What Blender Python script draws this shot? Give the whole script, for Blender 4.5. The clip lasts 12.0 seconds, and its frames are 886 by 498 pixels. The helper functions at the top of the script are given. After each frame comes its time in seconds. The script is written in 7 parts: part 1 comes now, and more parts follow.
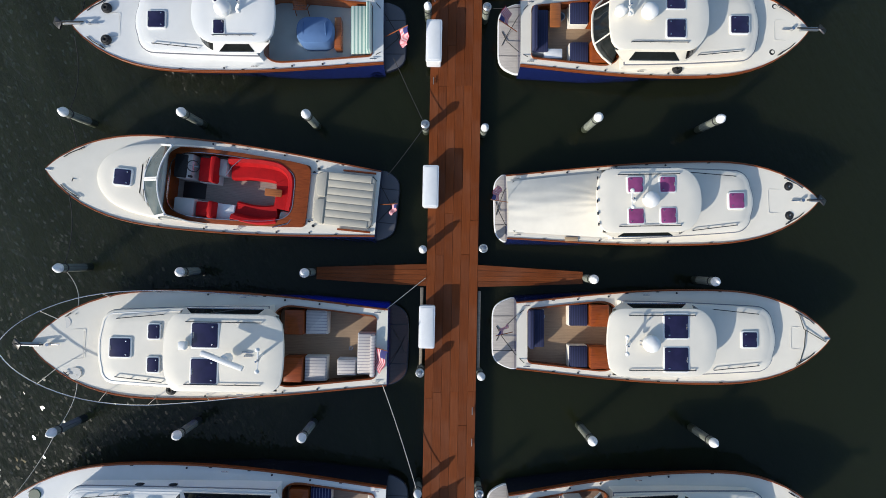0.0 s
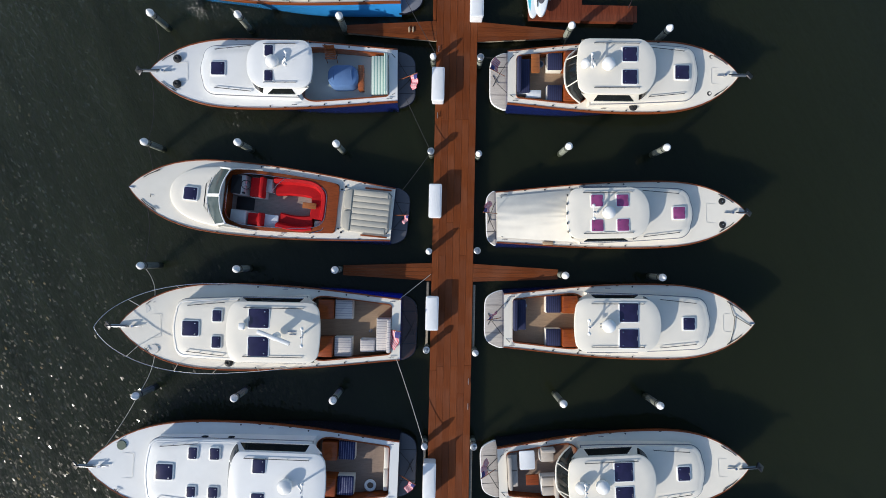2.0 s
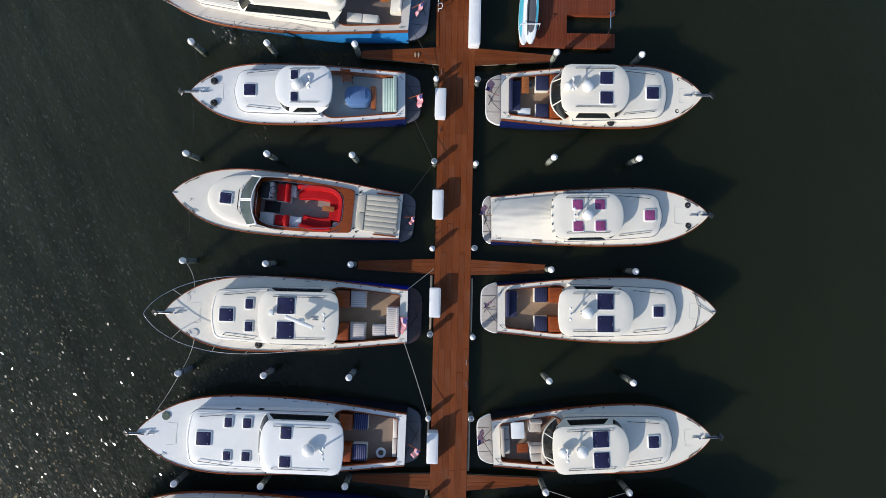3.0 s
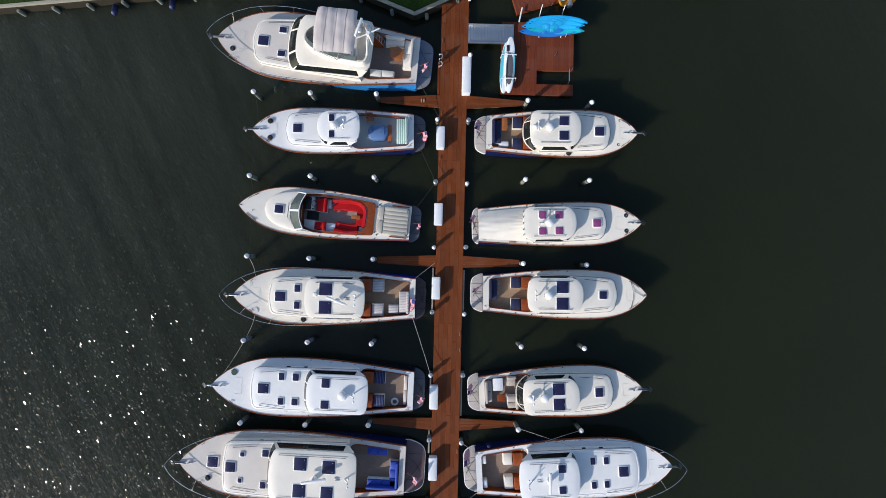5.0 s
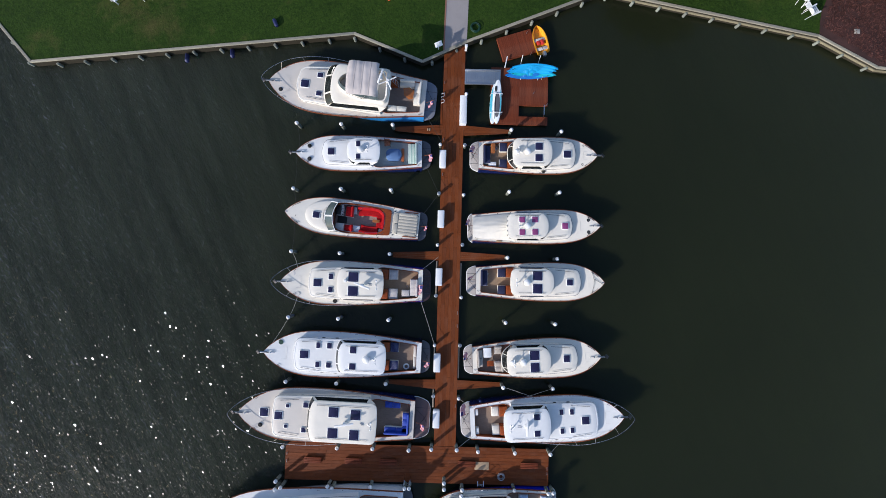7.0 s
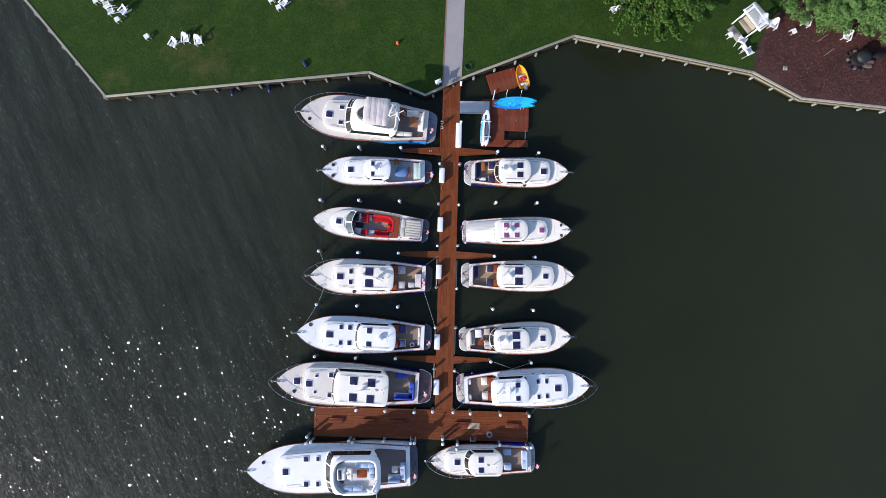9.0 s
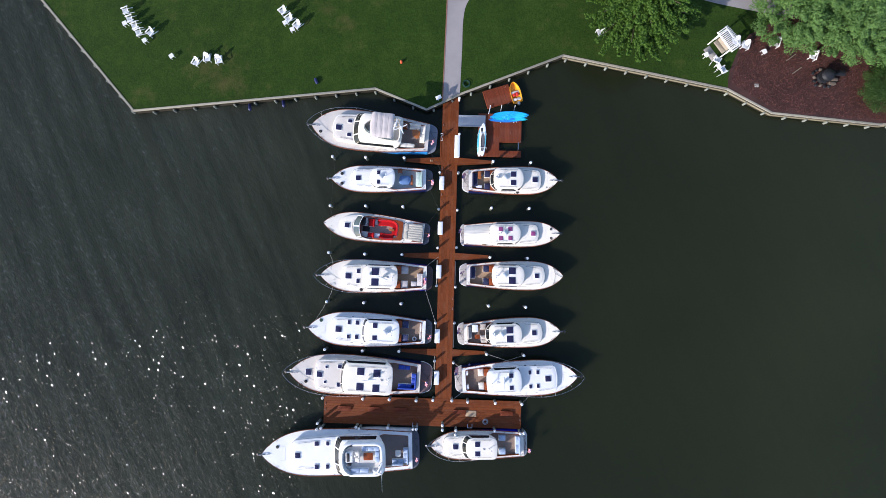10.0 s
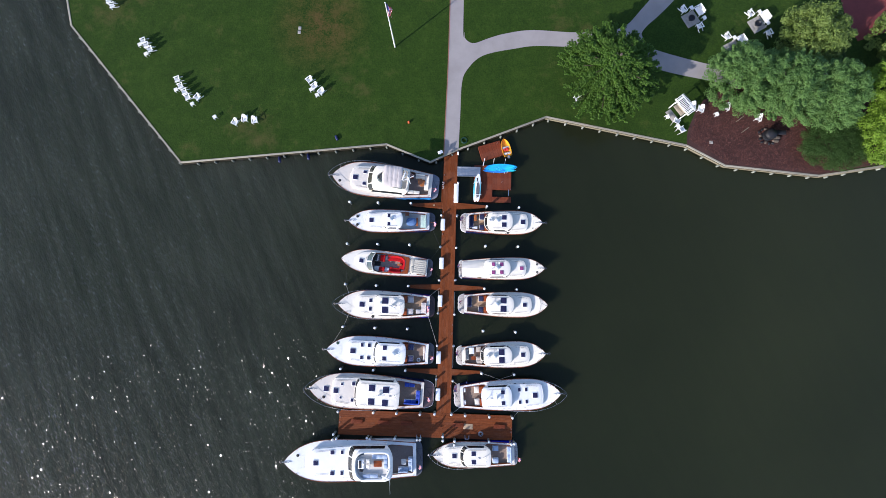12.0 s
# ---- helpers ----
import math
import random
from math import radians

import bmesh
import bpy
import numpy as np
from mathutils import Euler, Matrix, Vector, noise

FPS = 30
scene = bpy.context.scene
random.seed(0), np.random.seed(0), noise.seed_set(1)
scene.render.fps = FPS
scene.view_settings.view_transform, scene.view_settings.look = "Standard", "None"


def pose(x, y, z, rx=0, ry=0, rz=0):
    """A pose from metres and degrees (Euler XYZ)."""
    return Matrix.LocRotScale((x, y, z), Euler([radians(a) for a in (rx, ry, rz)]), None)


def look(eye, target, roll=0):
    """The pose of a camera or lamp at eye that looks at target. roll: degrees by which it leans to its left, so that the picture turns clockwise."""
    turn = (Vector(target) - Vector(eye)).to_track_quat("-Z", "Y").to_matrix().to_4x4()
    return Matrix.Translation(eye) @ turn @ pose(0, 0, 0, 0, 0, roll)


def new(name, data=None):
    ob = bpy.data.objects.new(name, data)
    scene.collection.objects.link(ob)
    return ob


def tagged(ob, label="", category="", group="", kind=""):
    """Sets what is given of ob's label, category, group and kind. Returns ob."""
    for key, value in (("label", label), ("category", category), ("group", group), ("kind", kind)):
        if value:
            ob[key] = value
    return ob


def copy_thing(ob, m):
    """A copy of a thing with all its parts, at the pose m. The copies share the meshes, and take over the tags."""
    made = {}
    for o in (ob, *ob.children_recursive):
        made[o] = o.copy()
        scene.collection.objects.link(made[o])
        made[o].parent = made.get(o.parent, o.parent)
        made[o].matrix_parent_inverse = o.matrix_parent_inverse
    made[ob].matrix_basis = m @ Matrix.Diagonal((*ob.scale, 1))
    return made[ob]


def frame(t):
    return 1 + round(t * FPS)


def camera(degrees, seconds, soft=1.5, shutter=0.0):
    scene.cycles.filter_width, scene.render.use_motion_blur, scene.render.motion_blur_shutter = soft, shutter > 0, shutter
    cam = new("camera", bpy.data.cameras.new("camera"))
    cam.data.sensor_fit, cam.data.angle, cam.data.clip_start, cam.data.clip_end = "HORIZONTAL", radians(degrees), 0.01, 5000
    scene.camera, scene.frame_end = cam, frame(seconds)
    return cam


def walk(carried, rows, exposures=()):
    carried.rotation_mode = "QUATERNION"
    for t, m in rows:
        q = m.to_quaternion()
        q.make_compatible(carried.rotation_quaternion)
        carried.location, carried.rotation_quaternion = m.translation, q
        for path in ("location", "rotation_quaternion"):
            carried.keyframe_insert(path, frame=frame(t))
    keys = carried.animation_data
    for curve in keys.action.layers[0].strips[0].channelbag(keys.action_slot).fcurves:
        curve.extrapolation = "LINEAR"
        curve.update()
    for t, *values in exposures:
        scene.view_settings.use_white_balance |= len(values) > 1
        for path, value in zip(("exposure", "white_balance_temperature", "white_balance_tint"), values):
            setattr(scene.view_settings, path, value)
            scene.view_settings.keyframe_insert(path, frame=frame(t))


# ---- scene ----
cam = camera(88.84, 12.0, soft=0.5)
# seconds, place in metres, turn in degrees; straight down is 0, 0
PATH = [
    (0, -0.487, 0.219, 16.625, 1.143, -0.521, 1.057),
    (0.5, -0.407, 0.202, 17.291, 1.175, -0.434, 1.067),
    (1, -0.399, 0.213, 18.202, 1.208, -0.399, 1.072),
    (1.5, -0.437, 0.230, 19.306, 1.181, -0.330, 1.108),
    (2, -0.543, 0.224, 20.546, 1.154, -0.328, 1.160),
    (2.5, -0.594, 0.112, 21.919, 1.216, -0.236, 1.156),
    (3, -0.560, -0.015, 23.448, 1.297, -0.136, 1.229),
    (5, -0.545, -0.347, 30.816, 1.465, -0.210, 1.382),
    (5.5, -0.539, -0.522, 32.818, 1.600, -0.142, 1.392),
    (6, -0.543, -0.755, 34.864, 1.808, -0.093, 1.443),
    (6.5, -0.577, -1.017, 36.915, 2.011, -0.078, 1.485),
    (7, -0.542, -1.174, 38.960, 2.039, -0.002, 1.512),
    (9, 0.037, -1.151, 47.487, 1.663, 0.591, 1.492),
    (9.5, 0.117, -1.272, 49.545, 1.763, 0.641, 1.546),
    (10, 0.192, -1.463, 51.636, 2.107, 0.672, 1.542),
    (10.5, 0.296, -1.706, 53.607, 2.577, 0.759, 1.580),
    (11, 0.333, -1.720, 55.606, 3.262, 0.789, 1.613),
    (11.5, 0.324, -1.317, 57.672, 4.310, 0.826, 1.648),
    (12, 0.433, -0.970, 59.805, 5.432, 0.924, 1.706),
]
walk(cam, [(t, pose(*place)) for t, *place in PATH],
     exposures=[(0, 0.15, 6350, 8), (2.0, 0.13, 6310, 9), (6.0, 0.12, 6150, 13), (7.2, 0.20, 6060, 14), (9.0, 0.52, 6030, 17), (12.0, 0.69, 6000, 17)])

# ---- world, sun ----
SUN_EL, SUN_AZ = 24.0, 229.5
world = bpy.data.worlds.new("sky")
scene.world = world
world.use_nodes = True
wn = world.node_tree
bg = wn.nodes["Background"]
sky = wn.nodes.new("ShaderNodeTexSky")
sky.sky_type, sky.sun_disc = "NISHITA", False
sky.sun_elevation, sky.sun_rotation = radians(SUN_EL), radians(SUN_AZ)
sky.air_density, sky.dust_density, sky.ozone_density = 1.0, 1.0, 1.5
wn.links.new(sky.outputs[0], bg.inputs[0])
bg.inputs[1].default_value = 0.15
sun_data = bpy.data.lights.new("sun", "SUN")
sun_data.energy, sun_data.angle, sun_data.color = 4.0, radians(0.55), (1.0, 0.93, 0.82)
sun = new("sun", sun_data)
az, el = radians(SUN_AZ), radians(SUN_EL)
toward = Vector((math.sin(az) * math.cos(el), math.cos(az) * math.cos(el), math.sin(el)))
sun.matrix_world = look(toward * 200, (0, 0, 0))


# ---- materials ----
def shader(name):
    m = bpy.data.materials.new(name)
    m.use_nodes = True
    t = m.node_tree
    return m, t, t.nodes["Principled BSDF"]


def node(t, kind, **sockets):
    n = t.nodes.new(kind)
    for k, v in sockets.items():
        n.inputs[k.replace("_", " ")].default_value = v
    return n


def coords(t, scale=(1, 1, 1), rot=(0, 0, 0), obj=True):
    tc = t.nodes.new("ShaderNodeTexCoord")
    mp = t.nodes.new("ShaderNodeMapping")
    mp.inputs["Scale"].default_value = scale
    mp.inputs["Rotation"].default_value = rot
    t.links.new(tc.outputs["Object"], mp.inputs[0])
    return mp.outputs[0]


def noise_tex(t, vec, scale, detail=3.0, rough=0.55):
    n = node(t, "ShaderNodeTexNoise", Scale=scale, Detail=detail, Roughness=rough)
    t.links.new(vec, n.inputs["Vector"])
    return n.outputs["Fac"]


def ramp(t, fac, stops):
    r = t.nodes.new("ShaderNodeValToRGB")
    e = r.color_ramp.elements
    e[0].position, e[0].color = stops[0][0], (*stops[0][1], 1)
    e[1].position, e[1].color = stops[-1][0], (*stops[-1][1], 1)
    for p, c in stops[1:-1]:
        x = e.new(p)
        x.color = (*c, 1)
    t.links.new(fac, r.inputs[0])
    return r.outputs[0]


def mix(t, fac, a, b, kind="MIX"):
    n = t.nodes.new("ShaderNodeMix")
    n.data_type, n.blend_type = "RGBA", kind
    for sock, v in ((n.inputs[0], fac), (n.inputs[6], a), (n.inputs[7], b)):
        if isinstance(v, (int, float)):
            sock.default_value = v
        elif isinstance(v, tuple):
            sock.default_value = (*v, 1)
        else:
            t.links.new(v, sock)
    return n.outputs[2]


def bump(t, bsdf, height, strength=0.2, distance=0.01):
    b = node(t, "ShaderNodeBump", Strength=strength, Distance=distance)
    t.links.new(height, b.inputs["Height"])
    t.links.new(b.outputs[0], bsdf.inputs["Normal"])


def scaled(c, k):
    return tuple(min(1.0, v * k) for v in c)


def plain(name, c, rough=0.4, metal=0.0, var=0.12, grain=30.0, stain=1.2, bumps=0.0, coat=0.0, spec=0.5):
    """A painted or moulded surface with fine grain and broad wear."""
    m, t, b = shader(name)
    v = coords(t)
    fine, broad = noise_tex(t, v, grain, 2.0), noise_tex(t, v, stain, 4.0)
    col = ramp(t, broad, [(0.3, scaled(c, 1 - var)), (0.62, c)])
    col = mix(t, 0.35 * var, col, ramp(t, fine, [(0.35, scaled(c, 0.55)), (0.65, scaled(c, 1.15))]))
    t.links.new(col, b.inputs["Base Color"])
    b.inputs["Roughness"].default_value, b.inputs["Metallic"].default_value = rough, metal
    b.inputs["Coat Weight"].default_value, b.inputs["Specular IOR Level"].default_value = coat, spec
    if bumps:
        bump(t, b, fine, bumps, 0.004)
    return m


def wood(name, c, rough=0.45, coat=0.0, along=(1, 14, 14), dark=0.55, per_piece=True, worn=0.0, spec=0.5):
    m, t, b = shader(name)
    v = coords(t, along)
    grain, broad = noise_tex(t, v, 2.2, 6.0, 0.65), noise_tex(t, coords(t), 0.7, 3.0)
    col = ramp(t, grain, [(0.25, scaled(c, dark)), (0.5, c), (0.8, scaled(c, 1.35))])
    if per_piece:
        info = t.nodes.new("ShaderNodeObjectInfo")
        tint = ramp(t, info.outputs["Random"], [(0.0, (0.84, 0.83, 0.83)), (0.5, (0.98, 0.98, 0.98)), (1.0, (1.14, 1.15, 1.13))])
        col = mix(t, 1.0, col, tint, "MULTIPLY")
    if worn:
        col = mix(t, worn, col, ramp(t, broad, [(0.45, scaled(c, 0.6)), (0.7, (0.30, 0.22, 0.17))]))
    t.links.new(col, b.inputs["Base Color"])
    b.inputs["Roughness"].default_value, b.inputs["Coat Weight"].default_value = rough, coat
    b.inputs["Specular IOR Level"].default_value = spec
    bump(t, b, grain, 0.25, 0.004)
    return m


def stripes(name, a, b_col, period, axis=0, duty=0.5, rough=0.85):
    m, t, b = shader(name)
    v = coords(t)
    sp = t.nodes.new("ShaderNodeSeparateXYZ")
    t.links.new(v, sp.inputs[0])
    mul = node(t, "ShaderNodeMath")
    mul.operation = "MULTIPLY"
    mul.inputs[1].default_value = 1.0 / period
    t.links.new(sp.outputs[axis], mul.inputs[0])
    fr = t.nodes.new("ShaderNodeMath")
    fr.operation = "FRACT"
    t.links.new(mul.outputs[0], fr.inputs[0])
    r = t.nodes.new("ShaderNodeValToRGB")
    r.color_ramp.interpolation = "CONSTANT"
    e = r.color_ramp.elements
    e[0].color = (*a, 1)
    e[1].position, e[1].color = duty, (*b_col, 1)
    t.links.new(fr.outputs[0], r.inputs[0])
    weave = noise_tex(t, v, 60, 2)
    t.links.new(mix(t, 0.15, r.outputs[0], ramp(t, weave, [(0.3, scaled(a, 0.5)), (0.7, a)])), b.inputs["Base Color"])
    b.inputs["Roughness"].default_value = rough
    return m


def glass(name, c, rough=0.06):
    m, t, b = shader(name)
    v = coords(t)
    t.links.new(ramp(t, noise_tex(t, v, 3.0, 2), [(0.3, c), (0.7, scaled(c, 1.5))]), b.inputs["Base Color"])
    b.inputs["Roughness"].default_value = rough
    b.inputs["Specular IOR Level"].default_value = 0.6
    return m


def sole_teak(name, c):
    """Teak boards with dark caulked seams."""
    m, t, b = shader(name)
    v = coords(t)
    sp = t.nodes.new("ShaderNodeSeparateXYZ")
    t.links.new(v, sp.inputs[0])
    mul = node(t, "ShaderNodeMath")
    mul.operation = "MULTIPLY"
    mul.inputs[1].default_value = 1 / 0.055
    t.links.new(sp.outputs[1], mul.inputs[0])
    fr = t.nodes.new("ShaderNodeMath")
    fr.operation = "FRACT"
    t.links.new(mul.outputs[0], fr.inputs[0])
    seam = ramp(t, fr.outputs[0], [(0.0, (0.25, 0.25, 0.25)), (0.1, (1, 1, 1)), (1.0, (1, 1, 1))])
    grain = noise_tex(t, coords(t, (1.5, 20, 20)), 2.0, 4)
    broad = noise_tex(t, v, 1.1, 3)
    col = mix(t, 0.45, ramp(t, grain, [(0.3, scaled(c, 0.7)), (0.7, scaled(c, 1.2))]), ramp(t, broad, [(0.3, scaled(c, 0.8)), (0.7, scaled(c, 1.15))]))
    t.links.new(mix(t, 0.8, col, seam, "MULTIPLY"), b.inputs["Base Color"])
    b.inputs["Roughness"].default_value = 0.7
    return m


def water_material():
    m, t, b = shader("dark estuary water")
    tc = t.nodes.new("ShaderNodeTexCoord")
    v = tc.outputs["Object"]
    silt = noise_tex(t, v, 0.035, 4)
    b.inputs["IOR"].default_value = 1.33
    b.inputs["Specular IOR Level"].default_value = 0.012
    # turbid water scatters light sideways, so that shade falls soft on it
    b.subsurface_method = "BURLEY"
    b.inputs["Subsurface Weight"].default_value, b.inputs["Subsurface Scale"].default_value = 1.0, 1.0
    b.inputs["Subsurface Radius"].default_value = (1.1, 1.4, 1.0)
    mp = t.nodes.new("ShaderNodeMapping")
    mp.vector_type = "TEXTURE"
    mp.inputs["Rotation"].default_value = (0, 0, radians(-62))
    mp.inputs["Scale"].default_value = (2.8, 1.0, 1.0)
    t.links.new(v, mp.inputs[0])
    big, mid, small = noise_tex(t, mp.outputs[0], 0.30, 3), noise_tex(t, mp.outputs[0], 1.3, 5, 0.65), noise_tex(t, v, 5.0, 3)

    def wsum(a, ka, c, kc):
        p, q, s = (node(t, "ShaderNodeMath") for _ in range(3))
        p.operation = q.operation = "MULTIPLY"
        s.operation = "ADD"
        for n, src, k in ((p, a, ka), (q, c, kc)):
            t.links.new(src, n.inputs[0])
            n.inputs[1].default_value = k
        t.links.new(p.outputs[0], s.inputs[0])
        t.links.new(q.outputs[0], s.inputs[1])
        return s.outputs[0]

    h = wsum(wsum(big, 1.0, mid, 0.8), 1.0, small, 0.12)
    # wind from the open side: waves die down in the lee of the pier
    sp = t.nodes.new("ShaderNodeSeparateXYZ")
    t.links.new(v, sp.inputs[0])

    def by_x(lo, hi, x0=-30.0, x1=14.0, axis=0):
        mr = node(t, "ShaderNodeMapRange")
        for k, val in ((1, x0), (2, x1), (3, lo), (4, hi)):
            mr.inputs[k].default_value = val
        t.links.new(sp.outputs[axis], mr.inputs[0])
        return mr.outputs[0]

    # paler open side: the sky's sheen put into the base colour
    calm = ramp(t, silt, [(0.3, (0.0108, 0.0136, 0.0064)), (0.7, (0.0142, 0.0176, 0.0080))])
    # paler water towards the east
    east_body = ramp(t, silt, [(0.3, (0.0160, 0.0194, 0.0092)), (0.7, (0.0208, 0.0250, 0.0116))])
    calm = mix(t, by_x(0.0, 1.0, 8.0, 44.0), calm, east_body)
    sky_sheen = ramp(t, silt, [(0.3, (0.0196, 0.0236, 0.0166)), (0.7, (0.0262, 0.0308, 0.0220))])
    body = mix(t, by_x(1.0, 0.0, -26.0, -2.0), calm, sky_sheen)
    # short bent whiskers: sky reflections on the crests, painted into the colour
    curl = node(t, "ShaderNodeTexNoise", Scale=0.9, Detail=2.0)
    t.links.new(v, curl.inputs["Vector"])
    bend = t.nodes.new("ShaderNodeMix")
    bend.data_type, bend.blend_type = "RGBA", "LINEAR_LIGHT"
    bend.inputs[0].default_value = 0.30
    t.links.new(v, bend.inputs[6])
    t.links.new(curl.outputs["Color"], bend.inputs[7])
    bent = bend.outputs[2]
    whisk = t.nodes.new("ShaderNodeMapping")
    whisk.vector_type = "TEXTURE"
    whisk.inputs["Rotation"].default_value = (0, 0, radians(-48))
    whisk.inputs["Scale"].default_value = (1.25, 0.26, 1.0)
    t.links.new(bent, whisk.inputs[0])
    crest = ramp(t, noise_tex(t, whisk.outputs[0], 1.8, 4, 0.65), [(0.57, (0, 0, 0)), (0.69, (1, 1, 1))])
    # long swell lines that carry the whiskers and tone the body colour
    swell = t.nodes.new("ShaderNodeMapping")
    swell.vector_type = "TEXTURE"
    swell.inputs["Rotation"].default_value = (0, 0, radians(-66))
    swell.inputs["Scale"].default_value = (9.0, 1.15, 1.0)
    t.links.new(bent, swell.inputs[0])
    line_f = noise_tex(t, swell.outputs[0], 0.85, 2, 0.45)
    band = ramp(t, line_f, [(0.40, (0.16, 0.16, 0.16)), (0.66, (1, 1, 1))])
    crest_glint = mix(t, 1.0, mix(t, 1.0, crest, band, "MULTIPLY"), by_x(0.50, 0.0, -46.0, -10.0), "MULTIPLY")
    # fewer of these painted reflections towards the bulkhead
    crest_glint = mix(t, 1.0, crest_glint, by_x(1.0, 0.45, -16.0, 14.0, 1), "MULTIPLY")
    # bright and dim wave faces painted into the body colour along the swell
    body = mix(t, by_x(1.0, 0.12, -22.0, 2.0), body, mix(t, 1.0, body, ramp(t, line_f, [(0.30, (0.80, 0.80, 0.80)), (0.70, (1.26, 1.26, 1.26))]), "MULTIPLY"))
    t.links.new(mix(t, crest_glint, body, (0.27, 0.29, 0.335)), b.inputs["Base Color"])
    t.links.new(by_x(0.36, 0.30), b.inputs["Roughness"])
    bp = node(t, "ShaderNodeBump", Distance=0.55)
    t.links.new(by_x(0.34, 0.08), bp.inputs["Strength"])
    t.links.new(h, bp.inputs["Height"])
    t.links.new(bp.outputs[0], b.inputs["Normal"])
    # wavelet facets, each tilted its own way, that catch the sun
    stretch = t.nodes.new("ShaderNodeMapping")
    stretch.vector_type = "TEXTURE"
    stretch.inputs["Rotation"].default_value = (0, 0, radians(-50))
    stretch.inputs["Scale"].default_value = (1.5, 0.75, 1.0)
    warp = node(t, "ShaderNodeTexNoise", Scale=7.0, Detail=2.0)
    t.links.new(v, warp.inputs["Vector"])
    wob = t.nodes.new("ShaderNodeMix")
    wob.data_type, wob.blend_type = "RGBA", "LINEAR_LIGHT"
    wob.inputs[0].default_value = 0.06
    t.links.new(v, wob.inputs[6])
    t.links.new(warp.outputs["Color"], wob.inputs[7])
    t.links.new(wob.outputs[2], stretch.inputs[0])

    def vmath(kind, a, c):
        n = t.nodes.new("ShaderNodeVectorMath")
        n.operation = kind
        for sock, val in ((n.inputs[0], a), (n.inputs[1], c)):
            if isinstance(val, tuple):
                sock.default_value = val
            elif val is not None:
                t.links.new(val, sock)
        return n.outputs[0]

    slopes = []
    for sc, det in ((3.4, 2.0), (8.0, 1.5)):
        nz = node(t, "ShaderNodeTexNoise", Scale=sc, Detail=det, Roughness=0.6)
        t.links.new(stretch.outputs[0], nz.inputs["Vector"])
        slopes.append(vmath("SUBTRACT", nz.outputs["Color"], (0.5, 0.5, 0.5)))
    wavelet = vmath("ADD", vmath("MULTIPLY", slopes[0], (0.55, 0.55, 0.0)), vmath("MULTIPLY", slopes[1], (0.70, 0.70, 0.0)))
    # here and there a steep facet that flashes
    vo = node(t, "ShaderNodeTexVoronoi", Scale=11.5)
    t.links.new(stretch.outputs[0], vo.inputs["Vector"])
    rgb = t.nodes.new("ShaderNodeSeparateColor")
    t.links.new(vo.outputs["Color"], rgb.inputs[0])
    some = node(t, "ShaderNodeMath")
    some.operation = "GREATER_THAN"
    some.inputs[1].default_value = 0.66
    t.links.new(rgb.outputs[2], some.inputs[0])
    flash = t.nodes.new("ShaderNodeVectorMath")
    flash.operation = "SCALE"
    t.links.new(vmath("MULTIPLY", vmath("SUBTRACT", vo.outputs["Color"], (0.5, 0.5, 0.5)), (0.78, 0.78, 0.0)), flash.inputs[0])
    t.links.new(some.outputs[0], flash.inputs["Scale"])
    rest = node(t, "ShaderNodeMath")
    rest.operation = "SUBTRACT"
    rest.inputs[0].default_value = 1.0
    t.links.new(some.outputs[0], rest.inputs[1])
    calm_w = t.nodes.new("ShaderNodeVectorMath")
    calm_w.operation = "SCALE"
    t.links.new(wavelet, calm_w.inputs[0])
    t.links.new(rest.outputs[0], calm_w.inputs["Scale"])
    sum_n = vmath("ADD", calm_w.outputs[0], flash.outputs[0])
    sc_n = t.nodes.new("ShaderNodeVectorMath")
    sc_n.operation = "SCALE"
    t.links.new(sum_n, sc_n.inputs[0])
    t.links.new(by_x(1.0, 0.22, -19.0, -5.0), sc_n.inputs["Scale"])
    coat_n = vmath("NORMALIZE", vmath("ADD", sc_n.outputs[0], (0.0, 0.0, 1.0)), None)
    b.inputs["Coat Weight"].default_value, b.inputs["Coat Roughness"].default_value, b.inputs["Coat IOR"].default_value = 0.4, 0.105, 1.33
    t.links.new(by_x(0.38, 0.70, -26.0, -4.0), b.inputs["Coat Weight"])
    t.links.new(coat_n, b.inputs["Coat Normal"])
    return m


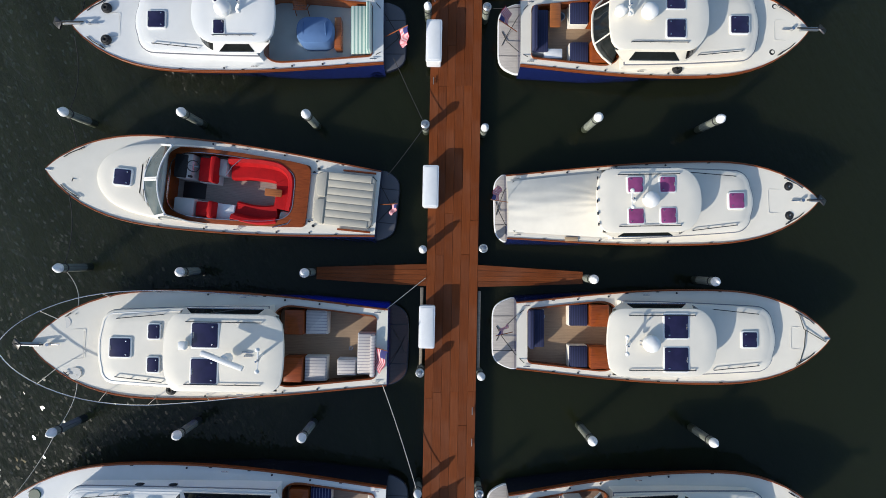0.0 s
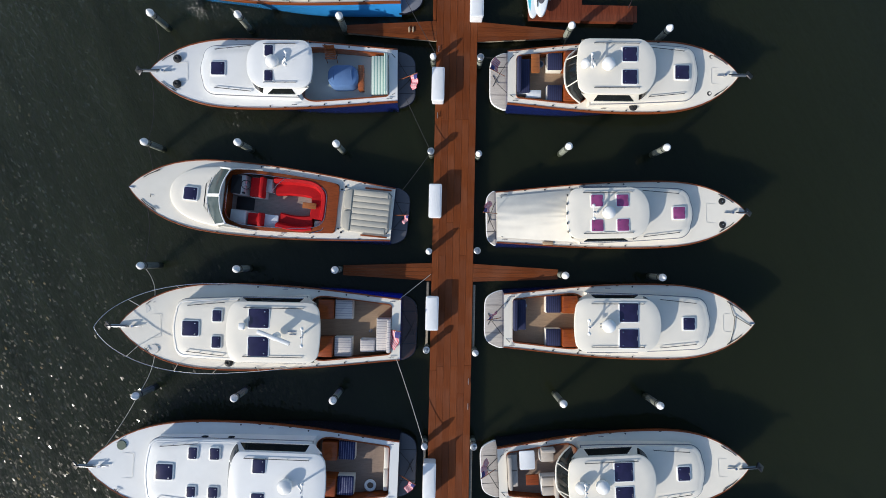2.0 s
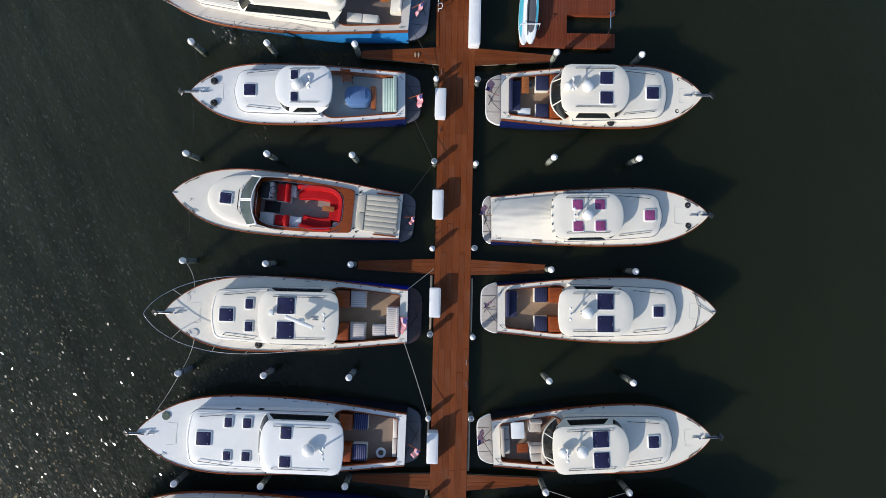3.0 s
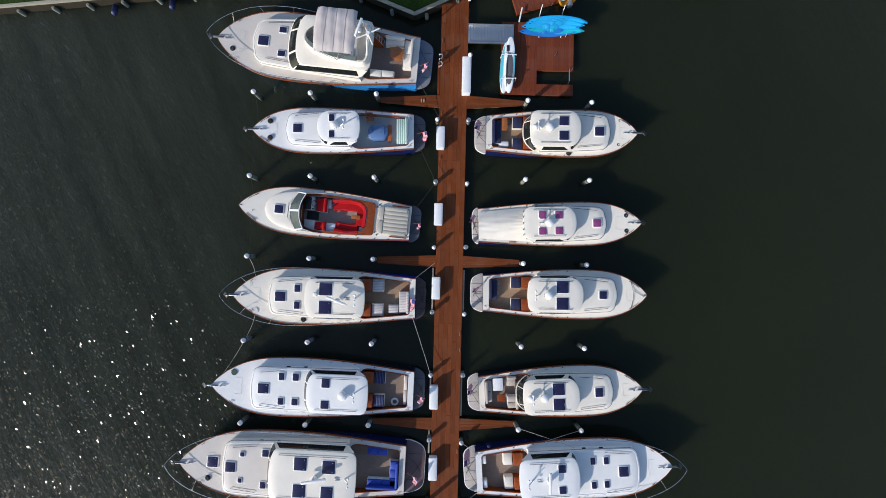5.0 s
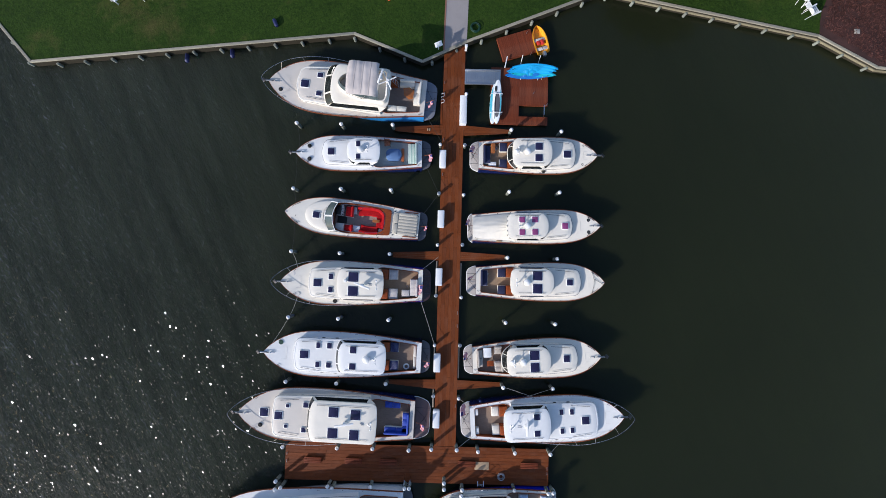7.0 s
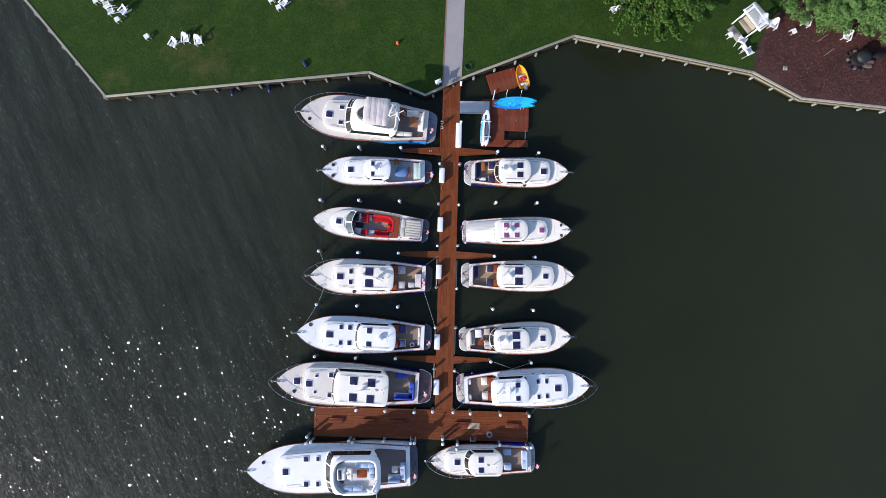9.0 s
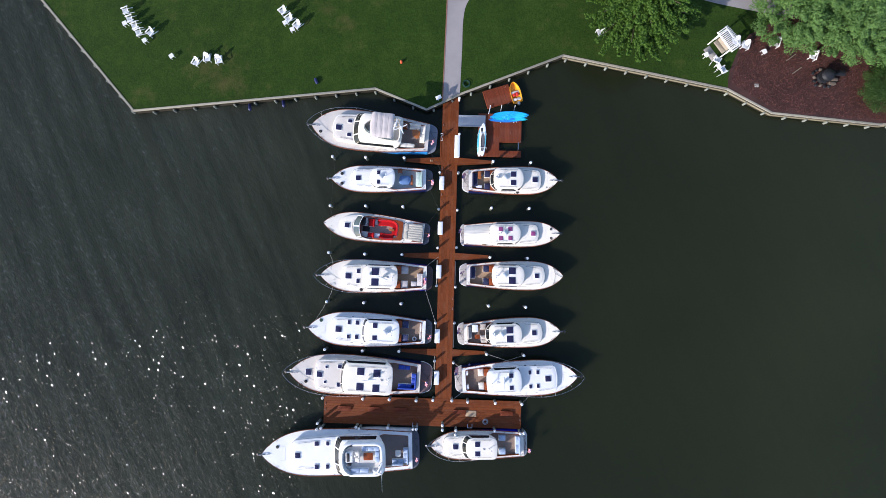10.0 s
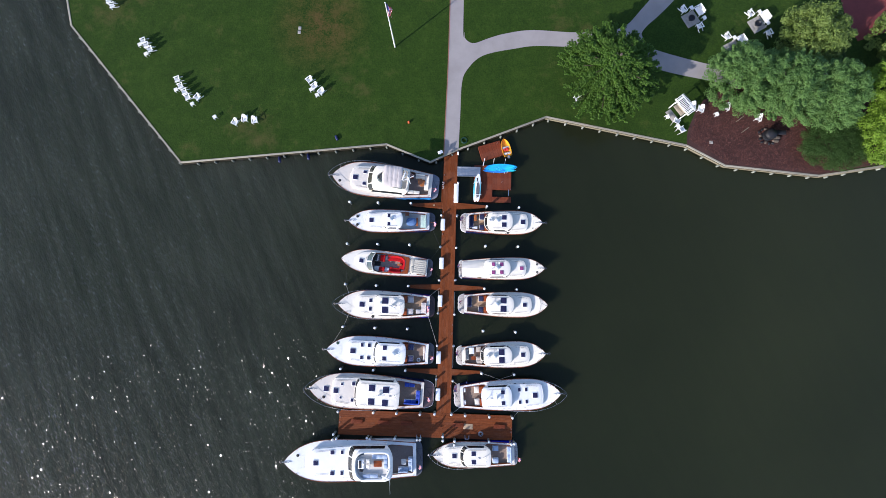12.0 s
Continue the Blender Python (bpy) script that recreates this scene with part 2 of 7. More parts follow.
def grass_material():
    m, t, b = shader("mown lawn")
    tc = t.nodes.new("ShaderNodeTexCoord")
    v = tc.outputs["Object"]
    fine, mid, broad = noise_tex(t, v, 5.0, 6, 0.75), noise_tex(t, v, 0.55, 6, 0.7), noise_tex(t, v, 0.09, 4, 0.6)
    col = ramp(t, mid, [(0.32, (0.0078, 0.0215, 0.0022)), (0.50, (0.0172, 0.0428, 0.0041)), (0.70, (0.040, 0.072, 0.0088))])
    col = mix(t, 0.6, col, ramp(t, fine, [(0.32, (0.006, 0.0185, 0.002)), (0.68, (0.039, 0.077, 0.0076))]))
    # sun-dried patches
    dry = ramp(t, mix(t, 0.45, broad, mid), [(0.55, (0, 0, 0)), (0.70, (0.6, 0.6, 0.6))])
    col = mix(t, dry, col, (0.085, 0.062, 0.024))
    # a scorched patch and a worn line to the flagpole
    gap = t.nodes.new("ShaderNodeVectorMath")
    gap.operation = "DISTANCE"
    gap.inputs[1].default_value = (-18.6, 35.0, 0.74)
    t.links.new(v, gap.inputs[0])
    near = node(t, "ShaderNodeMapRange")
    for k, val in ((1, 1.0), (2, 7.5), (3, 0.55), (4, 0.0)):
        near.inputs[k].default_value = val
    t.links.new(gap.outputs["Value"], near.inputs[0])
    burnt = mix(t, 1.0, near.outputs[0], ramp(t, mix(t, 0.5, mid, fine), [(0.42, (0, 0, 0)), (0.56, (1, 1, 1))]), "MULTIPLY")
    col = mix(t, burnt, col, (0.115, 0.050, 0.022))
    t.links.new(col, b.inputs["Base Color"])
    b.inputs["Roughness"].default_value = 0.9
    b.inputs["Specular IOR Level"].default_value = 0.15
    bump(t, b, fine, 0.9, 0.06)
    return m


def leaf_material(name, c, through_light=0.32):
    m, t, b = shader(name)
    g = t.nodes.new("ShaderNodeNewGeometry")
    broad = noise_tex(t, coords(t), 0.8, 2)
    col = ramp(t, g.outputs["Random Per Island"], [(0.0, scaled(c, 0.62)), (0.5, scaled(c, 0.98)), (1.0, (c[0] * 1.5, c[1] * 1.35, c[2] * 1.25))])
    t.links.new(mix(t, 0.3, col, ramp(t, broad, [(0.3, scaled(c, 0.6)), (0.7, scaled(c, 1.4))])), b.inputs["Base Color"])
    b.inputs["Roughness"].default_value = 0.55
    b.inputs["Specular IOR Level"].default_value = 0.3
    # light that shines through the blades
    out = t.nodes["Material Output"]
    thin = node(t, "ShaderNodeBsdfTranslucent", Color=(c[0] * 1.5, c[1] * 1.6, c[2] * 1.1, 1))
    both_sides = node(t, "ShaderNodeMixShader", Fac=through_light)
    t.links.new(b.outputs[0], both_sides.inputs[1])
    t.links.new(thin.outputs[0], both_sides.inputs[2])
    t.links.new(both_sides.outputs[0], out.inputs[0])
    return m


M = {
    "water": water_material(),
    "grass": grass_material(),
    "gel_white": plain("white gelcoat", (0.80, 0.80, 0.79), 0.32, var=0.05, grain=80, bumps=0.05),
    "gel_cream": plain("cream gelcoat", (0.805, 0.755, 0.66), 0.32, var=0.06, grain=80, bumps=0.05),
    "gel_grey": plain("warm grey nonskid deck", (0.60, 0.58, 0.545), 0.6, var=0.07, grain=120, bumps=0.12),
    "nonskid_white": plain("white nonskid deck", (0.76, 0.76, 0.745), 0.6, var=0.06, grain=120, bumps=0.12),
    "nonskid_cream": plain("cream nonskid deck", (0.78, 0.735, 0.645), 0.6, var=0.06, grain=120, bumps=0.12),
    "nonskid_beige": plain("beige nonskid deck", (0.63, 0.58, 0.52), 0.6, var=0.06, grain=120, bumps=0.12),
    "navy": plain("navy hull paint", (0.008, 0.014, 0.075), 0.12, coat=0.5, var=0.1),
    "royal": plain("royal blue hull paint", (0.010, 0.022, 0.42), 0.12, coat=0.5, var=0.1),
    "skyblue": plain("light blue hull paint", (0.035, 0.25, 0.60), 0.12, coat=0.5, var=0.1),
    "black": plain("black hull paint", (0.010, 0.011, 0.018), 0.12, coat=0.5, var=0.1),
    "bottom": plain("red bottom paint", (0.22, 0.03, 0.02), 0.6),
    "varnish": wood("varnished teak", (0.30, 0.085, 0.022), 0.18, 0.6, per_piece=False),
    "railwood": wood("varnished teak rail", (0.215, 0.052, 0.012), 0.35, 0.15, per_piece=False, spec=0.3),
    "mahogany": wood("varnished mahogany", (0.235, 0.052, 0.011), 0.25, 0.25, per_piece=False, spec=0.3),
    "teak": sole_teak("scrubbed teak sole", (0.31, 0.21, 0.132)),
    "teak_grey": sole_teak("weathered teak sole", (0.30, 0.255, 0.215)),
    "teak_brown": sole_teak("worn brown teak sole", (0.24, 0.172, 0.132)),
    "teak_dark": sole_teak("dark teak sole", (0.19, 0.15, 0.135)),
    "teak_plat": sole_teak("pale teak platform", (0.46, 0.42, 0.385)),
    "plat_dark": wood("dark varnished platform", (0.055, 0.028, 0.022), 0.15, 0.6, per_piece=False),
    "plat_wine": plain("wine-brown platform boards", (0.17, 0.105, 0.10), 0.4, var=0.2),
    "plat_grey": plain("blue-grey platform", (0.20, 0.205, 0.235), 0.5, var=0.15),
    "plat_slate": plain("slate grey platform", (0.10, 0.10, 0.115), 0.5, var=0.15),
    "sole_grey": plain("pale grey moulded sole", (0.42, 0.47, 0.47), 0.6, var=0.08, bumps=0.1),
    "hatch": glass("smoked violet acrylic", (0.015, 0.013, 0.042)),
    "hatch_pink": glass("magenta acrylic", (0.20, 0.045, 0.135), 0.12),
    "window": glass("dark window glass", (0.012, 0.014, 0.014)),
    "shield": glass("grey windscreen glass", (0.055, 0.075, 0.078), 0.05),
    "steel": plain("polished stainless steel", (0.62, 0.63, 0.65), 0.22, 1.0, var=0.1),
    "alu": plain("brushed aluminium", (0.52, 0.54, 0.56), 0.38, 0.9, var=0.12),
    "rubber": plain("black rubber", (0.012, 0.012, 0.013), 0.6),
    "dark": plain("dark bronze fittings", (0.045, 0.045, 0.05), 0.35, 0.6),
    "red_leather": plain("red upholstery", (0.46, 0.006, 0.009), 0.6, var=0.3, grain=14, stain=2.2, bumps=0.25, spec=0.2),
    "beige_pad": plain("beige sunpad vinyl", (0.46, 0.43, 0.365), 0.6, var=0.1, bumps=0.1),
    "cream_vinyl": plain("cream vinyl cushion", (0.72, 0.69, 0.62), 0.5, var=0.08),
    "beige_vinyl": plain("taupe vinyl cushion", (0.45, 0.40, 0.35), 0.6, var=0.1),
    "navy_stripe": stripes("navy striped cushion", (0.010, 0.013, 0.050), (0.022, 0.029, 0.085), 0.085, 0, 0.62),
    "navy_white": stripes("navy and white striped cushion", (0.012, 0.018, 0.09), (0.22, 0.24, 0.33), 0.10, 0, 0.8),
    "ticking": stripes("cream ticking striped cushion", (0.62, 0.575, 0.55), (0.20, 0.19, 0.24), 0.105, 1, 0.82),
    "green_stripe": stripes("green and white striped cushion", (0.58, 0.66, 0.60), (0.17, 0.32, 0.30), 0.13, 0, 0.55),
    "pale_blue": plain("pale blue vinyl cushion", (0.36, 0.45, 0.60), 0.55, var=0.12),
    "royal_pad": plain("royal blue cushion", (0.022, 0.065, 0.42), 0.6, var=0.2),
    "canvas_cream": plain("cream canvas", (0.76, 0.72, 0.64), 0.85, var=0.1, grain=90, bumps=0.2),
    "canvas_beige": plain("beige bimini canvas", (0.56, 0.505, 0.48), 0.85, var=0.12, grain=90, bumps=0.2),
    "canvas_blue": plain("denim blue canvas", (0.085, 0.17, 0.36), 0.85, var=0.18, grain=90, bumps=0.2),
    "flag_red": plain("red flag cloth", (0.50, 0.02, 0.05), 0.8),
    "flag_white": plain("white flag cloth", (0.66, 0.58, 0.61), 0.8),
    "flag_blue": plain("blue flag cloth", (0.03, 0.03, 0.16), 0.8),
    "deckwood": wood("red-stained deck plank", (0.160, 0.039, 0.008), 0.6, along=(9, 0.6, 9), worn=0.08, spec=0.2, dark=0.68),
    "deckwood_x": wood("red-stained deck board", (0.154, 0.038, 0.008), 0.6, along=(0.6, 9, 9), worn=0.08, spec=0.2, dark=0.68),
    "floatwood": wood("dark red stained float board", (0.160, 0.036, 0.014), 0.65, along=(14, 1, 14), worn=0.08, spec=0.2),
    "sheeting": wood("dark timber", (0.032, 0.028, 0.019), 0.8, per_piece=False, spec=0.15),
    "beam": wood("weathered grey timber", (0.30, 0.26, 0.20), 0.85, per_piece=False),
    "post": wood("silver weathered piling", (0.21, 0.225, 0.19), 0.75, along=(16, 16, 1), dark=0.35, per_piece=True, worn=0.0, spec=0.2),
    "algae": plain("weedy wet timber", (0.045, 0.055, 0.035), 0.6, var=0.4, grain=18),
    "cap": plain("white plastic cap", (0.82, 0.82, 0.83), 0.45, var=0.1, stain=6),
    "wale": wood("tan bulkhead timber", (0.23, 0.20, 0.125), 0.85, per_piece=True),
    "seawall": wood("bleached bulkhead timber", (0.31, 0.285, 0.22), 0.85, per_piece=True),
    "boxwhite": plain("white fibreglass box", (0.80, 0.81, 0.82), 0.4, var=0.08, stain=3),
    "concrete": plain("pale concrete path", (0.30, 0.275, 0.268), 0.9, var=0.16, grain=12, stain=0.5, bumps=0.25),
    "edging": plain("rusty brick edging", (0.26, 0.13, 0.085), 0.9, var=0.2),
    "mulch": plain("red-brown mulch", (0.062, 0.024, 0.020), 0.95, var=0.55, grain=9, stain=0.8, bumps=1.0),
    "chip": leaf_material("bark chips", (0.085, 0.034, 0.026), 0.0),
    "patio": plain("red brick patio", (0.16, 0.026, 0.024), 0.85, var=0.2, grain=6),
    "chairwhite": plain("white painted chair", (0.82, 0.82, 0.81), 0.45, var=0.06),
    "paver": plain("grey pavers", (0.33, 0.31, 0.28), 0.9, var=0.2, grain=9),
    "iron": plain("black cast iron", (0.025, 0.026, 0.03), 0.5, 0.4, var=0.3),
    "bark": plain("grey bark", (0.10, 0.078, 0.06), 0.9, var=0.3, bumps=0.5),
    "leaf_maple": leaf_material("maple leaves", (0.066, 0.142, 0.018)),
    "leaf_grey": leaf_material("grey-green leaves", (0.094, 0.186, 0.050)),
    "leaf_olive": leaf_material("olive leaves", (0.128, 0.190, 0.042)),
    "leaf_bright": leaf_material("bright green leaves", (0.130, 0.230, 0.020)),
    "leaf_shrub": leaf_material("shrub leaves", (0.036, 0.080, 0.014)),
    "kayak": plain("turquoise polyethylene", (0.010, 0.34, 0.72), 0.4, var=0.35, stain=1.1),
    "kayak_teal": plain("teal polyethylene", (0.008, 0.36, 0.50), 0.4, var=0.3, stain=1.1),
    "kayak_deep": plain("blue polyethylene", (0.010, 0.16, 0.52), 0.4, var=0.25, stain=1.5),
    "board_white": plain("white board laminate", (0.76, 0.80, 0.82), 0.3, var=0.05),
    "board_aqua": plain("aqua board laminate", (0.10, 0.50, 0.62), 0.3, var=0.1),
    "orange": plain("orange-yellow dinghy gelcoat", (0.82, 0.36, 0.02), 0.35, var=0.1),
    "lifered": plain("red life jacket", (0.60, 0.03, 0.02), 0.8),
    "rope": plain("pale rope", (0.55, 0.52, 0.46), 0.9, grain=90),
    "rope_dark": plain("dark rope", (0.03, 0.03, 0.03), 0.9),
    "hose": plain("dark green hose", (0.01, 0.05, 0.03), 0.5),
    "mat": plain("tan doormat", (0.42, 0.30, 0.19), 0.95, var=0.2),
    "hullblue": plain("blue plastic barrel", (0.012, 0.018, 0.085), 0.5),
    "bulb": plain("orange-red plastic", (0.75, 0.12, 0.04), 0.5),
    "hullwhite": plain("white topside paint", (0.78, 0.78, 0.77), 0.15, coat=0.4, var=0.05),
    "orange_wood": wood("honey varnished table", (0.34, 0.11, 0.025), 0.18, 0.6, per_piece=False),
}


# ---- geometry helpers ----
from mathutils import geometry

def mesh_of(name, verts, faces, material, smooth=False):
    me = bpy.data.meshes.new(name)
    me.from_pydata([tuple(v) for v in verts], [], faces)
    me.validate()
    bm = bmesh.new()
    bm.from_mesh(me)
    bmesh.ops.recalc_face_normals(bm, faces=bm.faces)
    bm.to_mesh(me)
    bm.free()
    if smooth:
        me.shade_smooth()
        me.set_sharp_from_angle(angle=radians(38))
    me.materials.append(material)
    return me


def part(name, geo, material, parent, label="", smooth=True):
    """One mesh object under a thing or a part. geo: (verts, faces)."""
    ob = new(name, mesh_of(name, geo[0], geo[1], material, smooth))
    ob.parent = parent
    if label:
        ob["label"] = label
    return ob


def thing(name, m, label, category, group="", kind=""):
    ob = new(name)
    ob.empty_display_size = 0.2
    ob.matrix_world = m
    return tagged(ob, label, category, group, kind)


def solid(name, geo, material, m, label, category, group="", kind="", smooth=True):
    """A thing of one mesh."""
    ob = new(name, mesh_of(name, geo[0], geo[1], material, smooth))
    ob.matrix_world = m
    return tagged(ob, label, category, group, kind)


def join(*geos):
    vs, fs = [], []
    for v, f in geos:
        k = len(vs)
        vs += list(v)
        fs += [tuple(i + k for i in q) for q in f]
    return vs, fs


def moved(geo, m):
    return [tuple(m @ Vector(v)) for v in geo[0]], geo[1]


def loft(rings, cap0=True, cap1=True, closed=True):
    n = len(rings[0])
    vs = [tuple(p) for r in rings for p in r]
    fs = []
    for k in range(len(rings) - 1):
        for i in range(n if closed else n - 1):
            j = (i + 1) % n
            fs.append((k * n + i, k * n + j, (k + 1) * n + j, (k + 1) * n + i))
    if cap0:
        fs.append(tuple(range(n))[::-1])
    if cap1:
        fs.append(tuple((len(rings) - 1) * n + i for i in range(n)))
    return vs, fs


def inset(outline, d):
    """A closed plan outline drawn in by d."""
    n, out = len(outline), []
    area = sum(outline[i][0] * outline[(i + 1) % n][1] - outline[(i + 1) % n][0] * outline[i][1] for i in range(n))
    sgn = 1 if area > 0 else -1
    for i in range(n):
        a, b, c = (Vector(outline[k % n]) for k in (i - 1, i, i + 1))
        t1, t2 = (b - a), (c - b)
        if t1.length < 1e-9:
            t1 = t2
        if t2.length < 1e-9:
            t2 = t1
        t1.normalize(), t2.normalize()
        n1, n2 = Vector((-t1.y, t1.x)) * sgn, Vector((-t2.y, t2.x)) * sgn
        q = n1 + n2
        q = q.normalized() if q.length > 1e-6 else n1
        k = d / max(0.5, q.dot(n1))
        out.append((b.x + q.x * k, b.y + q.y * k))
    return out


def slab(outline, z0, z1, r=0.02, crown=0.0):
    """A plate with rounded upper edges; crown lifts its middle."""
    rings = [[(x, y, z0) for x, y in outline], [(x, y, z1 - r) for x, y in outline]]
    for k, dz in ((0.3, 0.3), (1.0, 0.0)):
        rings.append([(x, y, z1 - r * dz) for x, y in inset(outline, r * k)])
    if crown:
        cx = sum(p[0] for p in outline) / len(outline)
        cy = sum(p[1] for p in outline) / len(outline)
        for k in (0.75, 0.4):
            rings.append([(cx + (x - cx) * k, cy + (y - cy) * k, z1 + crown * (1 - k * k)) for x, y in inset(outline, r)])
    return loft(rings)


def rrect(x0, x1, y0, y1, r=0.05, n=3):
    r = min(r, (x1 - x0) / 2.01, (y1 - y0) / 2.01)
    pts = []
    for cx, cy, a in ((x1 - r, y1 - r, 0), (x0 + r, y1 - r, 90), (x0 + r, y0 + r, 180), (x1 - r, y0 + r, 270)):
        for k in range(n + 1):
            b = radians(a + 90 * k / n)
            pts.append((cx + r * math.cos(b), cy + r * math.sin(b)))
    return pts


def block(x0, x1, y0, y1, z0, z1, r=0.02, corner=None):
    return slab(rrect(x0, x1, y0, y1, corner or max(r, 0.01)), z0, z1, min(r, (z1 - z0) * 0.49))


def cyl(x, y, z0, z1, r0, r1=None, n=12):
    r1 = r0 if r1 is None else r1
    ring = lambda r, z: [(x + r * math.cos(2 * math.pi * k / n), y + r * math.sin(2 * math.pi * k / n), z) for k in range(n)]
    return loft([ring(r0, z0), ring(r1, z1)])


def lathe(profile, x=0, y=0, n=14):
    return loft([[(x + r * math.cos(2 * math.pi * k / n), y + r * math.sin(2 * math.pi * k / n), z) for k in range(n)] for r, z in profile])


def tube(points, r, n=6):
    pts = [Vector(p) for p in points]
    rings, side = [], None
    for i, p in enumerate(pts):
        d = (pts[min(i + 1, len(pts) - 1)] - pts[max(i - 1, 0)]).normalized()
        if side is None:
            side = d.cross(Vector((0, 0, 1)) if abs(d.z) < 0.9 else Vector((1, 0, 0))).normalized()
        side = (side - d * side.dot(d)).normalized()
        up = d.cross(side)
        rings.append([tuple(p + side * r * math.cos(2 * math.pi * k / n) + up * r * math.sin(2 * math.pi * k / n)) for k in range(n)])
    return loft(rings)


def torus(x, y, z, ra, rb, n=20, k=8):
    vs, fs = [], []
    for i in range(n):
        a = 2 * math.pi * i / n
        for j in range(k):
            b = 2 * math.pi * j / k
            q = ra + rb * math.cos(b)
            vs.append((x + q * math.cos(a), y + q * math.sin(a), z + rb * math.sin(b)))
            fs.append((i * k + j, ((i + 1) % n) * k + j, ((i + 1) % n) * k + (j + 1) % k, i * k + (j + 1) % k))
    return vs, fs


def sag(a, b, drop, n=14):
    a, b = Vector(a), Vector(b)
    return [tuple(a.lerp(b, k / n) - Vector((0, 0, drop * 4 * (k / n) * (1 - k / n)))) for k in range(n + 1)]


def flat_poly(points, z):
    """A level sheet from a plan outline."""
    tris = geometry.tessellate_polygon([[Vector((x, y, 0)) for x, y in points]])
    return [(x, y, z) for x, y in points], [tuple(t) for t in tris]


# ---- setting: water, shore, piers ----
LAND_Z, DOCK_Z, PILE_Z = 0.74, 0.40, 1.50
water = solid("water", ([(-1500, -1500, 0), (1500, -1500, 0), (1500, 1500, 0), (-1500, 1500, 0)], [(0, 1, 2, 3)]), M["water"],
              pose(0, 0, 0), "dark green-black rippled estuary water", "water", kind="structure", smooth=False)
SHORE = [(-75, 110), (-54.5, 38.3), (-53.5, 34.5), (-36.4, 15.35), (-8.7, 18.55), (-2.75, 16.25), (1.0, 18.1), (12.65, 22.85),
         (31.2, 19.4), (36.3, 16.75), (48.5, 15.7), (57.2, 17.3), (130, 32)]
# the lawn: a finely cut sheet near the water, one far sheet behind it
ground_pts = SHORE + [(1400, 60), (1400, 1400), (-1400, 1400), (-1400, 300)]
ground = solid("ground", flat_poly(ground_pts, LAND_Z), M["grass"], pose(0, 0, 0), "green mown lawn with dry brown patches", "lawn", kind="structure", smooth=False)


def along_shore(pts, step):
    """Places and ways at even steps along a line."""
    out, rest = [], step * 0.5
    for a, b in zip(pts, pts[1:]):
        a, b = Vector(a), Vector(b)
        d = (b - a).length
        while rest < d:
            out.append((a.lerp(b, rest / d), (b - a).normalized()))
            rest += step
        rest -= d
    return out


seawall = thing("seawall", pose(0, 0, 0), "bleached timber bulkhead with a flat cap along the lawn", "bulkhead", kind="structure")
for a, b in zip(SHORE, SHORE[1:]):
    a, b = Vector(a), Vector(b)
    d = (b - a).normalized()
    nrm = Vector((d.y, -d.x))
    a2, b2 = a - d * 0.02, b + d * 0.02
    q = [a2 + nrm * 0.13, b2 + nrm * 0.13, b2 - nrm * 0.11, a2 - nrm * 0.11]
    part("cap_board", slab([(p.x, p.y) for p in q], LAND_Z - 0.02, LAND_Z + 0.06, 0.015), M["seawall"], seawall)
    q = [a + nrm * 0.10, b + nrm * 0.10, b - nrm * 0.02, a - nrm * 0.02]
    part("sheeting", slab([(p.x, p.y) for p in q], -1.0, LAND_Z - 0.02, 0.01), M["sheeting"], seawall, "dark timber sheeting")
    if a.x > 12:
        q = [a2 + nrm * 0.20, b2 + nrm * 0.20, b2 + nrm * 0.10, a2 + nrm * 0.10]
        part("wale", slab([(p.x, p.y) for p in q], 0.36, 0.56, 0.02), M["wale"], seawall, "tan timber beam below the cap")
post_geo = mesh_of("post", *lathe([(0.13, -0.8), (0.13, 0.50), (0.10, 0.55), (0.01, 0.56)], n=10), M["post"], True)
for p, d in along_shore(SHORE[1:12], 2.35):
    ob = new("post", post_geo)
    ob.location = (p.x + d.y * 0.27, p.y - d.x * 0.27, 0)
    ob.parent = seawall

# paths, beds and patio
LIFT = 0.012
pathway = thing("pathway", pose(0, 0, 0), "pale grey concrete garden path with a curving branch", "path", kind="structure")


def smooth_line(pts, n=6):
    """A rounded line through plan points (Catmull-Rom)."""
    pts = [Vector(p) for p in pts]
    out = []
    for i in range(len(pts) - 1):
        p0, p1, p2, p3 = pts[max(i - 1, 0)], pts[i], pts[i + 1], pts[min(i + 2, len(pts) - 1)]
        for k in range(n):
            t = k / n
            out.append(0.5 * (2 * p1 + (p2 - p0) * t + (2 * p0 - 5 * p1 + 4 * p2 - p3) * t * t + (3 * p1 - p0 - 3 * p2 + p3) * t ** 3))
    out.append(pts[-1])
    return [(p.x, p.y) for p in out]


left_edge = [(-0.92, 17.2), (-0.80, 23.7), (-0.70, 29.5), (-0.68, 39.3), (-0.7, 90)]
branch_low = smooth_line([(1.12, 23.7), (1.20, 27.2), (1.85, 29.2), (4.0, 31.3), (8.4, 32.4), (11.4, 32.83), (16.9, 32.8), (22.5, 33.1), (26.7, 30.2), (34.0, 28.5), (41, 27.6)])
branch_top = smooth_line([(41.5, 29.6), (35, 30.6), (26.9, 32.8), (25.7, 34.3), (26.0, 35.7), (30.0, 39.8), (44, 56)]) + \
    smooth_line([(41, 57.5), (26.7, 39.8), (22.6, 35.6), (16.9, 34.9), (10.6, 35.1), (6.9, 34.5), (4.7, 33.8), (2.7, 33.05), (1.6, 33.6), (1.35, 34.6), (1.16, 39.3), (1.1, 90)])
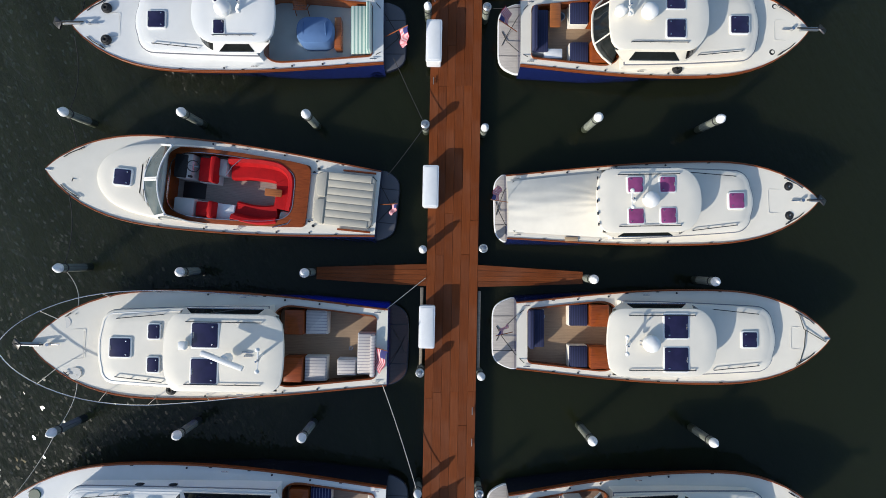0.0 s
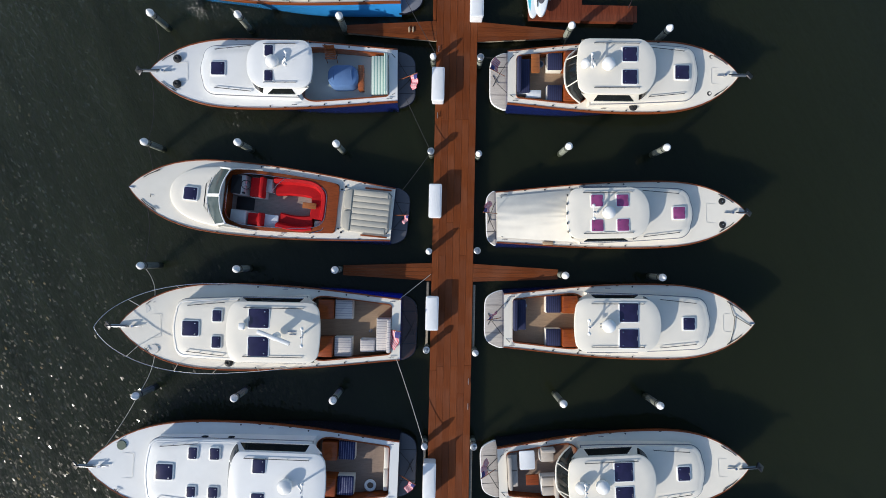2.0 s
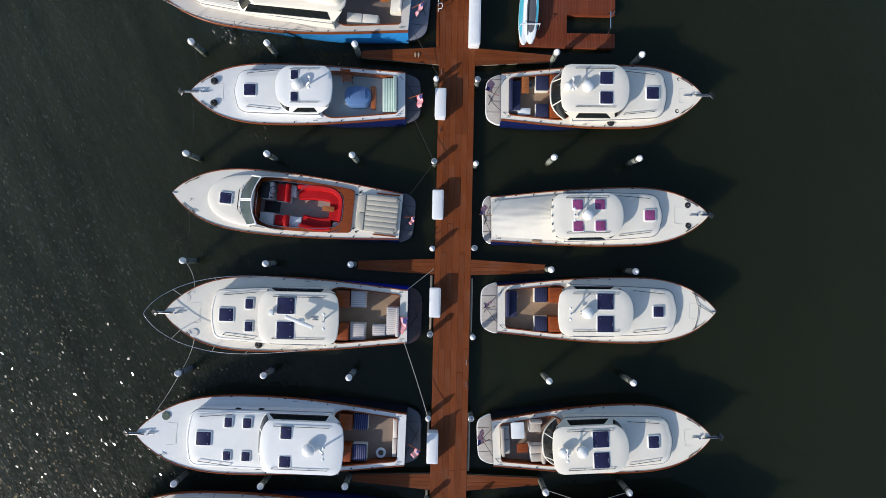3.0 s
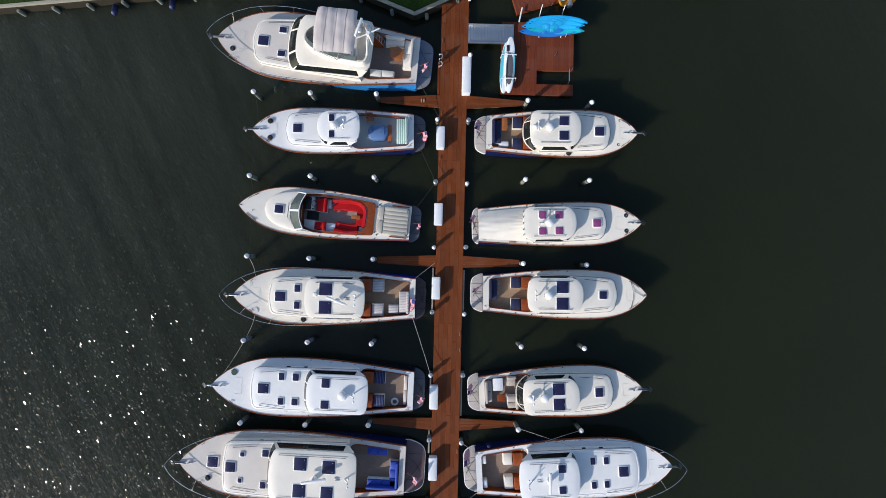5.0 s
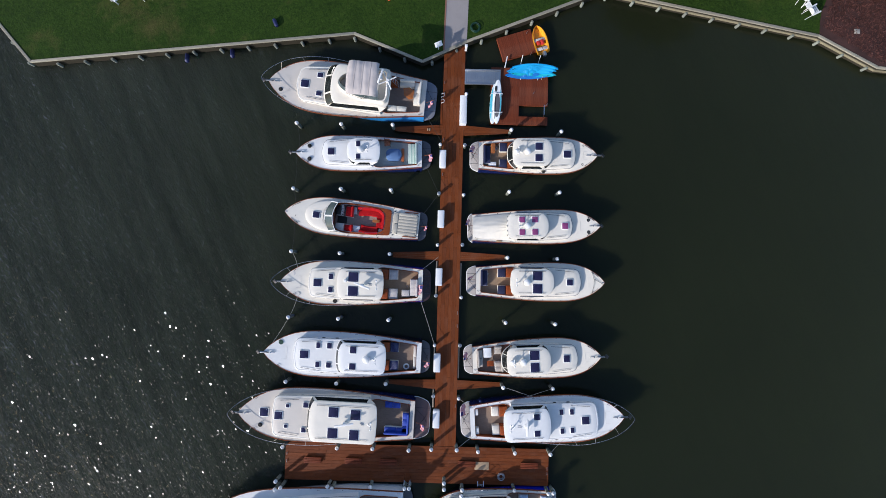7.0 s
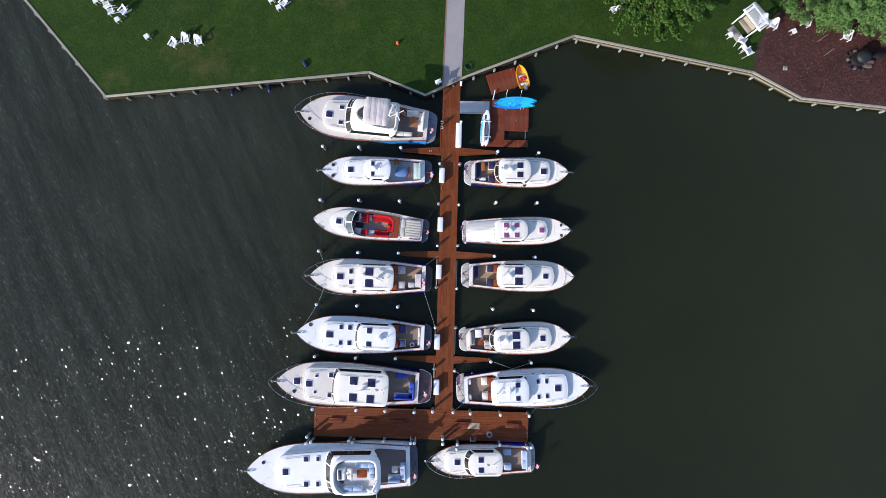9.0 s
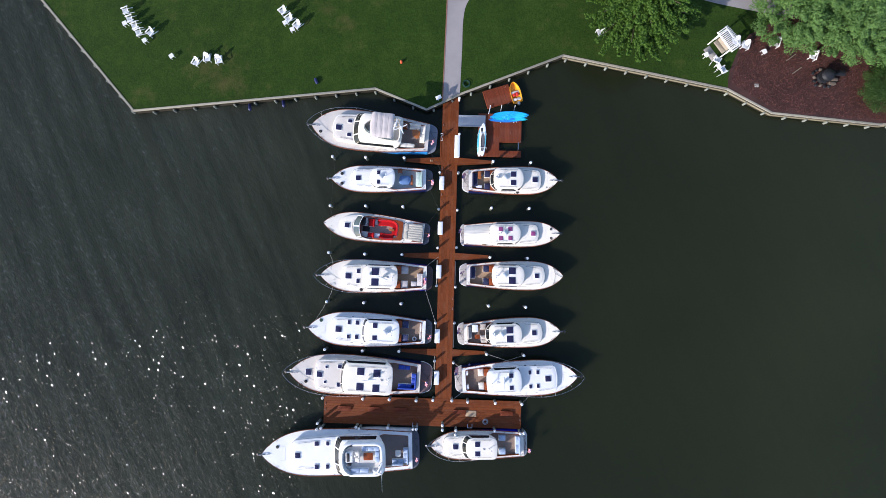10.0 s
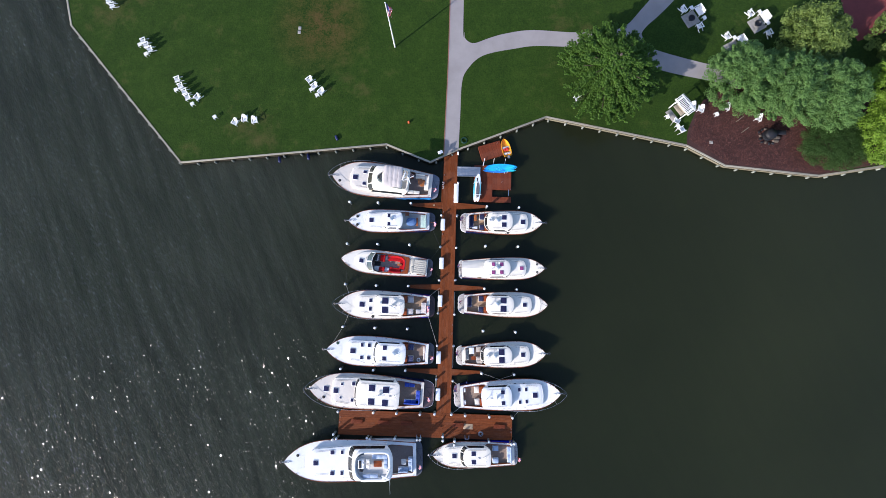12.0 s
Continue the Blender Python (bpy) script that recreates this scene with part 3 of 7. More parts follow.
part("slab", flat_poly([(1.0, 18.2)] + branch_low + branch_top + left_edge[::-1], LAND_Z + LIFT), M["concrete"], pathway, smooth=False)
edge_line = smooth_line(left_edge)
part("edging", loft([[(x - 0.10, y, LAND_Z + 0.005), (x - 0.10, y, LAND_Z + 0.035), (x + 0.02, y, LAND_Z + 0.035), (x + 0.02, y, LAND_Z + 0.005)] for x, y in edge_line]), M["edging"], pathway, "rusty brick edging")
mulch_bed = solid("mulch_bed", flat_poly([(31.3, 19.5), (31.35, 20.6), (31.5, 21.5), (32.6, 24.2), (33.7, 25.7), (36, 27), (42, 30), (52, 30), (60, 26), (60, 18.2), (57.2, 17.6), (48.5, 15.82), (36.38, 16.87)], LAND_Z + 0.02),
                  M["mulch"], pose(0, 0, 0), "red-brown bark mulch planting bed", "mulch bed", kind="structure", smooth=False)
patio = solid("patio", flat_poly([(52.5, 40.5), (53.2, 37.2), (54.5, 34.4), (58.5, 35.8), (70, 38), (70, 60), (52, 60)], LAND_Z + 0.02), M["patio"], pose(0, 0, 0),
              "red brick garden patio", "patio", kind="structure", smooth=False)

# main pier: frame timbers here, planks last in the file
pier = thing("pier", pose(0, 0, 0), "red-stained timber pier with finger piers and a wide end platform", "pier", kind="structure")
for x in (-0.80, 0.0, 0.80):
    part("stringer", block(x - 0.06, x + 0.06, -19.0, 17.6, DOCK_Z - 0.33, DOCK_Z - 0.05, 0.01), M["beam"], pier)
for y in (-18.9, -16.8):
    part("stringer", block(-13.2, 8.6, y - 0.06, y + 0.06, DOCK_Z - 0.33, DOCK_Z - 0.05, 0.01), M["beam"], pier)
FINGERS = [(10.9, 10.0, 10.62, 10.28, -4.95, 4.85), (0.0, -0.80, -0.18, -0.62, -4.85, 4.70), (-10.85, -11.65, -10.95, -11.30, -4.85, 4.55)]
for ya, yb, yc, yd, xl, xr in FINGERS:
    for sx, tip in ((-1, xl), (1, xr)):
        q = [(sx * 0.90, yb + 0.08), (tip, yd + 0.06), (tip, yc - 0.06), (sx * 0.90, ya - 0.08)]
        part("finger_beam", slab(q, DOCK_Z - 0.30, DOCK_Z - 0.05, 0.01), M["beam"], pier)
# pale wale boards beside the boat boxes
for x, y0, y1 in ((-1.08, -3.7, -0.85), (0.99, -3.9, -0.95), (-1.08, -10.2, -7.9), (0.99, -10.7, -7.9), (-1.08, -13.2, -11.7)):
    part("wale", block(x - 0.055, x + 0.055, y0, y1, -0.15, 0.33, 0.015), M["beam"], pier)


part("outer_board", block(-1.10, -0.94, 10.6, 13.2, 0.20, 0.36, 0.01), M["deckwood"], pier, "red-stained outer board")
for k in (0, 1):
    y0 = 12.75 + 0.52 * k
    part("boarding_loop", tube([(-1.02, y0, 0.40), (-1.02, y0, 0.66), (-0.84, y0 + 0.02, 0.70), (-0.80, y0 + 0.14, 0.70), (-0.84, y0 + 0.28, 0.70), (-1.02, y0 + 0.30, 0.66), (-1.02, y0 + 0.30, 0.40)], 0.022), M["boxwhite"], pier, "white tubular boarding loop")


def piling(x, y, top, r=0.142, cap=True, group="mooring pilings"):
    p = thing("piling", pose(x, y, 0), "weathered round mooring piling with a white cone cap" if cap else "weathered round mooring piling with a pale flat ring top", "piling", group)
    part("post", lathe([(r, -1.2), (r, 0.2), (r * 0.97, top - 0.10)], n=14), M["post"], p)
    if cap:
        part("cap", lathe([(r * 1.10, top - 0.16), (r * 1.15, top - 0.13), (r * 1.12, top - 0.09), (r * 0.5, top + 0.06), (0.02, top + 0.10)], n=16), M["cap"], p)
    else:
        part("cap", lathe([(r * 1.2, top - 0.14), (r * 1.22, top - 0.06), (r * 0.95, top - 0.03), (r * 0.55, top - 0.05), (r * 0.45, top + 0.02), (0.02, top + 0.03)], n=16), M["alu"], p)
    part("wet_foot", lathe([(r * 1.02, -1.2), (r * 1.03, 0.20), (r * 1.01, 0.30)], n=14), M["algae"], p, "dark weedy tide mark")
    part("band", torus(0, 0, top - 0.36, r * 1.0, 0.025, 16, 6), M["rope_dark"], p)
    return p


for x, y, dz in ((-13.15, 10.45, 0), (-9.4, 10.44, 0.05), (-5.08, 10.49, 0.04), (-13.22, 4.91, 0), (-9.23, 4.96, 0.08), (-5.06, 4.99, 0.07), (-13.2, -0.35, 0),
                 (-9.16, -0.41, 0), (-5.03, -0.37, -0.1), (-13.23, -5.82, 0), (-9.1, -5.84, 0), (-4.93, -5.83, 0.1), (-13.25, -11.11, 0), (-9.08, -11.15, 0),
                 (-5.01, -11.08, 0), (4.91, 10.35, -0.05), (9.1, 10.3, 0), (4.83, 5.09, 0.08), (9.04, 5.15, 0), (4.82, -0.41, -0.15), (8.96, -0.41, -0.1),
                 (4.75, -5.79, 0.1), (8.87, -5.82, 0), (4.65, -11.07, 0.2), (8.78, -11.15, -0.1)):
    piling(x, y, PILE_Z + dz)
for n, (x, y) in enumerate(((-1.05, 4.87), (1.04, 4.81), (-1.05, 0.51), (1.05, 0.58), (-1.07, -3.75), (1.05, -3.85), (-1.07, -7.9), (1.05, -7.85), (-1.04, 9.05), (1.04, 9.05), (1.06, 13.46), (-1.06, -12.1), (1.05, -12.25))):
    piling(x, y, 1.05, 0.125, cap=n in (1, 2, 5, 6, 8, 10, 12), group="pier pilings")
for x, y in ((-13.3, -16.42), (-8.84, -16.4), (-5.92, -16.38), (-2.96, -16.42), (-1.1, -16.3), (0.98, -16.3), (2.73, -16.38), (5.76, -16.42), (8.66, -16.45),
             (-13.75, -19.2), (-13.35, -19.7), (-13.8, -19.85), (-9.5, -19.5), (-9.15, -19.65), (-6.01, -19.45), (-3.22, -19.5), (-2.84, -19.5), (0.0, -19.0),
             (0.02, -19.5), (1.45, -19.95), (1.5, -19.5), (5.76, -19.42), (8.55, -19.6), (8.95, -19.55)):
    piling(x, y, PILE_Z, 0.14, group="end platform pilings")


def dock_box(x, y, length, width=0.56, h=0.52):
    b = thing("dock_box", pose(x, y, DOCK_Z), "white fibreglass storage box standing on the timber pier", "dock box", "dock boxes")
    part("body", slab(rrect(-width / 2 + 0.02, width / 2 - 0.02, -length / 2 + 0.02, length / 2 - 0.02, 0.05), 0.0, h - 0.09, 0.01), M["boxwhite"], b)
    lid = part("lid", slab(rrect(-width / 2, width / 2, -length / 2, length / 2, 0.06), h - 0.09, h, 0.025), M["boxwhite"], b)
    part("lid_panel", slab(rrect(-width / 2 + 0.06, width / 2 - 0.06, -length / 2 + 0.06, length / 2 - 0.06, 0.04), h - 0.004, h + 0.012, 0.005), M["boxwhite"], lid)
    for s in (-1, 1):
        part("hinge", block(width / 2 - 0.01, width / 2 + 0.012, s * length * 0.3 - 0.05, s * length * 0.3 + 0.05, h - 0.14, h - 0.05, 0.004), M["steel"], b)
    return b


for x, y, ln in ((-0.80, 7.85, 1.5), (-0.82, 2.72, 1.48), (-0.86, -2.18, 1.48), (-0.83, -9.37, 1.52), (-0.78, -14.0, 1.48)):
    dock_box(x, y, ln)
dock_box(0.84, 12.1, 2.5, 0.60)


def cleat(x, y, z, ang, parent=None, scale=1.0, material=None):
    g = join(tube([(-0.13, 0, 0.06), (-0.08, 0, 0.07), (0.08, 0, 0.07), (0.13, 0, 0.06)], 0.016), cyl(-0.05, 0, 0, 0.07, 0.016, n=6), cyl(0.05, 0, 0, 0.07, 0.016, n=6))
    g = moved(g, pose(x, y, z, 0, 0, ang) @ Matrix.Scale(scale, 4))
    if parent:
        return part("cleat", g, material or M["steel"], parent)
    return solid("dock_cleat", g, material or M["alu"], pose(0, 0, 0), "pale metal mooring cleat on the pier edge", "cleat", "dock cleats")


for y in (14.6, 13.6, 6.6, -5.2, -6.3, 9.6, -13.0):
    cleat(-0.80 if y > 0 else 0.80, y, DOCK_Z, 90)

# floating docks by the shore
floating = thing("floating_dock", pose(0, 0, 0), "dark red boarded floating dock with a rectangular cut-out", "floating dock", kind="structure")
Z_F = 0.30
part("pontoon", join(block(3.25, 5.65, 11.15, 16.05, -0.25, Z_F - 0.05, 0.02), block(5.66, 8.1, 12.85, 16.05, -0.25, Z_F - 0.05, 0.02), block(5.66, 8.1, 11.15, 11.8, -0.25, Z_F - 0.05, 0.02)), M["floatwood"], floating)
part("rail", tube([(7.75, 12.85, Z_F), (7.75, 12.75, 0.75), (7.75, 11.9, 0.75), (7.75, 11.75, Z_F)], 0.03), M["steel"], floating, "bent stainless boarding rail")
float_two = thing("floating_platform", pose(3.49, 18.51, 0, 0, 0, 0), "small dark red boarded drive-on float by the bulkhead", "floating dock", kind="structure")
float_two.matrix_world = pose(4.24, 16.70, 0, 0, 0, 18.0)
part("pontoon", block(0, 3.05, 0, 2.05, -0.25, Z_F - 0.05, 0.02), M["floatwood"], float_two)
gang = thing("gangway", pose(0, 0, 0), "ribbed grey aluminium gangway from pier to float", "gangway")
part("tread_plate", block(0.92, 4.0, 14.52, 15.72, 0.44, 0.48, 0.01), M["alu"], gang)
for k in range(16):
    part("rib", block(1.02 + k * 0.19, 1.06 + k * 0.19, 14.55, 15.69, 0.482, 0.50, 0.004), M["alu"], gang)
for y in (14.50, 15.74):
    part("side_rail", block(0.92, 4.0, y - 0.035, y + 0.035, 0.42, 0.58, 0.01), M["alu"], gang)
arm = solid("tie_bar", tube([(4.35, 16.0, 0.5), (4.55, 17.0, 0.5)], 0.05), M["boxwhite"], pose(0, 0, 0), "white steel arm joining the two floats", "tie bar")


# ---- boats ----
def half_beam(u, bm, ws):
    """Half the deck's width at a share u of the length, from the stern."""
    if u < 0.58:
        return ws + (bm - ws) * math.sin(math.pi / 2 * u / 0.58) ** 1.1
    v = (u - 0.58) / 0.42
    return bm * max(0.0, 1 - v ** 3.0) ** 0.85


def sheer(u, z_stern, z_bow):
    return z_stern + (z_bow - z_stern) * (0.25 * u + 0.75 * u ** 2.4)


def stations(n=26):
    us = [k / n for k in range(n)]
    return us + [0.975, 0.988, 0.996, 1.0]


def egg(x0, x1, w0, w1, p=3.0, back=6.0, n=22):
    """Plan outline of a cabin: round front at x1, squarer back at x0. w0, w1: half widths aft and ahead."""
    pts = []
    for k in range(n + 1):
        f = 0.5 - 0.5 * math.cos(math.pi * k / n)
        x = x0 + (x1 - x0) * f
        w = w0 + (w1 - w0) * f
        front = max(0.0, 1 - f ** p) ** 0.5 if f > 0 else 1.0
        tail = 0.60 + 0.40 * (1 - (1 - min(1.0, f * back)) ** 2.6) ** 0.5 if back else 1.0
        pts.append((x, w * front * tail))
    top = [q for q in pts if q[1] > 0.01] + [(x1, 0.0)]
    return [(x, y) for x, y in top] + [(x, -y) for x, y in top[-2::-1]]


def opening(x, L, bm, ws, cockpit):
    """Half the width of the cockpit opening; its forward corners sweep inward."""
    c0, c1, side_w = cockpit
    w = max(half_beam(x / L, bm, ws) - 0.012 - side_w, 0.2)
    f = min(1.0, max(0.0, (x - (c1 - 0.62)) / 0.62))
    g = min(1.0, max(0.0, (c0 + 0.16 - x) / 0.16))
    return w - 0.42 * (1 - math.sqrt(max(0.0, 1 - f * f))) - 0.12 * (1 - math.sqrt(max(0.0, 1 - g * g)))


def opening_stations(cockpit):
    c0, c1, side_w = cockpit
    near = [c0, c0 + 0.03, c0 + 0.08, c0 + 0.16]
    far = [c1 - 0.62 * (1 - f) for f in (0.0, 0.35, 0.6, 0.78, 0.9, 0.97, 1.0)]
    n = 6
    return near + [near[-1] + (far[0] - near[-1]) * k / n for k in range(1, n)] + far


def hull_parts(b, L, bm, ws, z_s, z_b, paint, deck_mat, cockpit, stripe=True):
    us = stations()
    rings = []
    for u in us:
        hb, z = half_beam(u, bm, ws), sheer(u, z_s, z_b)
        q = min(1.0, max(0.0, (u - 0.2) / 0.4))
        q = q * q * (3 - 2 * q)
        wl = (hb + 0.20 * max(0.0, 1 - u / 0.4)) * (1 - q) + half_beam(min(1.0, u * 1.03), bm * 0.84, ws) * q
        x = u * L
        xw = x if u < 0.6 else x - 0.55 * ((u - 0.6) / 0.4) ** 2
        side = [(x, hb, z), (x, hb * 0.55 + wl * 0.45 + 0.02, z * 0.62), ((x + xw) / 2, hb * 0.2 + wl * 0.8, z * 0.25), (xw, wl, 0.03), (xw, wl * 0.86, -0.45)]
        rings.append(side + [(p[0], -p[1], p[2]) for p in side[::-1]])
    n = len(rings[0])
    vs = [p for r in rings for p in r]
    fs = [(k * n + i, k * n + i + 1, (k + 1) * n + i + 1, (k + 1) * n + i) for k in range(len(rings) - 1) for i in range(n - 1)]
    fs.append(tuple(range(n)))
    part("hull", (vs, fs), paint, b)
    # deck with the cockpit cut out of it
    c0, c1, side_w = cockpit
    xs = sorted({u * L for u in us if u * L < c0 - 0.05 or u * L > c1 + 0.05} | set(opening_stations(cockpit)))
    vs, fs = [], []
    for x in xs:
        hb, z = half_beam(x / L, bm, ws) - 0.012, sheer(x / L, z_s, z_b) + 0.004
        hb = max(hb, 0.004)
        inner = opening(x, L, bm, ws, cockpit) if c0 <= x <= c1 else max(hb - side_w, hb * 0.3)
        for y in (-hb, -inner, 0.0, inner, hb):
            vs.append((x, y, z + 0.05 * (1 - (y / bm) ** 2)))
    for k in range(len(xs) - 1):
        for i in range(4):
            if i in (1, 2) and c0 - 1e-6 <= xs[k] and xs[k + 1] <= c1 + 1e-6:
                continue
            fs.append((k * 5 + i, k * 5 + i + 1, (k + 1) * 5 + i + 1, (k + 1) * 5 + i))
    part("deck", (vs, fs), deck_mat, b)
    # toe rail
    for s in (1, -1):
        ring = []
        for u in us:
            hb, z = half_beam(u, bm, ws), sheer(u, z_s, z_b)
            hb = max(hb, 0.0)
            ring.append([(u * L, s * (hb + 0.030), z - 0.08), (u * L, s * (hb + 0.026), z + 0.045), (u * L, s * (hb + 0.012), z + 0.058), (u * L, s * max(hb - 0.024, 0), z + 0.056), (u * L, s * max(hb - 0.028, 0), z - 0.02)])
        part("toe_rail", loft(ring), M["railwood"], b, "varnished teak toe rail")
    return xs


def cockpit_parts(b, L, bm, ws, z_s, z_b, cockpit, sole_mat, wall_mat, z_sole=0.42):
    xs = opening_stations(cockpit)
    inner = lambda x: opening(x, L, bm, ws, cockpit)
    top = lambda x: sheer(x / L, z_s, z_b) + 0.05
    out = [(x, inner(x)) for x in xs] + [(x, -inner(x)) for x in xs[::-1]]
    part("cockpit_sole", flat_poly([(x, y * 0.995) for x, y in out], z_sole), sole_mat, b, smooth=False)
    vs, fs = [], []
    for x, y in out:
        vs += [(x, y, z_sole - 0.02), (x, y, top(x))]
    m = len(out)
    fs = [(2 * i, 2 * ((i + 1) % m), 2 * ((i + 1) % m) + 1, 2 * i + 1) for i in range(m)]
    part("cockpit_liner", (vs, fs), wall_mat, b)
    for s in (1, -1):
        ring = [[(x, s * (inner(x) + 0.026), top(x) - 0.01), (x, s * (inner(x) + 0.022), top(x) + 0.03), (x, s * (inner(x) - 0.026), top(x) + 0.03), (x, s * (inner(x) - 0.028), top(x) - 0.03)] for x in xs]
        part("coaming", loft(ring), M["railwood"], b, "varnished cockpit coaming")


def hatch(b, x, y, z, sx, sy, tint="hatch", dogs=True):
    h = part("hatch", slab(rrect(x - sx / 2 - 0.045, x + sx / 2 + 0.045, y - sy / 2 - 0.045, y + sy / 2 + 0.045, 0.07), z - 0.05, z + 0.035, 0.015), M["gel_white"], b)
    part("pane", slab(rrect(x - sx / 2, x + sx / 2, y - sy / 2, y + sy / 2, 0.045), z + 0.02, z + 0.055, 0.012), M[tint], h, "tinted acrylic pane")
    if dogs and sx > 0.3:
        for s in (-1, 1):
            part("dog", block(x - sx * 0.36, x - sx * 0.28, y + s * sy * 0.36 - 0.02, y + s * sy * 0.36 + 0.02, z + 0.055, z + 0.075, 0.005), M["steel"], h)
        part("handle", tube([(x + sx * 0.44, y - sy * 0.12, z + 0.06), (x + sx * 0.44, y + sy * 0.12, z + 0.06)], 0.012), M["steel"], h)


def rail_line(b, pts, lift=0.07, r=0.014, material="dark", feet=4):
    up = [(x, y, z + lift) for x, y, z in pts]
    h = part("handrail", tube(up, r), M[material], b)
    for k in range(feet):
        i = round(k * (len(pts) - 1) / max(1, feet - 1))
        x, y, z = pts[i]
        part("stanchion", cyl(x, y, z - 0.01, z + lift, r * 1.3, n=6), M["steel"], h)


def trunk_line(xa, xb, wa, wb, corner=0.55, bow=0.10, n=6):
    """Plan outline of a trunk cabin: straight tapering sides and a blunt, slightly bowed front."""
    xs, cy = xb - bow - corner, wb - corner
    up = [(xa + (xs - xa) * k / 5, wa + (wb - wa) * (k / 5) ** 1.6) for k in range(6)]
    up += [(xs + corner * math.sin(a), cy + corner * math.cos(a)) for a in (math.pi / 2 * k / n for k in range(1, n + 1))]
    up += [(xb - bow * f * f, cy * f) for f in (0.75, 0.5, 0.25)]
    return up + [(xb, 0.0)] + [(x, -y) for x, y in up[::-1]]


def trunk_cabin(b, cab, z0, z1, body, deck_mat):
    soft = 0.06 if z1 > 1.5 else 0.13
    t = part("trunk_cabin", slab(cab, z0, z1, soft, crown=0.03), body, b)
    part("nonskid", slab(inset(cab, 0.11 + soft), z1 - 0.03, z1 + 0.010, 0.004, crown=0.032), deck_mat, t)
    # grey strip stands in for shade below the cabin's rim
    part("cove_line", slab(inset(cab, -0.022), z1 - 0.13, z1 - 0.10, 0.005), M["plat_grey"], t, "thin grey strip for the shade below the cabin rim")
    if z1 < 1.5:
        return t
    inner = inset(cab, 0.10)
    part("rim", tube([(x, y, z1 + 0.004) for x, y in inner], 0.013), M["gel_white"], t, "raised white rim")
    return t


def house_line(x0, xf, w, arc, n=9):
    """Half outline of a wheelhouse from its after corner round to the middle of its front."""
    side = [(x0 + (xf - arc - x0) * k / 4, w) for k in range(5)]
    return side + [(xf - arc + arc * math.sin(a), w * math.cos(a) ** 0.85) for a in (math.pi / 2 * k / n for k in range(1, n))] + [(xf, 0.0)]


def both(up):
    return up + [(x, -y) for x, y in up[-2::-1]]


def house(b, x0, x1, w, z0, z1, mat, rake=0.25, overhang=0.10, arc=0.7, wl=None, brow=0.14, panes=3, win=(0.0, 0.86), clear=0.60):
    """Wheelhouse: leaning sides with long pointed windows, a raked screen and a crisp-edged roof."""
    wl = wl or w * 1.12
    zr = z1 - 0.09
    wu = w - 0.03
    xl, xu = x1 + rake, x1 - 0.03
    al = arc * 1.05
    lower, upper = house_line(x0 + clear, xl, wl, al), house_line(x0 + 0.10, xu, wu, arc)
    body = part("wheelhouse", loft([[(x, y, z0) for x, y in both(lower)], [(x, y, zr) for x, y in both(upper)]], cap0=False, cap1=False), mat, b)

    def front(th, t, out=0.012):
        s, c = math.sin(th), math.cos(th)
        y = math.copysign(abs(s) ** 0.85, s)
        lo, hi = (xl - al + al * c, wl * y), (xu - arc + arc * c, wu * y)
        return (lo[0] + (hi[0] - lo[0]) * t + out, lo[1] + (hi[1] - lo[1]) * t + out * s, z0 + (zr - z0) * t + out * 0.5)

    def side(x, t, s, out=0.012):
        return (x, s * (wl + (wu - wl) * t + out), z0 + (zr - z0) * t + out * 0.4)

    def pane(grid, name, label):
        """grid(i, j, out): point of the pane, i along 0..8, j 0 or 1."""
        k = 8
        vs = [grid(i / k, j, 0.014) for j in (0, 1) for i in range(k + 1)]
        vs += [grid(i / k, j, -0.01) for j in (0, 1) for i in range(k + 1)]
        m = 2 * (k + 1)
        fs = [(i, i + 1, k + 2 + i, k + 1 + i) for i in range(k)]
        fs += [tuple(q + m for q in f[::-1]) for f in fs]
        fs += [(i, m + i, m + i + 1, i + 1) for i in range(k)] + [(k + 1 + i, k + 2 + i, m + k + 2 + i, m + k + 1 + i) for i in range(k)]
        fs += [(0, k + 1, m + k + 1, m), (k, m + k, m + 2 * k + 1, 2 * k + 1)]
        return part(name, (vs, fs), M["window"], body, label)

    ln = xl - al - x0
    xa, xb = x0 + clear + 0.16 + ln * win[0], x0 + ln * (win[1] + 0.12)
    for s in (1, -1):
        pane(lambda f, j, o: side((xa + (xb - xa) * f) if j == 0 else (xa + 0.05 + (xb - 0.34 - xa - 0.05) * f), 0.20 if j == 0 else 0.86, s, o), "window", "long dark side window")
        pts = [side(xa, 0.18, s, 0.02), side(xb, 0.18, s, 0.02)]
        part("window_trim", tube(pts, 0.014), M["steel"], body)
    if panes == 3:
        spans = ((-20, 20), (25, 74), (-25, -74))
    else:
        spans = ((3, 70), (-3, -70))
    for a0, a1 in spans:
        pane(lambda f, j, o: front(radians(a0 + (a1 - a0) * f), 0.20 if j == 0 else 0.90, o), "windscreen_pane", "dark windscreen pane")
    # roof plate with a rounded back
    c = 0.46
    xr = x0 - overhang
    back = [(xr, 0.0)] + [(xr + 0.05 * f * f, (w - c) * f) for f in (0.35, 0.7, 1.0)]
    back += [(xr + 0.05 + c * (1 - math.cos(a)), w - c + c * math.sin(a)) for a in (math.pi / 2 * k / 4 for k in range(1, 4))]
    up = back + house_line(xr + 0.05 + c, x1 + brow, w, arc + 0.05)
    outline = up + [(x, -y) for x, y in up[-2:0:-1]]
    roof = part("roof", slab(outline, zr, z1, 0.035, crown=0.05), mat, b)
    return roof


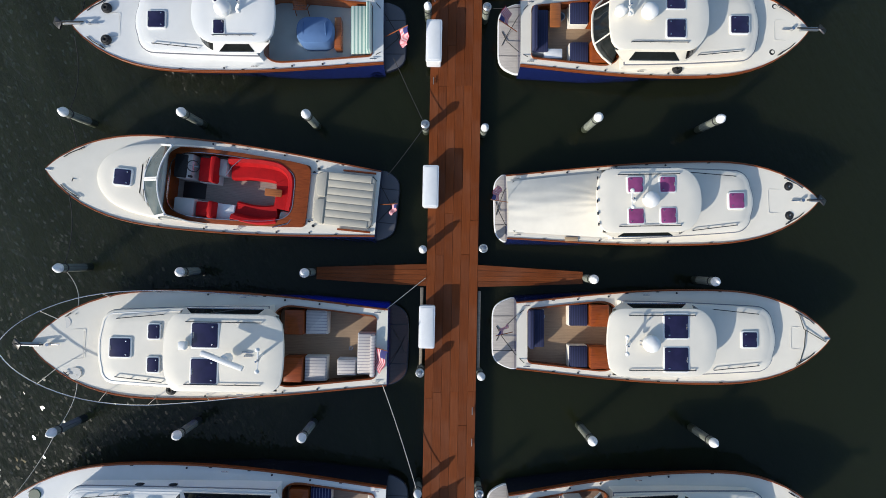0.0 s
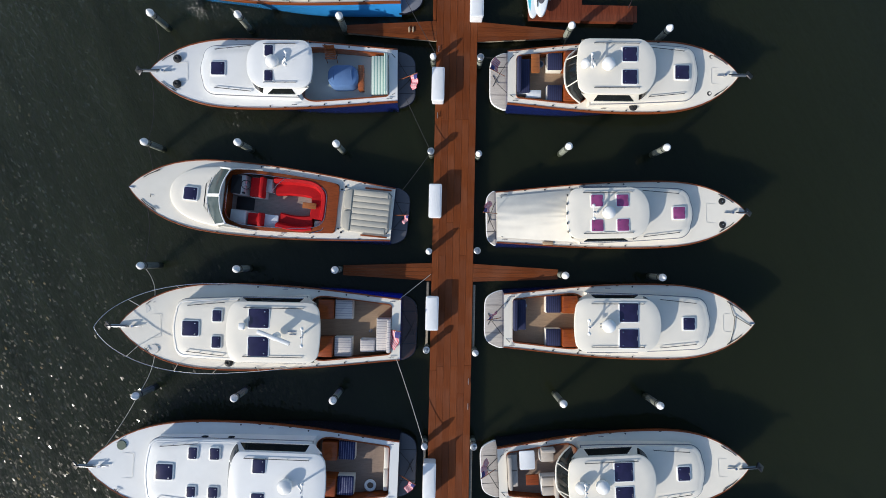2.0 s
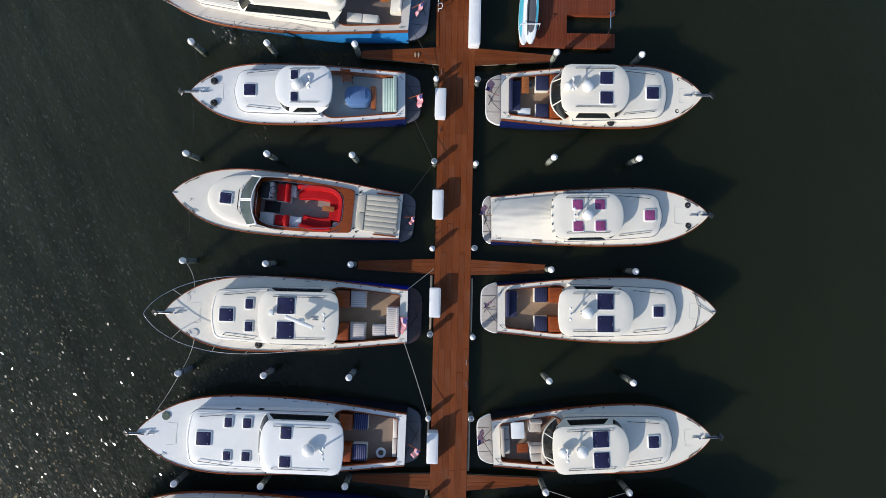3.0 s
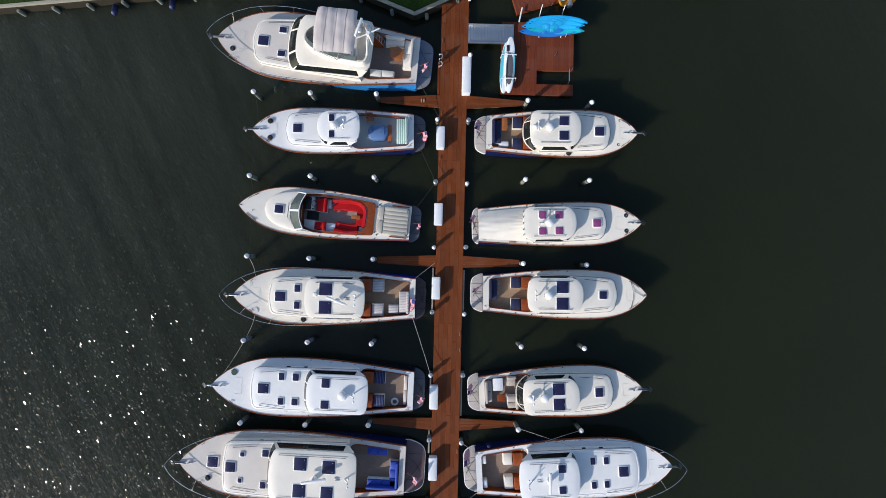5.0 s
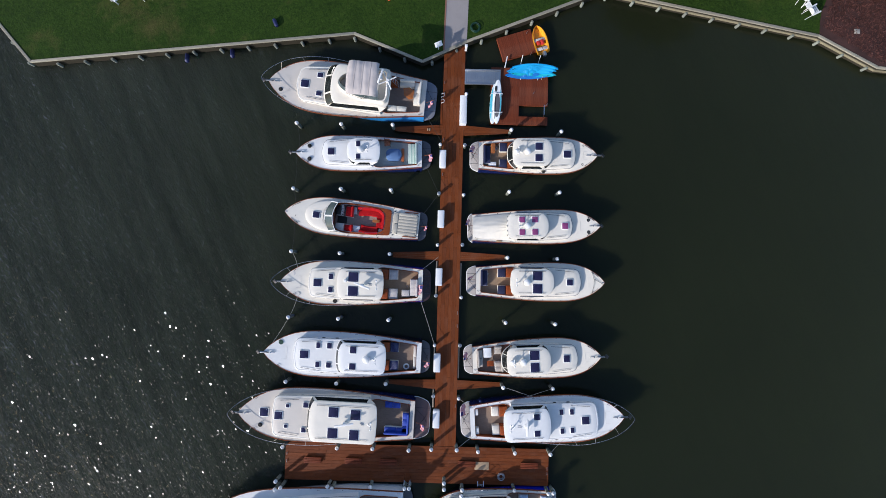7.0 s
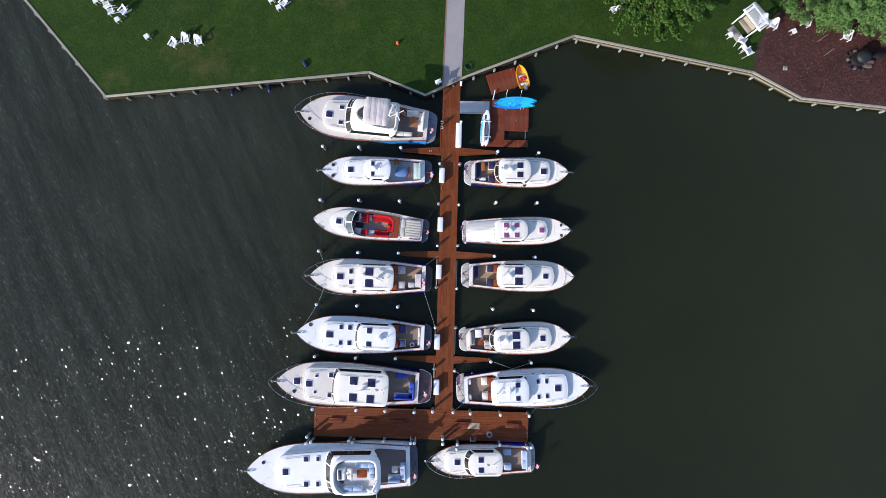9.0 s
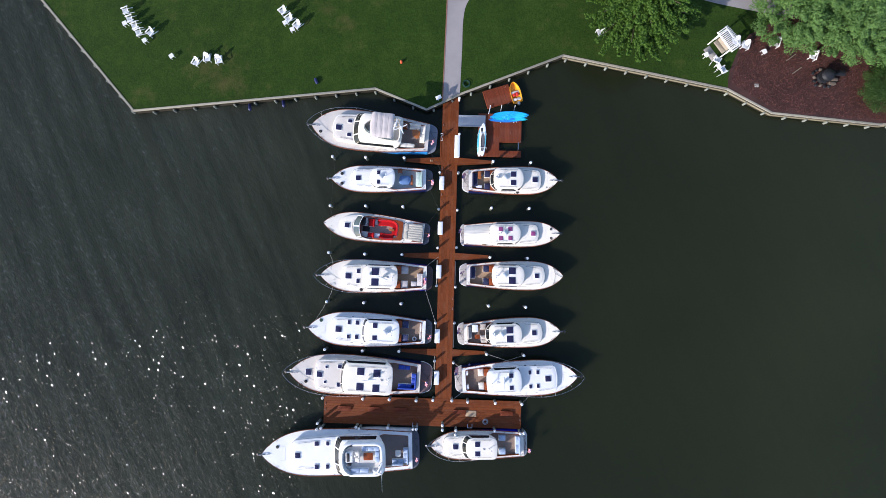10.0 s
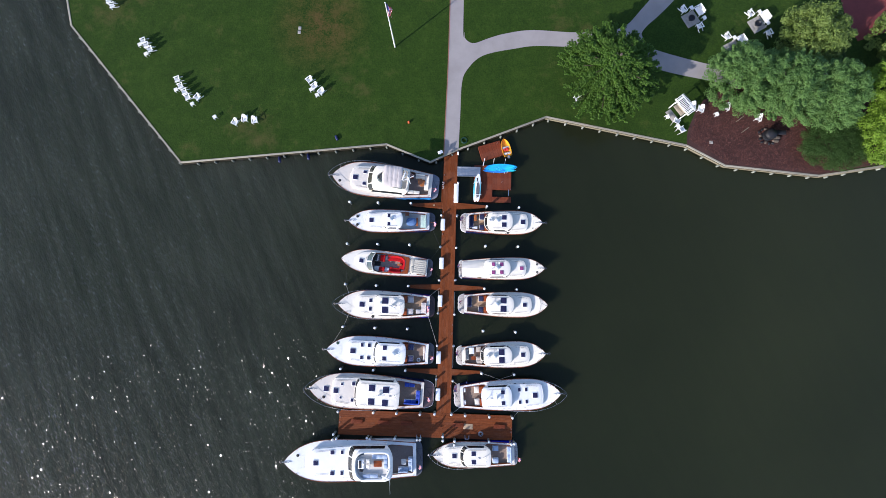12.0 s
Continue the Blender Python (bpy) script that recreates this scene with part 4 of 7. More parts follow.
def aft_screen(b, x0, w, z0, z1, mat):
    """Bowed window frame between the side decks and the after edge of the roof."""
    ys = [-1 + k / 6 for k in range(13)]
    foot = [(x0 - 0.42 + 0.75 * abs(f) ** 3, w * 1.03 * f, z0 + 0.28 * (1 - f * f)) for f in ys]
    head = [(x0 - 0.02 + 0.25 * abs(f) ** 3, w * 0.90 * f, z1 - 0.12) for f in ys]
    g = part("aft_window", loft([foot, head, [(x + 0.02, y, z) for x, y, z in head], [(x + 0.02, y, z) for x, y, z in foot]], False, False, False), M["window"], b, "dark after window of the wheelhouse")
    part("window_frame", tube(foot, 0.045), mat, g, "bowed cream window frame")
    for k in (3, 9):
        part("mullion", tube([foot[k], head[k]], 0.028), mat, g)


def radome(b, x, y, z, r):
    d = part("radome", lathe([(r * 0.55, z - 0.10), (r * 0.55, z), (r * 0.95, z + 0.02), (r, z + 0.09), (r * 0.93, z + 0.17), (r * 0.6, z + 0.24), (0.02, z + 0.27)], x, y, 20), M["gel_white"], b, "white domed radar cover")
    return d


def mast(b, x, z, h=0.48, spread=0.26, rake=-0.30):
    m = part("mast", tube([(x, 0, z), (x + rake * 0.4, 0, z + h * 0.5), (x + rake, 0, z + h)], 0.045), M["gel_white"], b)
    part("crossbar", tube([(x + rake, -spread, z + h), (x + rake, spread, z + h)], 0.022), M["gel_white"], m)
    for s in (-1, 1):
        part("antenna_pod", lathe([(0.06, z + h), (0.07, z + h + 0.05), (0.02, z + h + 0.09)], x + rake, s * spread, 10), M["gel_white"], m)
    part("mast_light", cyl(x + rake, 0, z + h, z + h + 0.16, 0.03, n=8), M["steel"], m)
    part("horn", join(tube([(x + 0.30, -0.06, z + 0.03), (x + 0.62, -0.06, z + 0.07)], 0.028), tube([(x + 0.30, 0.06, z + 0.03), (x + 0.55, 0.06, z + 0.07)], 0.028)), M["steel"], b)


def open_array(b, x, y, z, length, ang):
    r = part("radar_pedestal", lathe([(0.16, z - 0.35), (0.14, z - 0.05), (0.09, z)], x, y, 12), M["gel_white"], b)
    g = moved(block(-length / 2, length / 2, -0.075, 0.075, 0, 0.11, 0.03), pose(x, y, z + 0.005, 0, 0, ang))
    part("radar_bar", g, M["gel_white"], r)


def flag(b, x, y, z, lean=-0.55, size=0.62, turn=0.0):
    """Staff raked aft with a flag that hangs open below it; turn: the way it flies, in radians from abeam."""
    foot = Vector((x, y, z))
    top = foot + Vector((min(lean, -0.3) - 0.40, 0, 0.80))
    staff = part("flag_staff", tube([tuple(foot), tuple(top)], 0.016), M["varnish"], b, "varnished flag staff")
    cols, rows = 14, 13
    w, h = size * 1.15, size * 0.85
    down = (foot - top).normalized()
    fly = Vector((math.sin(turn) * 0.9, math.cos(turn), -0.30)).normalized()
    lift = down.cross(fly).normalized()
    vs = []
    for j in range(rows + 1):
        for i in range(cols + 1):
            s, v = i / cols, j / rows
            p = top + down * (h * v * (1 - 0.15 * s)) + fly * (w * s)
            p += lift * (0.075 * math.sin(8.5 * s + 1.8 * v) * s ** 0.7)
            p.z -= 0.16 * w * s * s
            vs.append(tuple(p))
    fs, mats = [], []
    for j in range(rows):
        for i in range(cols):
            fs.append((j * (cols + 1) + i, j * (cols + 1) + i + 1, (j + 1) * (cols + 1) + i + 1, (j + 1) * (cols + 1) + i))
            mats.append(2 if (j < 7 and i < 5) else j % 2)
    cloth = part("flag_cloth", (vs, fs), M["flag_red"], staff, "red and white striped flag with a blue corner")
    cloth.data.materials.append(M["flag_white"])
    cloth.data.materials.append(M["flag_blue"])
    for p, k in zip(cloth.data.polygons, mats):
        p.material_index = k


def seat(b, x0, x1, y0, y1, mat, z=0.42, h=0.42, back="", base="gel_white", splits=1, axis="y", name="seat"):
    s = part(name, block(x0, x1, y0, y1, z, z + h - 0.10, 0.02), M[base], b)
    for k in range(splits):
        if axis == "y":
            a, c = y0 + (y1 - y0) * k / splits, y0 + (y1 - y0) * (k + 1) / splits
            g = block(x0 + 0.02, x1 - 0.02, a + 0.012, c - 0.012, z + h - 0.10, z + h + 0.03, 0.04)
        else:
            a, c = x0 + (x1 - x0) * k / splits, x0 + (x1 - x0) * (k + 1) / splits
            g = block(a + 0.012, c - 0.012, y0 + 0.02, y1 - 0.02, z + h - 0.10, z + h + 0.03, 0.04)
        part("cushion", g, M[mat], s)
    t = 0.14
    box = {"x-": (x0 - 0.02, x0 + t, y0, y1), "x+": (x1 - t, x1 + 0.02, y0, y1), "y-": (x0, x1, y0 - 0.02, y0 + t), "y+": (x0, x1, y1 - t, y1 + 0.02)}
    if back:
        part("back_cushion", block(*box[back], z + h + 0.02, z + h + 0.34, 0.05), M[mat], s)
    return s


def table(b, x0, x1, y0, y1, mat, z=0.42, h=0.6, corner=0.1):
    t = part("table", slab(rrect(x0, x1, y0, y1, corner), z + h - 0.04, z + h, 0.012), M[mat], b)
    part("pedestal", cyl((x0 + x1) / 2, (y0 + y1) / 2, z, z + h - 0.04, 0.05, n=10), M["steel"], t)


def platform(b, L, ws, reach, mat, z=0.30, trim=None, square=5.0):
    n = 20
    pts = [(0.10, ws * 1.12)]
    for k in range(n + 1):
        a = math.pi * k / n
        s = math.cos(a)
        pts.append((-reach * (0.15 + 0.85 * (1 - abs(s) ** square)), ws * 1.12 * (abs(s) ** 0.75) * (1 if s >= 0 else -1)))
    pts.append((0.10, -ws * 1.12))
    trim = trim or ("gel_white" if mat in ("teak_plat", "plat_wine") else "black")
    p = part("swim_platform", slab(pts, z - 0.09, z, 0.03), M[trim], b)
    part("platform_top", slab(inset(pts, 0.04), z - 0.02, z + 0.012, 0.006), M[mat], p, "planked swim platform top")
    for s in (-0.45, 0.45):
        part("seam", block(-reach * 0.95, -0.02, s * ws * 1.2 - 0.012, s * ws * 1.2 + 0.012, z + 0.008, z + 0.017, 0.003), M["dark"], p)
    for s in (1, -1):
        part("stern_line", tube([(0.25, s * ws * 0.80, z + 0.62), (-0.05, s * ws * 0.55, z + 0.40), (-reach * 0.55, s * ws * 0.1, z + 0.05), (-reach * 0.8, -s * ws * 0.22, z + 0.03)], 0.013), M["rope_dark"], b)


def anchor(b, L, z, s=1.0):
    if not s:
        part("bow_fitting", block(L - 0.22, L - 0.02, -0.035, 0.035, z + 0.04, z + 0.08, 0.015), M["steel"], b)
        return
    a = part("bow_roller", block(L - 0.35, L + 0.30 * s, -0.06, 0.06, z + 0.05, z + 0.12, 0.02), M["alu"], b)
    part("anchor", join(tube([(L - 0.5, 0, z + 0.16), (L + 0.45 * s, 0, z + 0.14)], 0.025), moved(block(-0.14, 0.14, -0.16, 0.16, 0, 0.05, 0.02), pose(L + 0.42 * s, 0, z + 0.06, 0, 25, 45))), M["dark"], a)
    part("windlass", join(cyl(L - 0.62, 0, z + 0.03, z + 0.15, 0.055, n=12), block(L - 0.95, L - 0.62, -0.018, 0.018, z + 0.03, z + 0.075, 0.008)), M["steel"], b)


def deck_fittings(b, L, bm, ws, z_s, z_b, trunk_x, deck_mat):
    zz = lambda x: sheer(x / L, z_s, z_b) + 0.045
    for x in (0.35, L * 0.42, L * 0.9):
        for s in (1, -1):
            y = s * (half_beam(x / L, bm, ws) - 0.13)
            cleat(x, y, zz(x), 0 if x < L * 0.8 else -s * 38, b, 0.9, M["dark"] if x > L * 0.8 else None)
    for x in (L * 0.2, L * 0.3, L * 0.52):
        for s in (1, -1):
            part("deck_fill", cyl(x, s * (half_beam(x / L, bm, ws) - 0.10), zz(x), zz(x) + 0.012, 0.035, n=10), M["dark"], b)
    for x in (L * 0.12, L * 0.36, L * 0.46, L * 0.66):
        for s in (1, -1):
            y = s * (half_beam(x / L, bm, ws) - 0.045)
            part("scupper", block(x - 0.05, x + 0.05, y - 0.014, y + 0.014, zz(x) - 0.03, zz(x) + 0.012, 0.004), M["dark"], b)
    # locker lids on the foredeck
    x0 = trunk_x + 0.45
    if L - x0 > 1.4:
        w = half_beam((x0 + 0.6) / L, bm, ws) * 0.40
        zl = zz(x0 + 0.6) + 0.008
        part("locker_seam", tube([(x, y, zl) for x, y in rrect(x0 + 0.30, x0 + 0.85, -w, w, 0.06)] + [(x0 + 0.85, w - 0.06, zl)], 0.005), M["gel_grey"], b)


def bow_rail(b, L, bm, ws, z_s, z_b, start, h=0.62, reach=0.62):
    """Stainless rail round the foredeck."""
    R = L + reach
    us = [start + (1 - start) * k / 9 for k in range(10)]
    rail_out = lambda u: half_beam(u, bm + 0.08, ws) if u < 0.58 else (bm + 0.08) * max(0.0, 1 - ((u - 0.58) / 0.42) ** 2.6) ** 0.74
    xs = [start * L + (R - start * L) * (1 - (1 - k / 22) ** 2.0) for k in range(22)]
    up = [(x, rail_out(x / R) - 0.10 + 0.06 * min(1, 4 * (x / R - start)), sheer(min(1, x / L), z_s, z_b) + h * min(1, 0.25 + 3 * (x / R - start))) for x in xs]
    line = up + [(R, 0.0, z_b + h)] + [(x, -y, z) for x, y, z in up[::-1]]
    r = part("bow_rail", tube(line, 0.017), M["steel"], b, "polished stainless bow rail")
    for u in (us[0], us[2], us[4], us[6], us[8]):
        for s in (1, -1):
            y = half_beam(u, bm, ws) - 0.06
            top = min(up, key=lambda p: abs(p[0] - u * L))
            part("stanchion", tube([(u * L, s * y, sheer(u, z_s, z_b)), (top[0], s * top[1], top[2])], 0.016), M["steel"], r)


def bow_lines(b, L, bm, ws, z_s, z_b, crossed=False):
    """Black mooring lines from the forward cleats to the stem."""
    for s in (1, -1):
        us = (0.90, 0.915, 0.935, 0.95)
        part("bow_line", tube([(u * L, s * max(0.03, half_beam(u, bm, ws) - 0.10 - 0.02 * (k % 2)), sheer(u, z_s, z_b) + 0.075) for k, u in enumerate(us)], 0.016), M["rope_dark"], b)
        if crossed:
            y = half_beam(0.905, bm, ws) - 0.15
            part("cross_line", tube([(0.905 * L, s * y, sheer(0.905, z_s, z_b) + 0.08), (0.915 * L, s * y * 0.4, z_b + 0.06), (0.985 * L if s > 0 else 0.92 * L, -s * 0.12 if s > 0 else 0.3, z_b + 0.07)], 0.014), M["rope_dark"], b)


def fender_coil(m, x, y, z):
    g = join(torus(x, y, z + 0.05, 0.13, 0.05), torus(x, y, z + 0.09, 0.075, 0.045), cyl(x, y, z, z + 0.05, 0.03, n=8))
    solid("rope_coil", g, M["rubber"], m, "coiled black dock line on the deck", "rope coil", "coiled dock lines")


def motor_yacht(name, x, y, ang, L, bm, ws, z_s, z_b, hull, body, deck, sole, liner, trunk, roof, hatches, roof_hatches, cockpit,
                plat, plat_mat, label, tint="hatch", domes=(), mast_x=None, rake=0.22, z_sole=0.42, bower=1.0, brow=0.14):
    m = pose(x, y, 0, 0, 0, ang)
    b = thing(name, m, label, "motor yacht", "moored motor yachts")
    cockpit = (0.38, roof[0] + 0.66, cockpit[2])
    hull_parts(b, L, bm, ws, z_s, z_b, M[hull], M[deck], cockpit)
    cockpit_parts(b, L, bm, ws, z_s, z_b, cockpit, M[sole], M[liner], z_sole)
    platform(b, L, ws, plat, plat_mat)
    tx, tw, tz = trunk
    r0, r1, rw, rz = roof
    zd = sheer(0.6, z_s, z_b)
    tall = tz > 1.5
    wa = rw * 1.15
    cab = trunk_line(r0 + 0.68, tx + 0.06, wa, tw * 1.10, 0.5 if tall else 0.55, 0.10)
    trunk_cabin(b, cab, zd - 0.12, tz, M[body], M[deck])
    if tall:
        for px in (tx - 2.3, tx - 3.4):
            for s in (1, -1):
                part("portlight", slab([(px + 0.14 * math.cos(q), s * (tw * 1.115 + 0.02 * (tx - px)) + 0.03 * math.sin(q)) for q in (2 * math.pi * k / 12 for k in range(12))], tz - 0.24, tz - 0.14, 0.01), M["window"], b, "oval portlight")
    for hx, hy, sx, sy in hatches:
        z_here = tz + 0.045 if hx < tx - 0.2 else sheer(hx / L, z_s, z_b) + 0.06
        hatch(b, hx, hy, z_here, sx, sy, tint)
    for s in (1, -1):
        pts = [(tx - 0.62 - 1.5 * k / 6, s * (tw * 0.86 + 0.026 * k), tz + 0.03) for k in range(7)]
        rail_line(b, pts, 0.06)
    house(b, r0, r1, rw, tz - 0.02, rz, M[body], rake, arc=0.42 if tall else 0.72, wl=rw * 1.10, brow=brow)
    for hx, hy, sx, sy in roof_hatches:
        hatch(b, hx, hy, rz + 0.02, sx, sy, tint)
    for s in (1, -1):
        rail_line(b, [(r0 + 0.6 + (r1 - r0 - 1.2) * k / 6, s * rw * 0.80, rz) for k in range(7)], 0.07)
    for dx, dr in domes:
        radome(b, dx, 0.0, rz + 0.13, dr)
    if mast_x is not None:
        mast(b, mast_x, rz)
    anchor(b, L, z_b, bower)
    deck_fittings(b, L, bm, ws, z_s, z_b, tx, M[deck])
    if tz < 1.5:
        bow_lines(b, L, bm, ws, z_s, z_b, bower == 0)
    return b, m


P_Z = (0.78, 1.15)
T_Z = (0.92, 1.38)


def helm_benches(b, x0, x1, w, mat, z=0.42, bench="mahogany"):
    """Varnished lockers on both sides of the cockpit's forward end, with a cushion each."""
    for s in (1, -1):
        y0, y1 = sorted((s * w * 0.30, s * w * 0.97))
        part("locker", block(x1 - 0.66, x1, y0, y1, z, z + 0.60, 0.05), M[bench], b, "varnished mahogany locker")
        seat(b, x0, x1 - 0.68, y0, y1, mat, z, 0.42, "", "gel_cream", 1)


# red-upholstered open runabout yacht
m = pose(-2.66, 2.08, 0, 0, 0, 175.3)
L, bm, ws = 11.29, 1.58, 1.14
zs, zb = P_Z
b = thing("open_yacht", m, "cream open yacht with red upholstery and varnished mahogany cockpit", "motor yacht", "moored motor yachts")
CK = (2.42, 7.2, 0.30)
hull_parts(b, L, bm, ws, zs, zb, M["navy"], M["nonskid_cream"], CK)
cockpit_parts(b, L, bm, ws, zs, zb, CK, M["teak_grey"], M["mahogany"], 0.42)
platform(b, L, ws, 0.68, "plat_slate", trim="black")
cab = egg(7.34, 9.6, 1.32, 1.05, 3.6, 0)
part("trunk_cabin", slab(cab, 0.80, 1.17, 0.10, crown=0.05), M["gel_cream"], b)
hatch(b, 8.62, 0.02, 1.24, 0.55, 0.52)
for s in (1, -1):
    # wrap-round screen: one curved framed pane on each side of the mullion
    fs_ = [0.03 + 0.97 * k / 7 for k in range(8)]
    foot = [(7.93 - 0.40 * f * f, s * 1.24 * f, 1.20 - 0.09 * f * f) for f in fs_]
    head = [(7.16 - 0.34 * f * f, s * 1.14 * f, 1.72 - 0.04 * f * f) for f in fs_]
    w = part("windscreen", loft([foot, head, [(x - 0.02, y, z - 0.02) for x, y, z in head], [(x - 0.02, y, z - 0.02) for x, y, z in foot]], False, False, False), M["shield"], b, "curved grey windscreen pane")
    part("screen_frame", join(tube(foot, 0.040), tube(head, 0.030), tube([foot[0], head[0]], 0.034), tube([foot[-1], head[-1]], 0.045)), M["gel_white"], w)
    quad = [(7.52, s * 1.25, 1.06), (5.75, s * 1.32, 1.04), (6.3, s * 1.29, 1.18), (6.84, s * 1.16, 1.64)]
    w = part("side_screen", loft([quad, [(x, y - s * 0.02, z) for x, y, z in quad]]), M["shield"], b, smooth=False)
    part("screen_frame", tube(quad + quad[:1], 0.026), M["gel_cream"], w)
    part("wiper", tube([(7.90, s * 0.35, 1.24), (7.80, s * 0.75, 1.26)], 0.010), M["rubber"], b)
ring_in, ring_out = [], []
for k in range(72):
    a = 2 * math.pi * k / 72
    ca, sa = math.cos(a), math.sin(a)
    sx, sy = math.copysign(1, ca), math.copysign(1, sa)
    xo, xi = 4.86 + 2.46 * sx * abs(ca) ** 0.16, 5.06 + 2.16 * sx * abs(ca) ** 0.42
    wo, wi = (max(half_beam(q / L, bm, ws) - 0.30, 0.2) for q in (xo, xi))
    front = max(0.0, (xo - 6.6) / 0.72) ** 2
    ring_out.append((xo - 0.28 * front * abs(sa) ** 2, (wo + 0.02 - 0.10 * front) * sy * abs(sa) ** 0.16))
    ring_in.append((xi - 0.10 * front * abs(sa) ** 2, (wi - 0.15) * sy * abs(sa) ** 0.42))
part("cockpit_ring", loft([[(x, y, 0.70) for x, y in ring_out], [(x, y, 0.93 + 0.01 * x) for x, y in ring_out], [(x * 0.3 + p * 0.7, y * 0.3 + q * 0.7, 0.965 + 0.01 * x) for (x, y), (p, q) in zip(ring_out, ring_in)], [(x, y, 0.955 + 0.01 * x) for x, y in ring_in], [(x, y, 0.60) for x, y in ring_in]], False, False), M["mahogany"], b, "varnished mahogany deck round the cockpit")
part("ring_bead", tube([(x, y, 0.965 + 0.01 * x) for x, y in ring_in + ring_in[:1]], 0.016), M["steel"], b, "thin bright bead round the cockpit")
# sunpad with pleats
pad = part("sunpad", slab(rrect(0.12, 2.2, -0.90, 0.90, 0.22), 0.80, 0.98, 0.05), M["beige_pad"], b, "pleated beige sunpad")
for k in range(7):
    y = -0.78 + 0.26 * k
    part("pleat", block(0.16 + 0.10 * (k in (0, 6)), 1.76, y - 0.126, y + 0.126, 0.95, 1.012, 0.028), M["beige_pad"], pad)
for s in (1, -1):
    part("headrest", slab([(1.80, s * 0.03), (2.06, s * 0.05), (2.14, s * 0.16), (2.17, s * 0.60), (2.08, s * 0.82), (1.92, s * 0.90), (1.80, s * 0.90)], 0.94, 1.05, 0.045), M["beige_pad"], pad)
for s in (1, -1):
    part("pad_rail", tube([(2.42, s * 0.80, 0.93), (2.15, s * 0.82, 0.94)], 0.018), M["steel"], b)
    part("side_strip", block(0.15, 1.3, s * 1.03 - 0.035, s * 1.03 + 0.035, 0.86, 0.915, 0.01), M["mahogany"], b, "varnished strip beside the sunpad")
# helm and seats
h = part("helm_console", block(6.45, 7.02, -1.05, -0.18, 0.42, 1.02, 0.06), M["gel_grey"], b, "grey helm console with instruments")
part("instrument_panel", block(6.72, 6.98, -0.98, -0.45, 1.0, 1.06, 0.02), M["rubber"], h)
part("wheel", moved(torus(0, 0, 0, 0.19, 0.018), pose(6.40, -0.62, 1.06, 0, -38, 0)), M["dark"], h)
part("wheel_spokes", join(tube([(6.40 - 0.12, -0.62, 0.97), (6.52, -0.62, 1.16)], 0.012), tube([(6.40, -0.80, 1.06), (6.40, -0.44, 1.06)], 0.012)), M["steel"], h)
part("throttle", block(6.42, 6.52, -0.30, -0.22, 1.0, 1.14, 0.02), M["dark"], h)
# no opening cut here: a black sheet gives the companionway's shade
part("companionway", block(6.2, 7.0, -0.14, 0.42, 0.425, 0.44, 0.005), M["rubber"], b, "black sheet for the shade inside the companionway opening")
part("side_console", block(6.3, 7.0, 0.48, 1.12, 0.42, 0.95, 0.05), M["gel_grey"], b)
for y0, y1, x0, x1 in ((-1.02, -0.12, 5.62, 6.28), (0.52, 1.10, 5.55, 6.25)):
    s = part("helm_seat", block(x0, x1, y0, y1, 0.42, 0.78, 0.03), M["gel_grey"], b)
    part("cushion", block(x0 + 0.08, x1 - 0.01, y0 + 0.03, y1 - 0.03, 0.78, 0.94, 0.06), M["red_leather"], s, "red leather helm cushion")
    part("back_cushion", block(x0 - 0.02, x0 + 0.16, y0, y1, 0.80, 1.22, 0.06), M["red_leather"], s, "red leather seat back")
part("side_locker", block(5.35, 5.62, -1.0, -0.42, 0.42, 0.86, 0.03), M["gel_grey"], b)
part("white_locker", block(4.95, 5.55, 0.55, 1.10, 0.42, 0.84, 0.03), M["boxwhite"], b, "white cool box locker")


def bent_sofa(b, pts, wdt, mat, z=0.42, h=0.34):
    """A sofa that runs along a plan line, with a raised back on its outer side."""
    line = smooth_line(pts, 5)
    rings, backs = [], []
    for i, (x, y) in enumerate(line):
        a, c = Vector(line[max(i - 1, 0)]), Vector(line[min(i + 1, len(line) - 1)])
        d = (c - a).normalized()
        n = Vector((d.y, -d.x))
        p = Vector((x, y))
        q = lambda o, zz: (p.x + n.x * o, p.y + n.y * o, zz)
        rings.append([q(0, z), q(0, z + h - 0.05), q(0.05, z + h), q(wdt - 0.06, z + h + 0.02), q(wdt, z + h - 0.06), q(wdt, z)])
        backs.append([q(-0.12, z + h - 0.1), q(-0.14, z + h + 0.20), q(-0.06, z + h + 0.27), q(0.07, z + h + 0.24), q(0.17, z + h - 0.02)])
    s = part("sofa", loft(rings), M[mat], b, "red leather wrap-round sofa")
    part("sofa_back", loft(backs), M[mat], s)



part("dash", block(6.62, 7.05, -1.0, -0.2, 0.9, 1.08, 0.05), M["rubber"], b, "dark instrument dash")
bent_sofa(b, [(5.25, -0.93), (4.6, -1.0), (3.95, -1.0), (3.45, -0.92), (3.12, -0.66), (3.02, -0.25), (3.02, 0.2), (3.06, 0.58)], 0.60, "red_leather")
bent_sofa(b, [(3.42, 0.95), (3.9, 1.04), (4.45, 1.04), (4.98, 0.96)], 0.58, "red_leather")
part("corner_shelf", slab(rrect(3.0, 3.38, 0.60, 0.98, 0.12), 0.42, 0.80, 0.03), M["beige_vinyl"], b)
table(b, 3.35, 3.95, -0.14, 0.12, "orange_wood", h=0.45, corner=0.04)
part("cabin_rail", tube([(5.3, -0.42, 0.95), (5.1, -0.75, 1.0), (4.8, -1.05, 1.02)], 0.015), M["steel"], b)
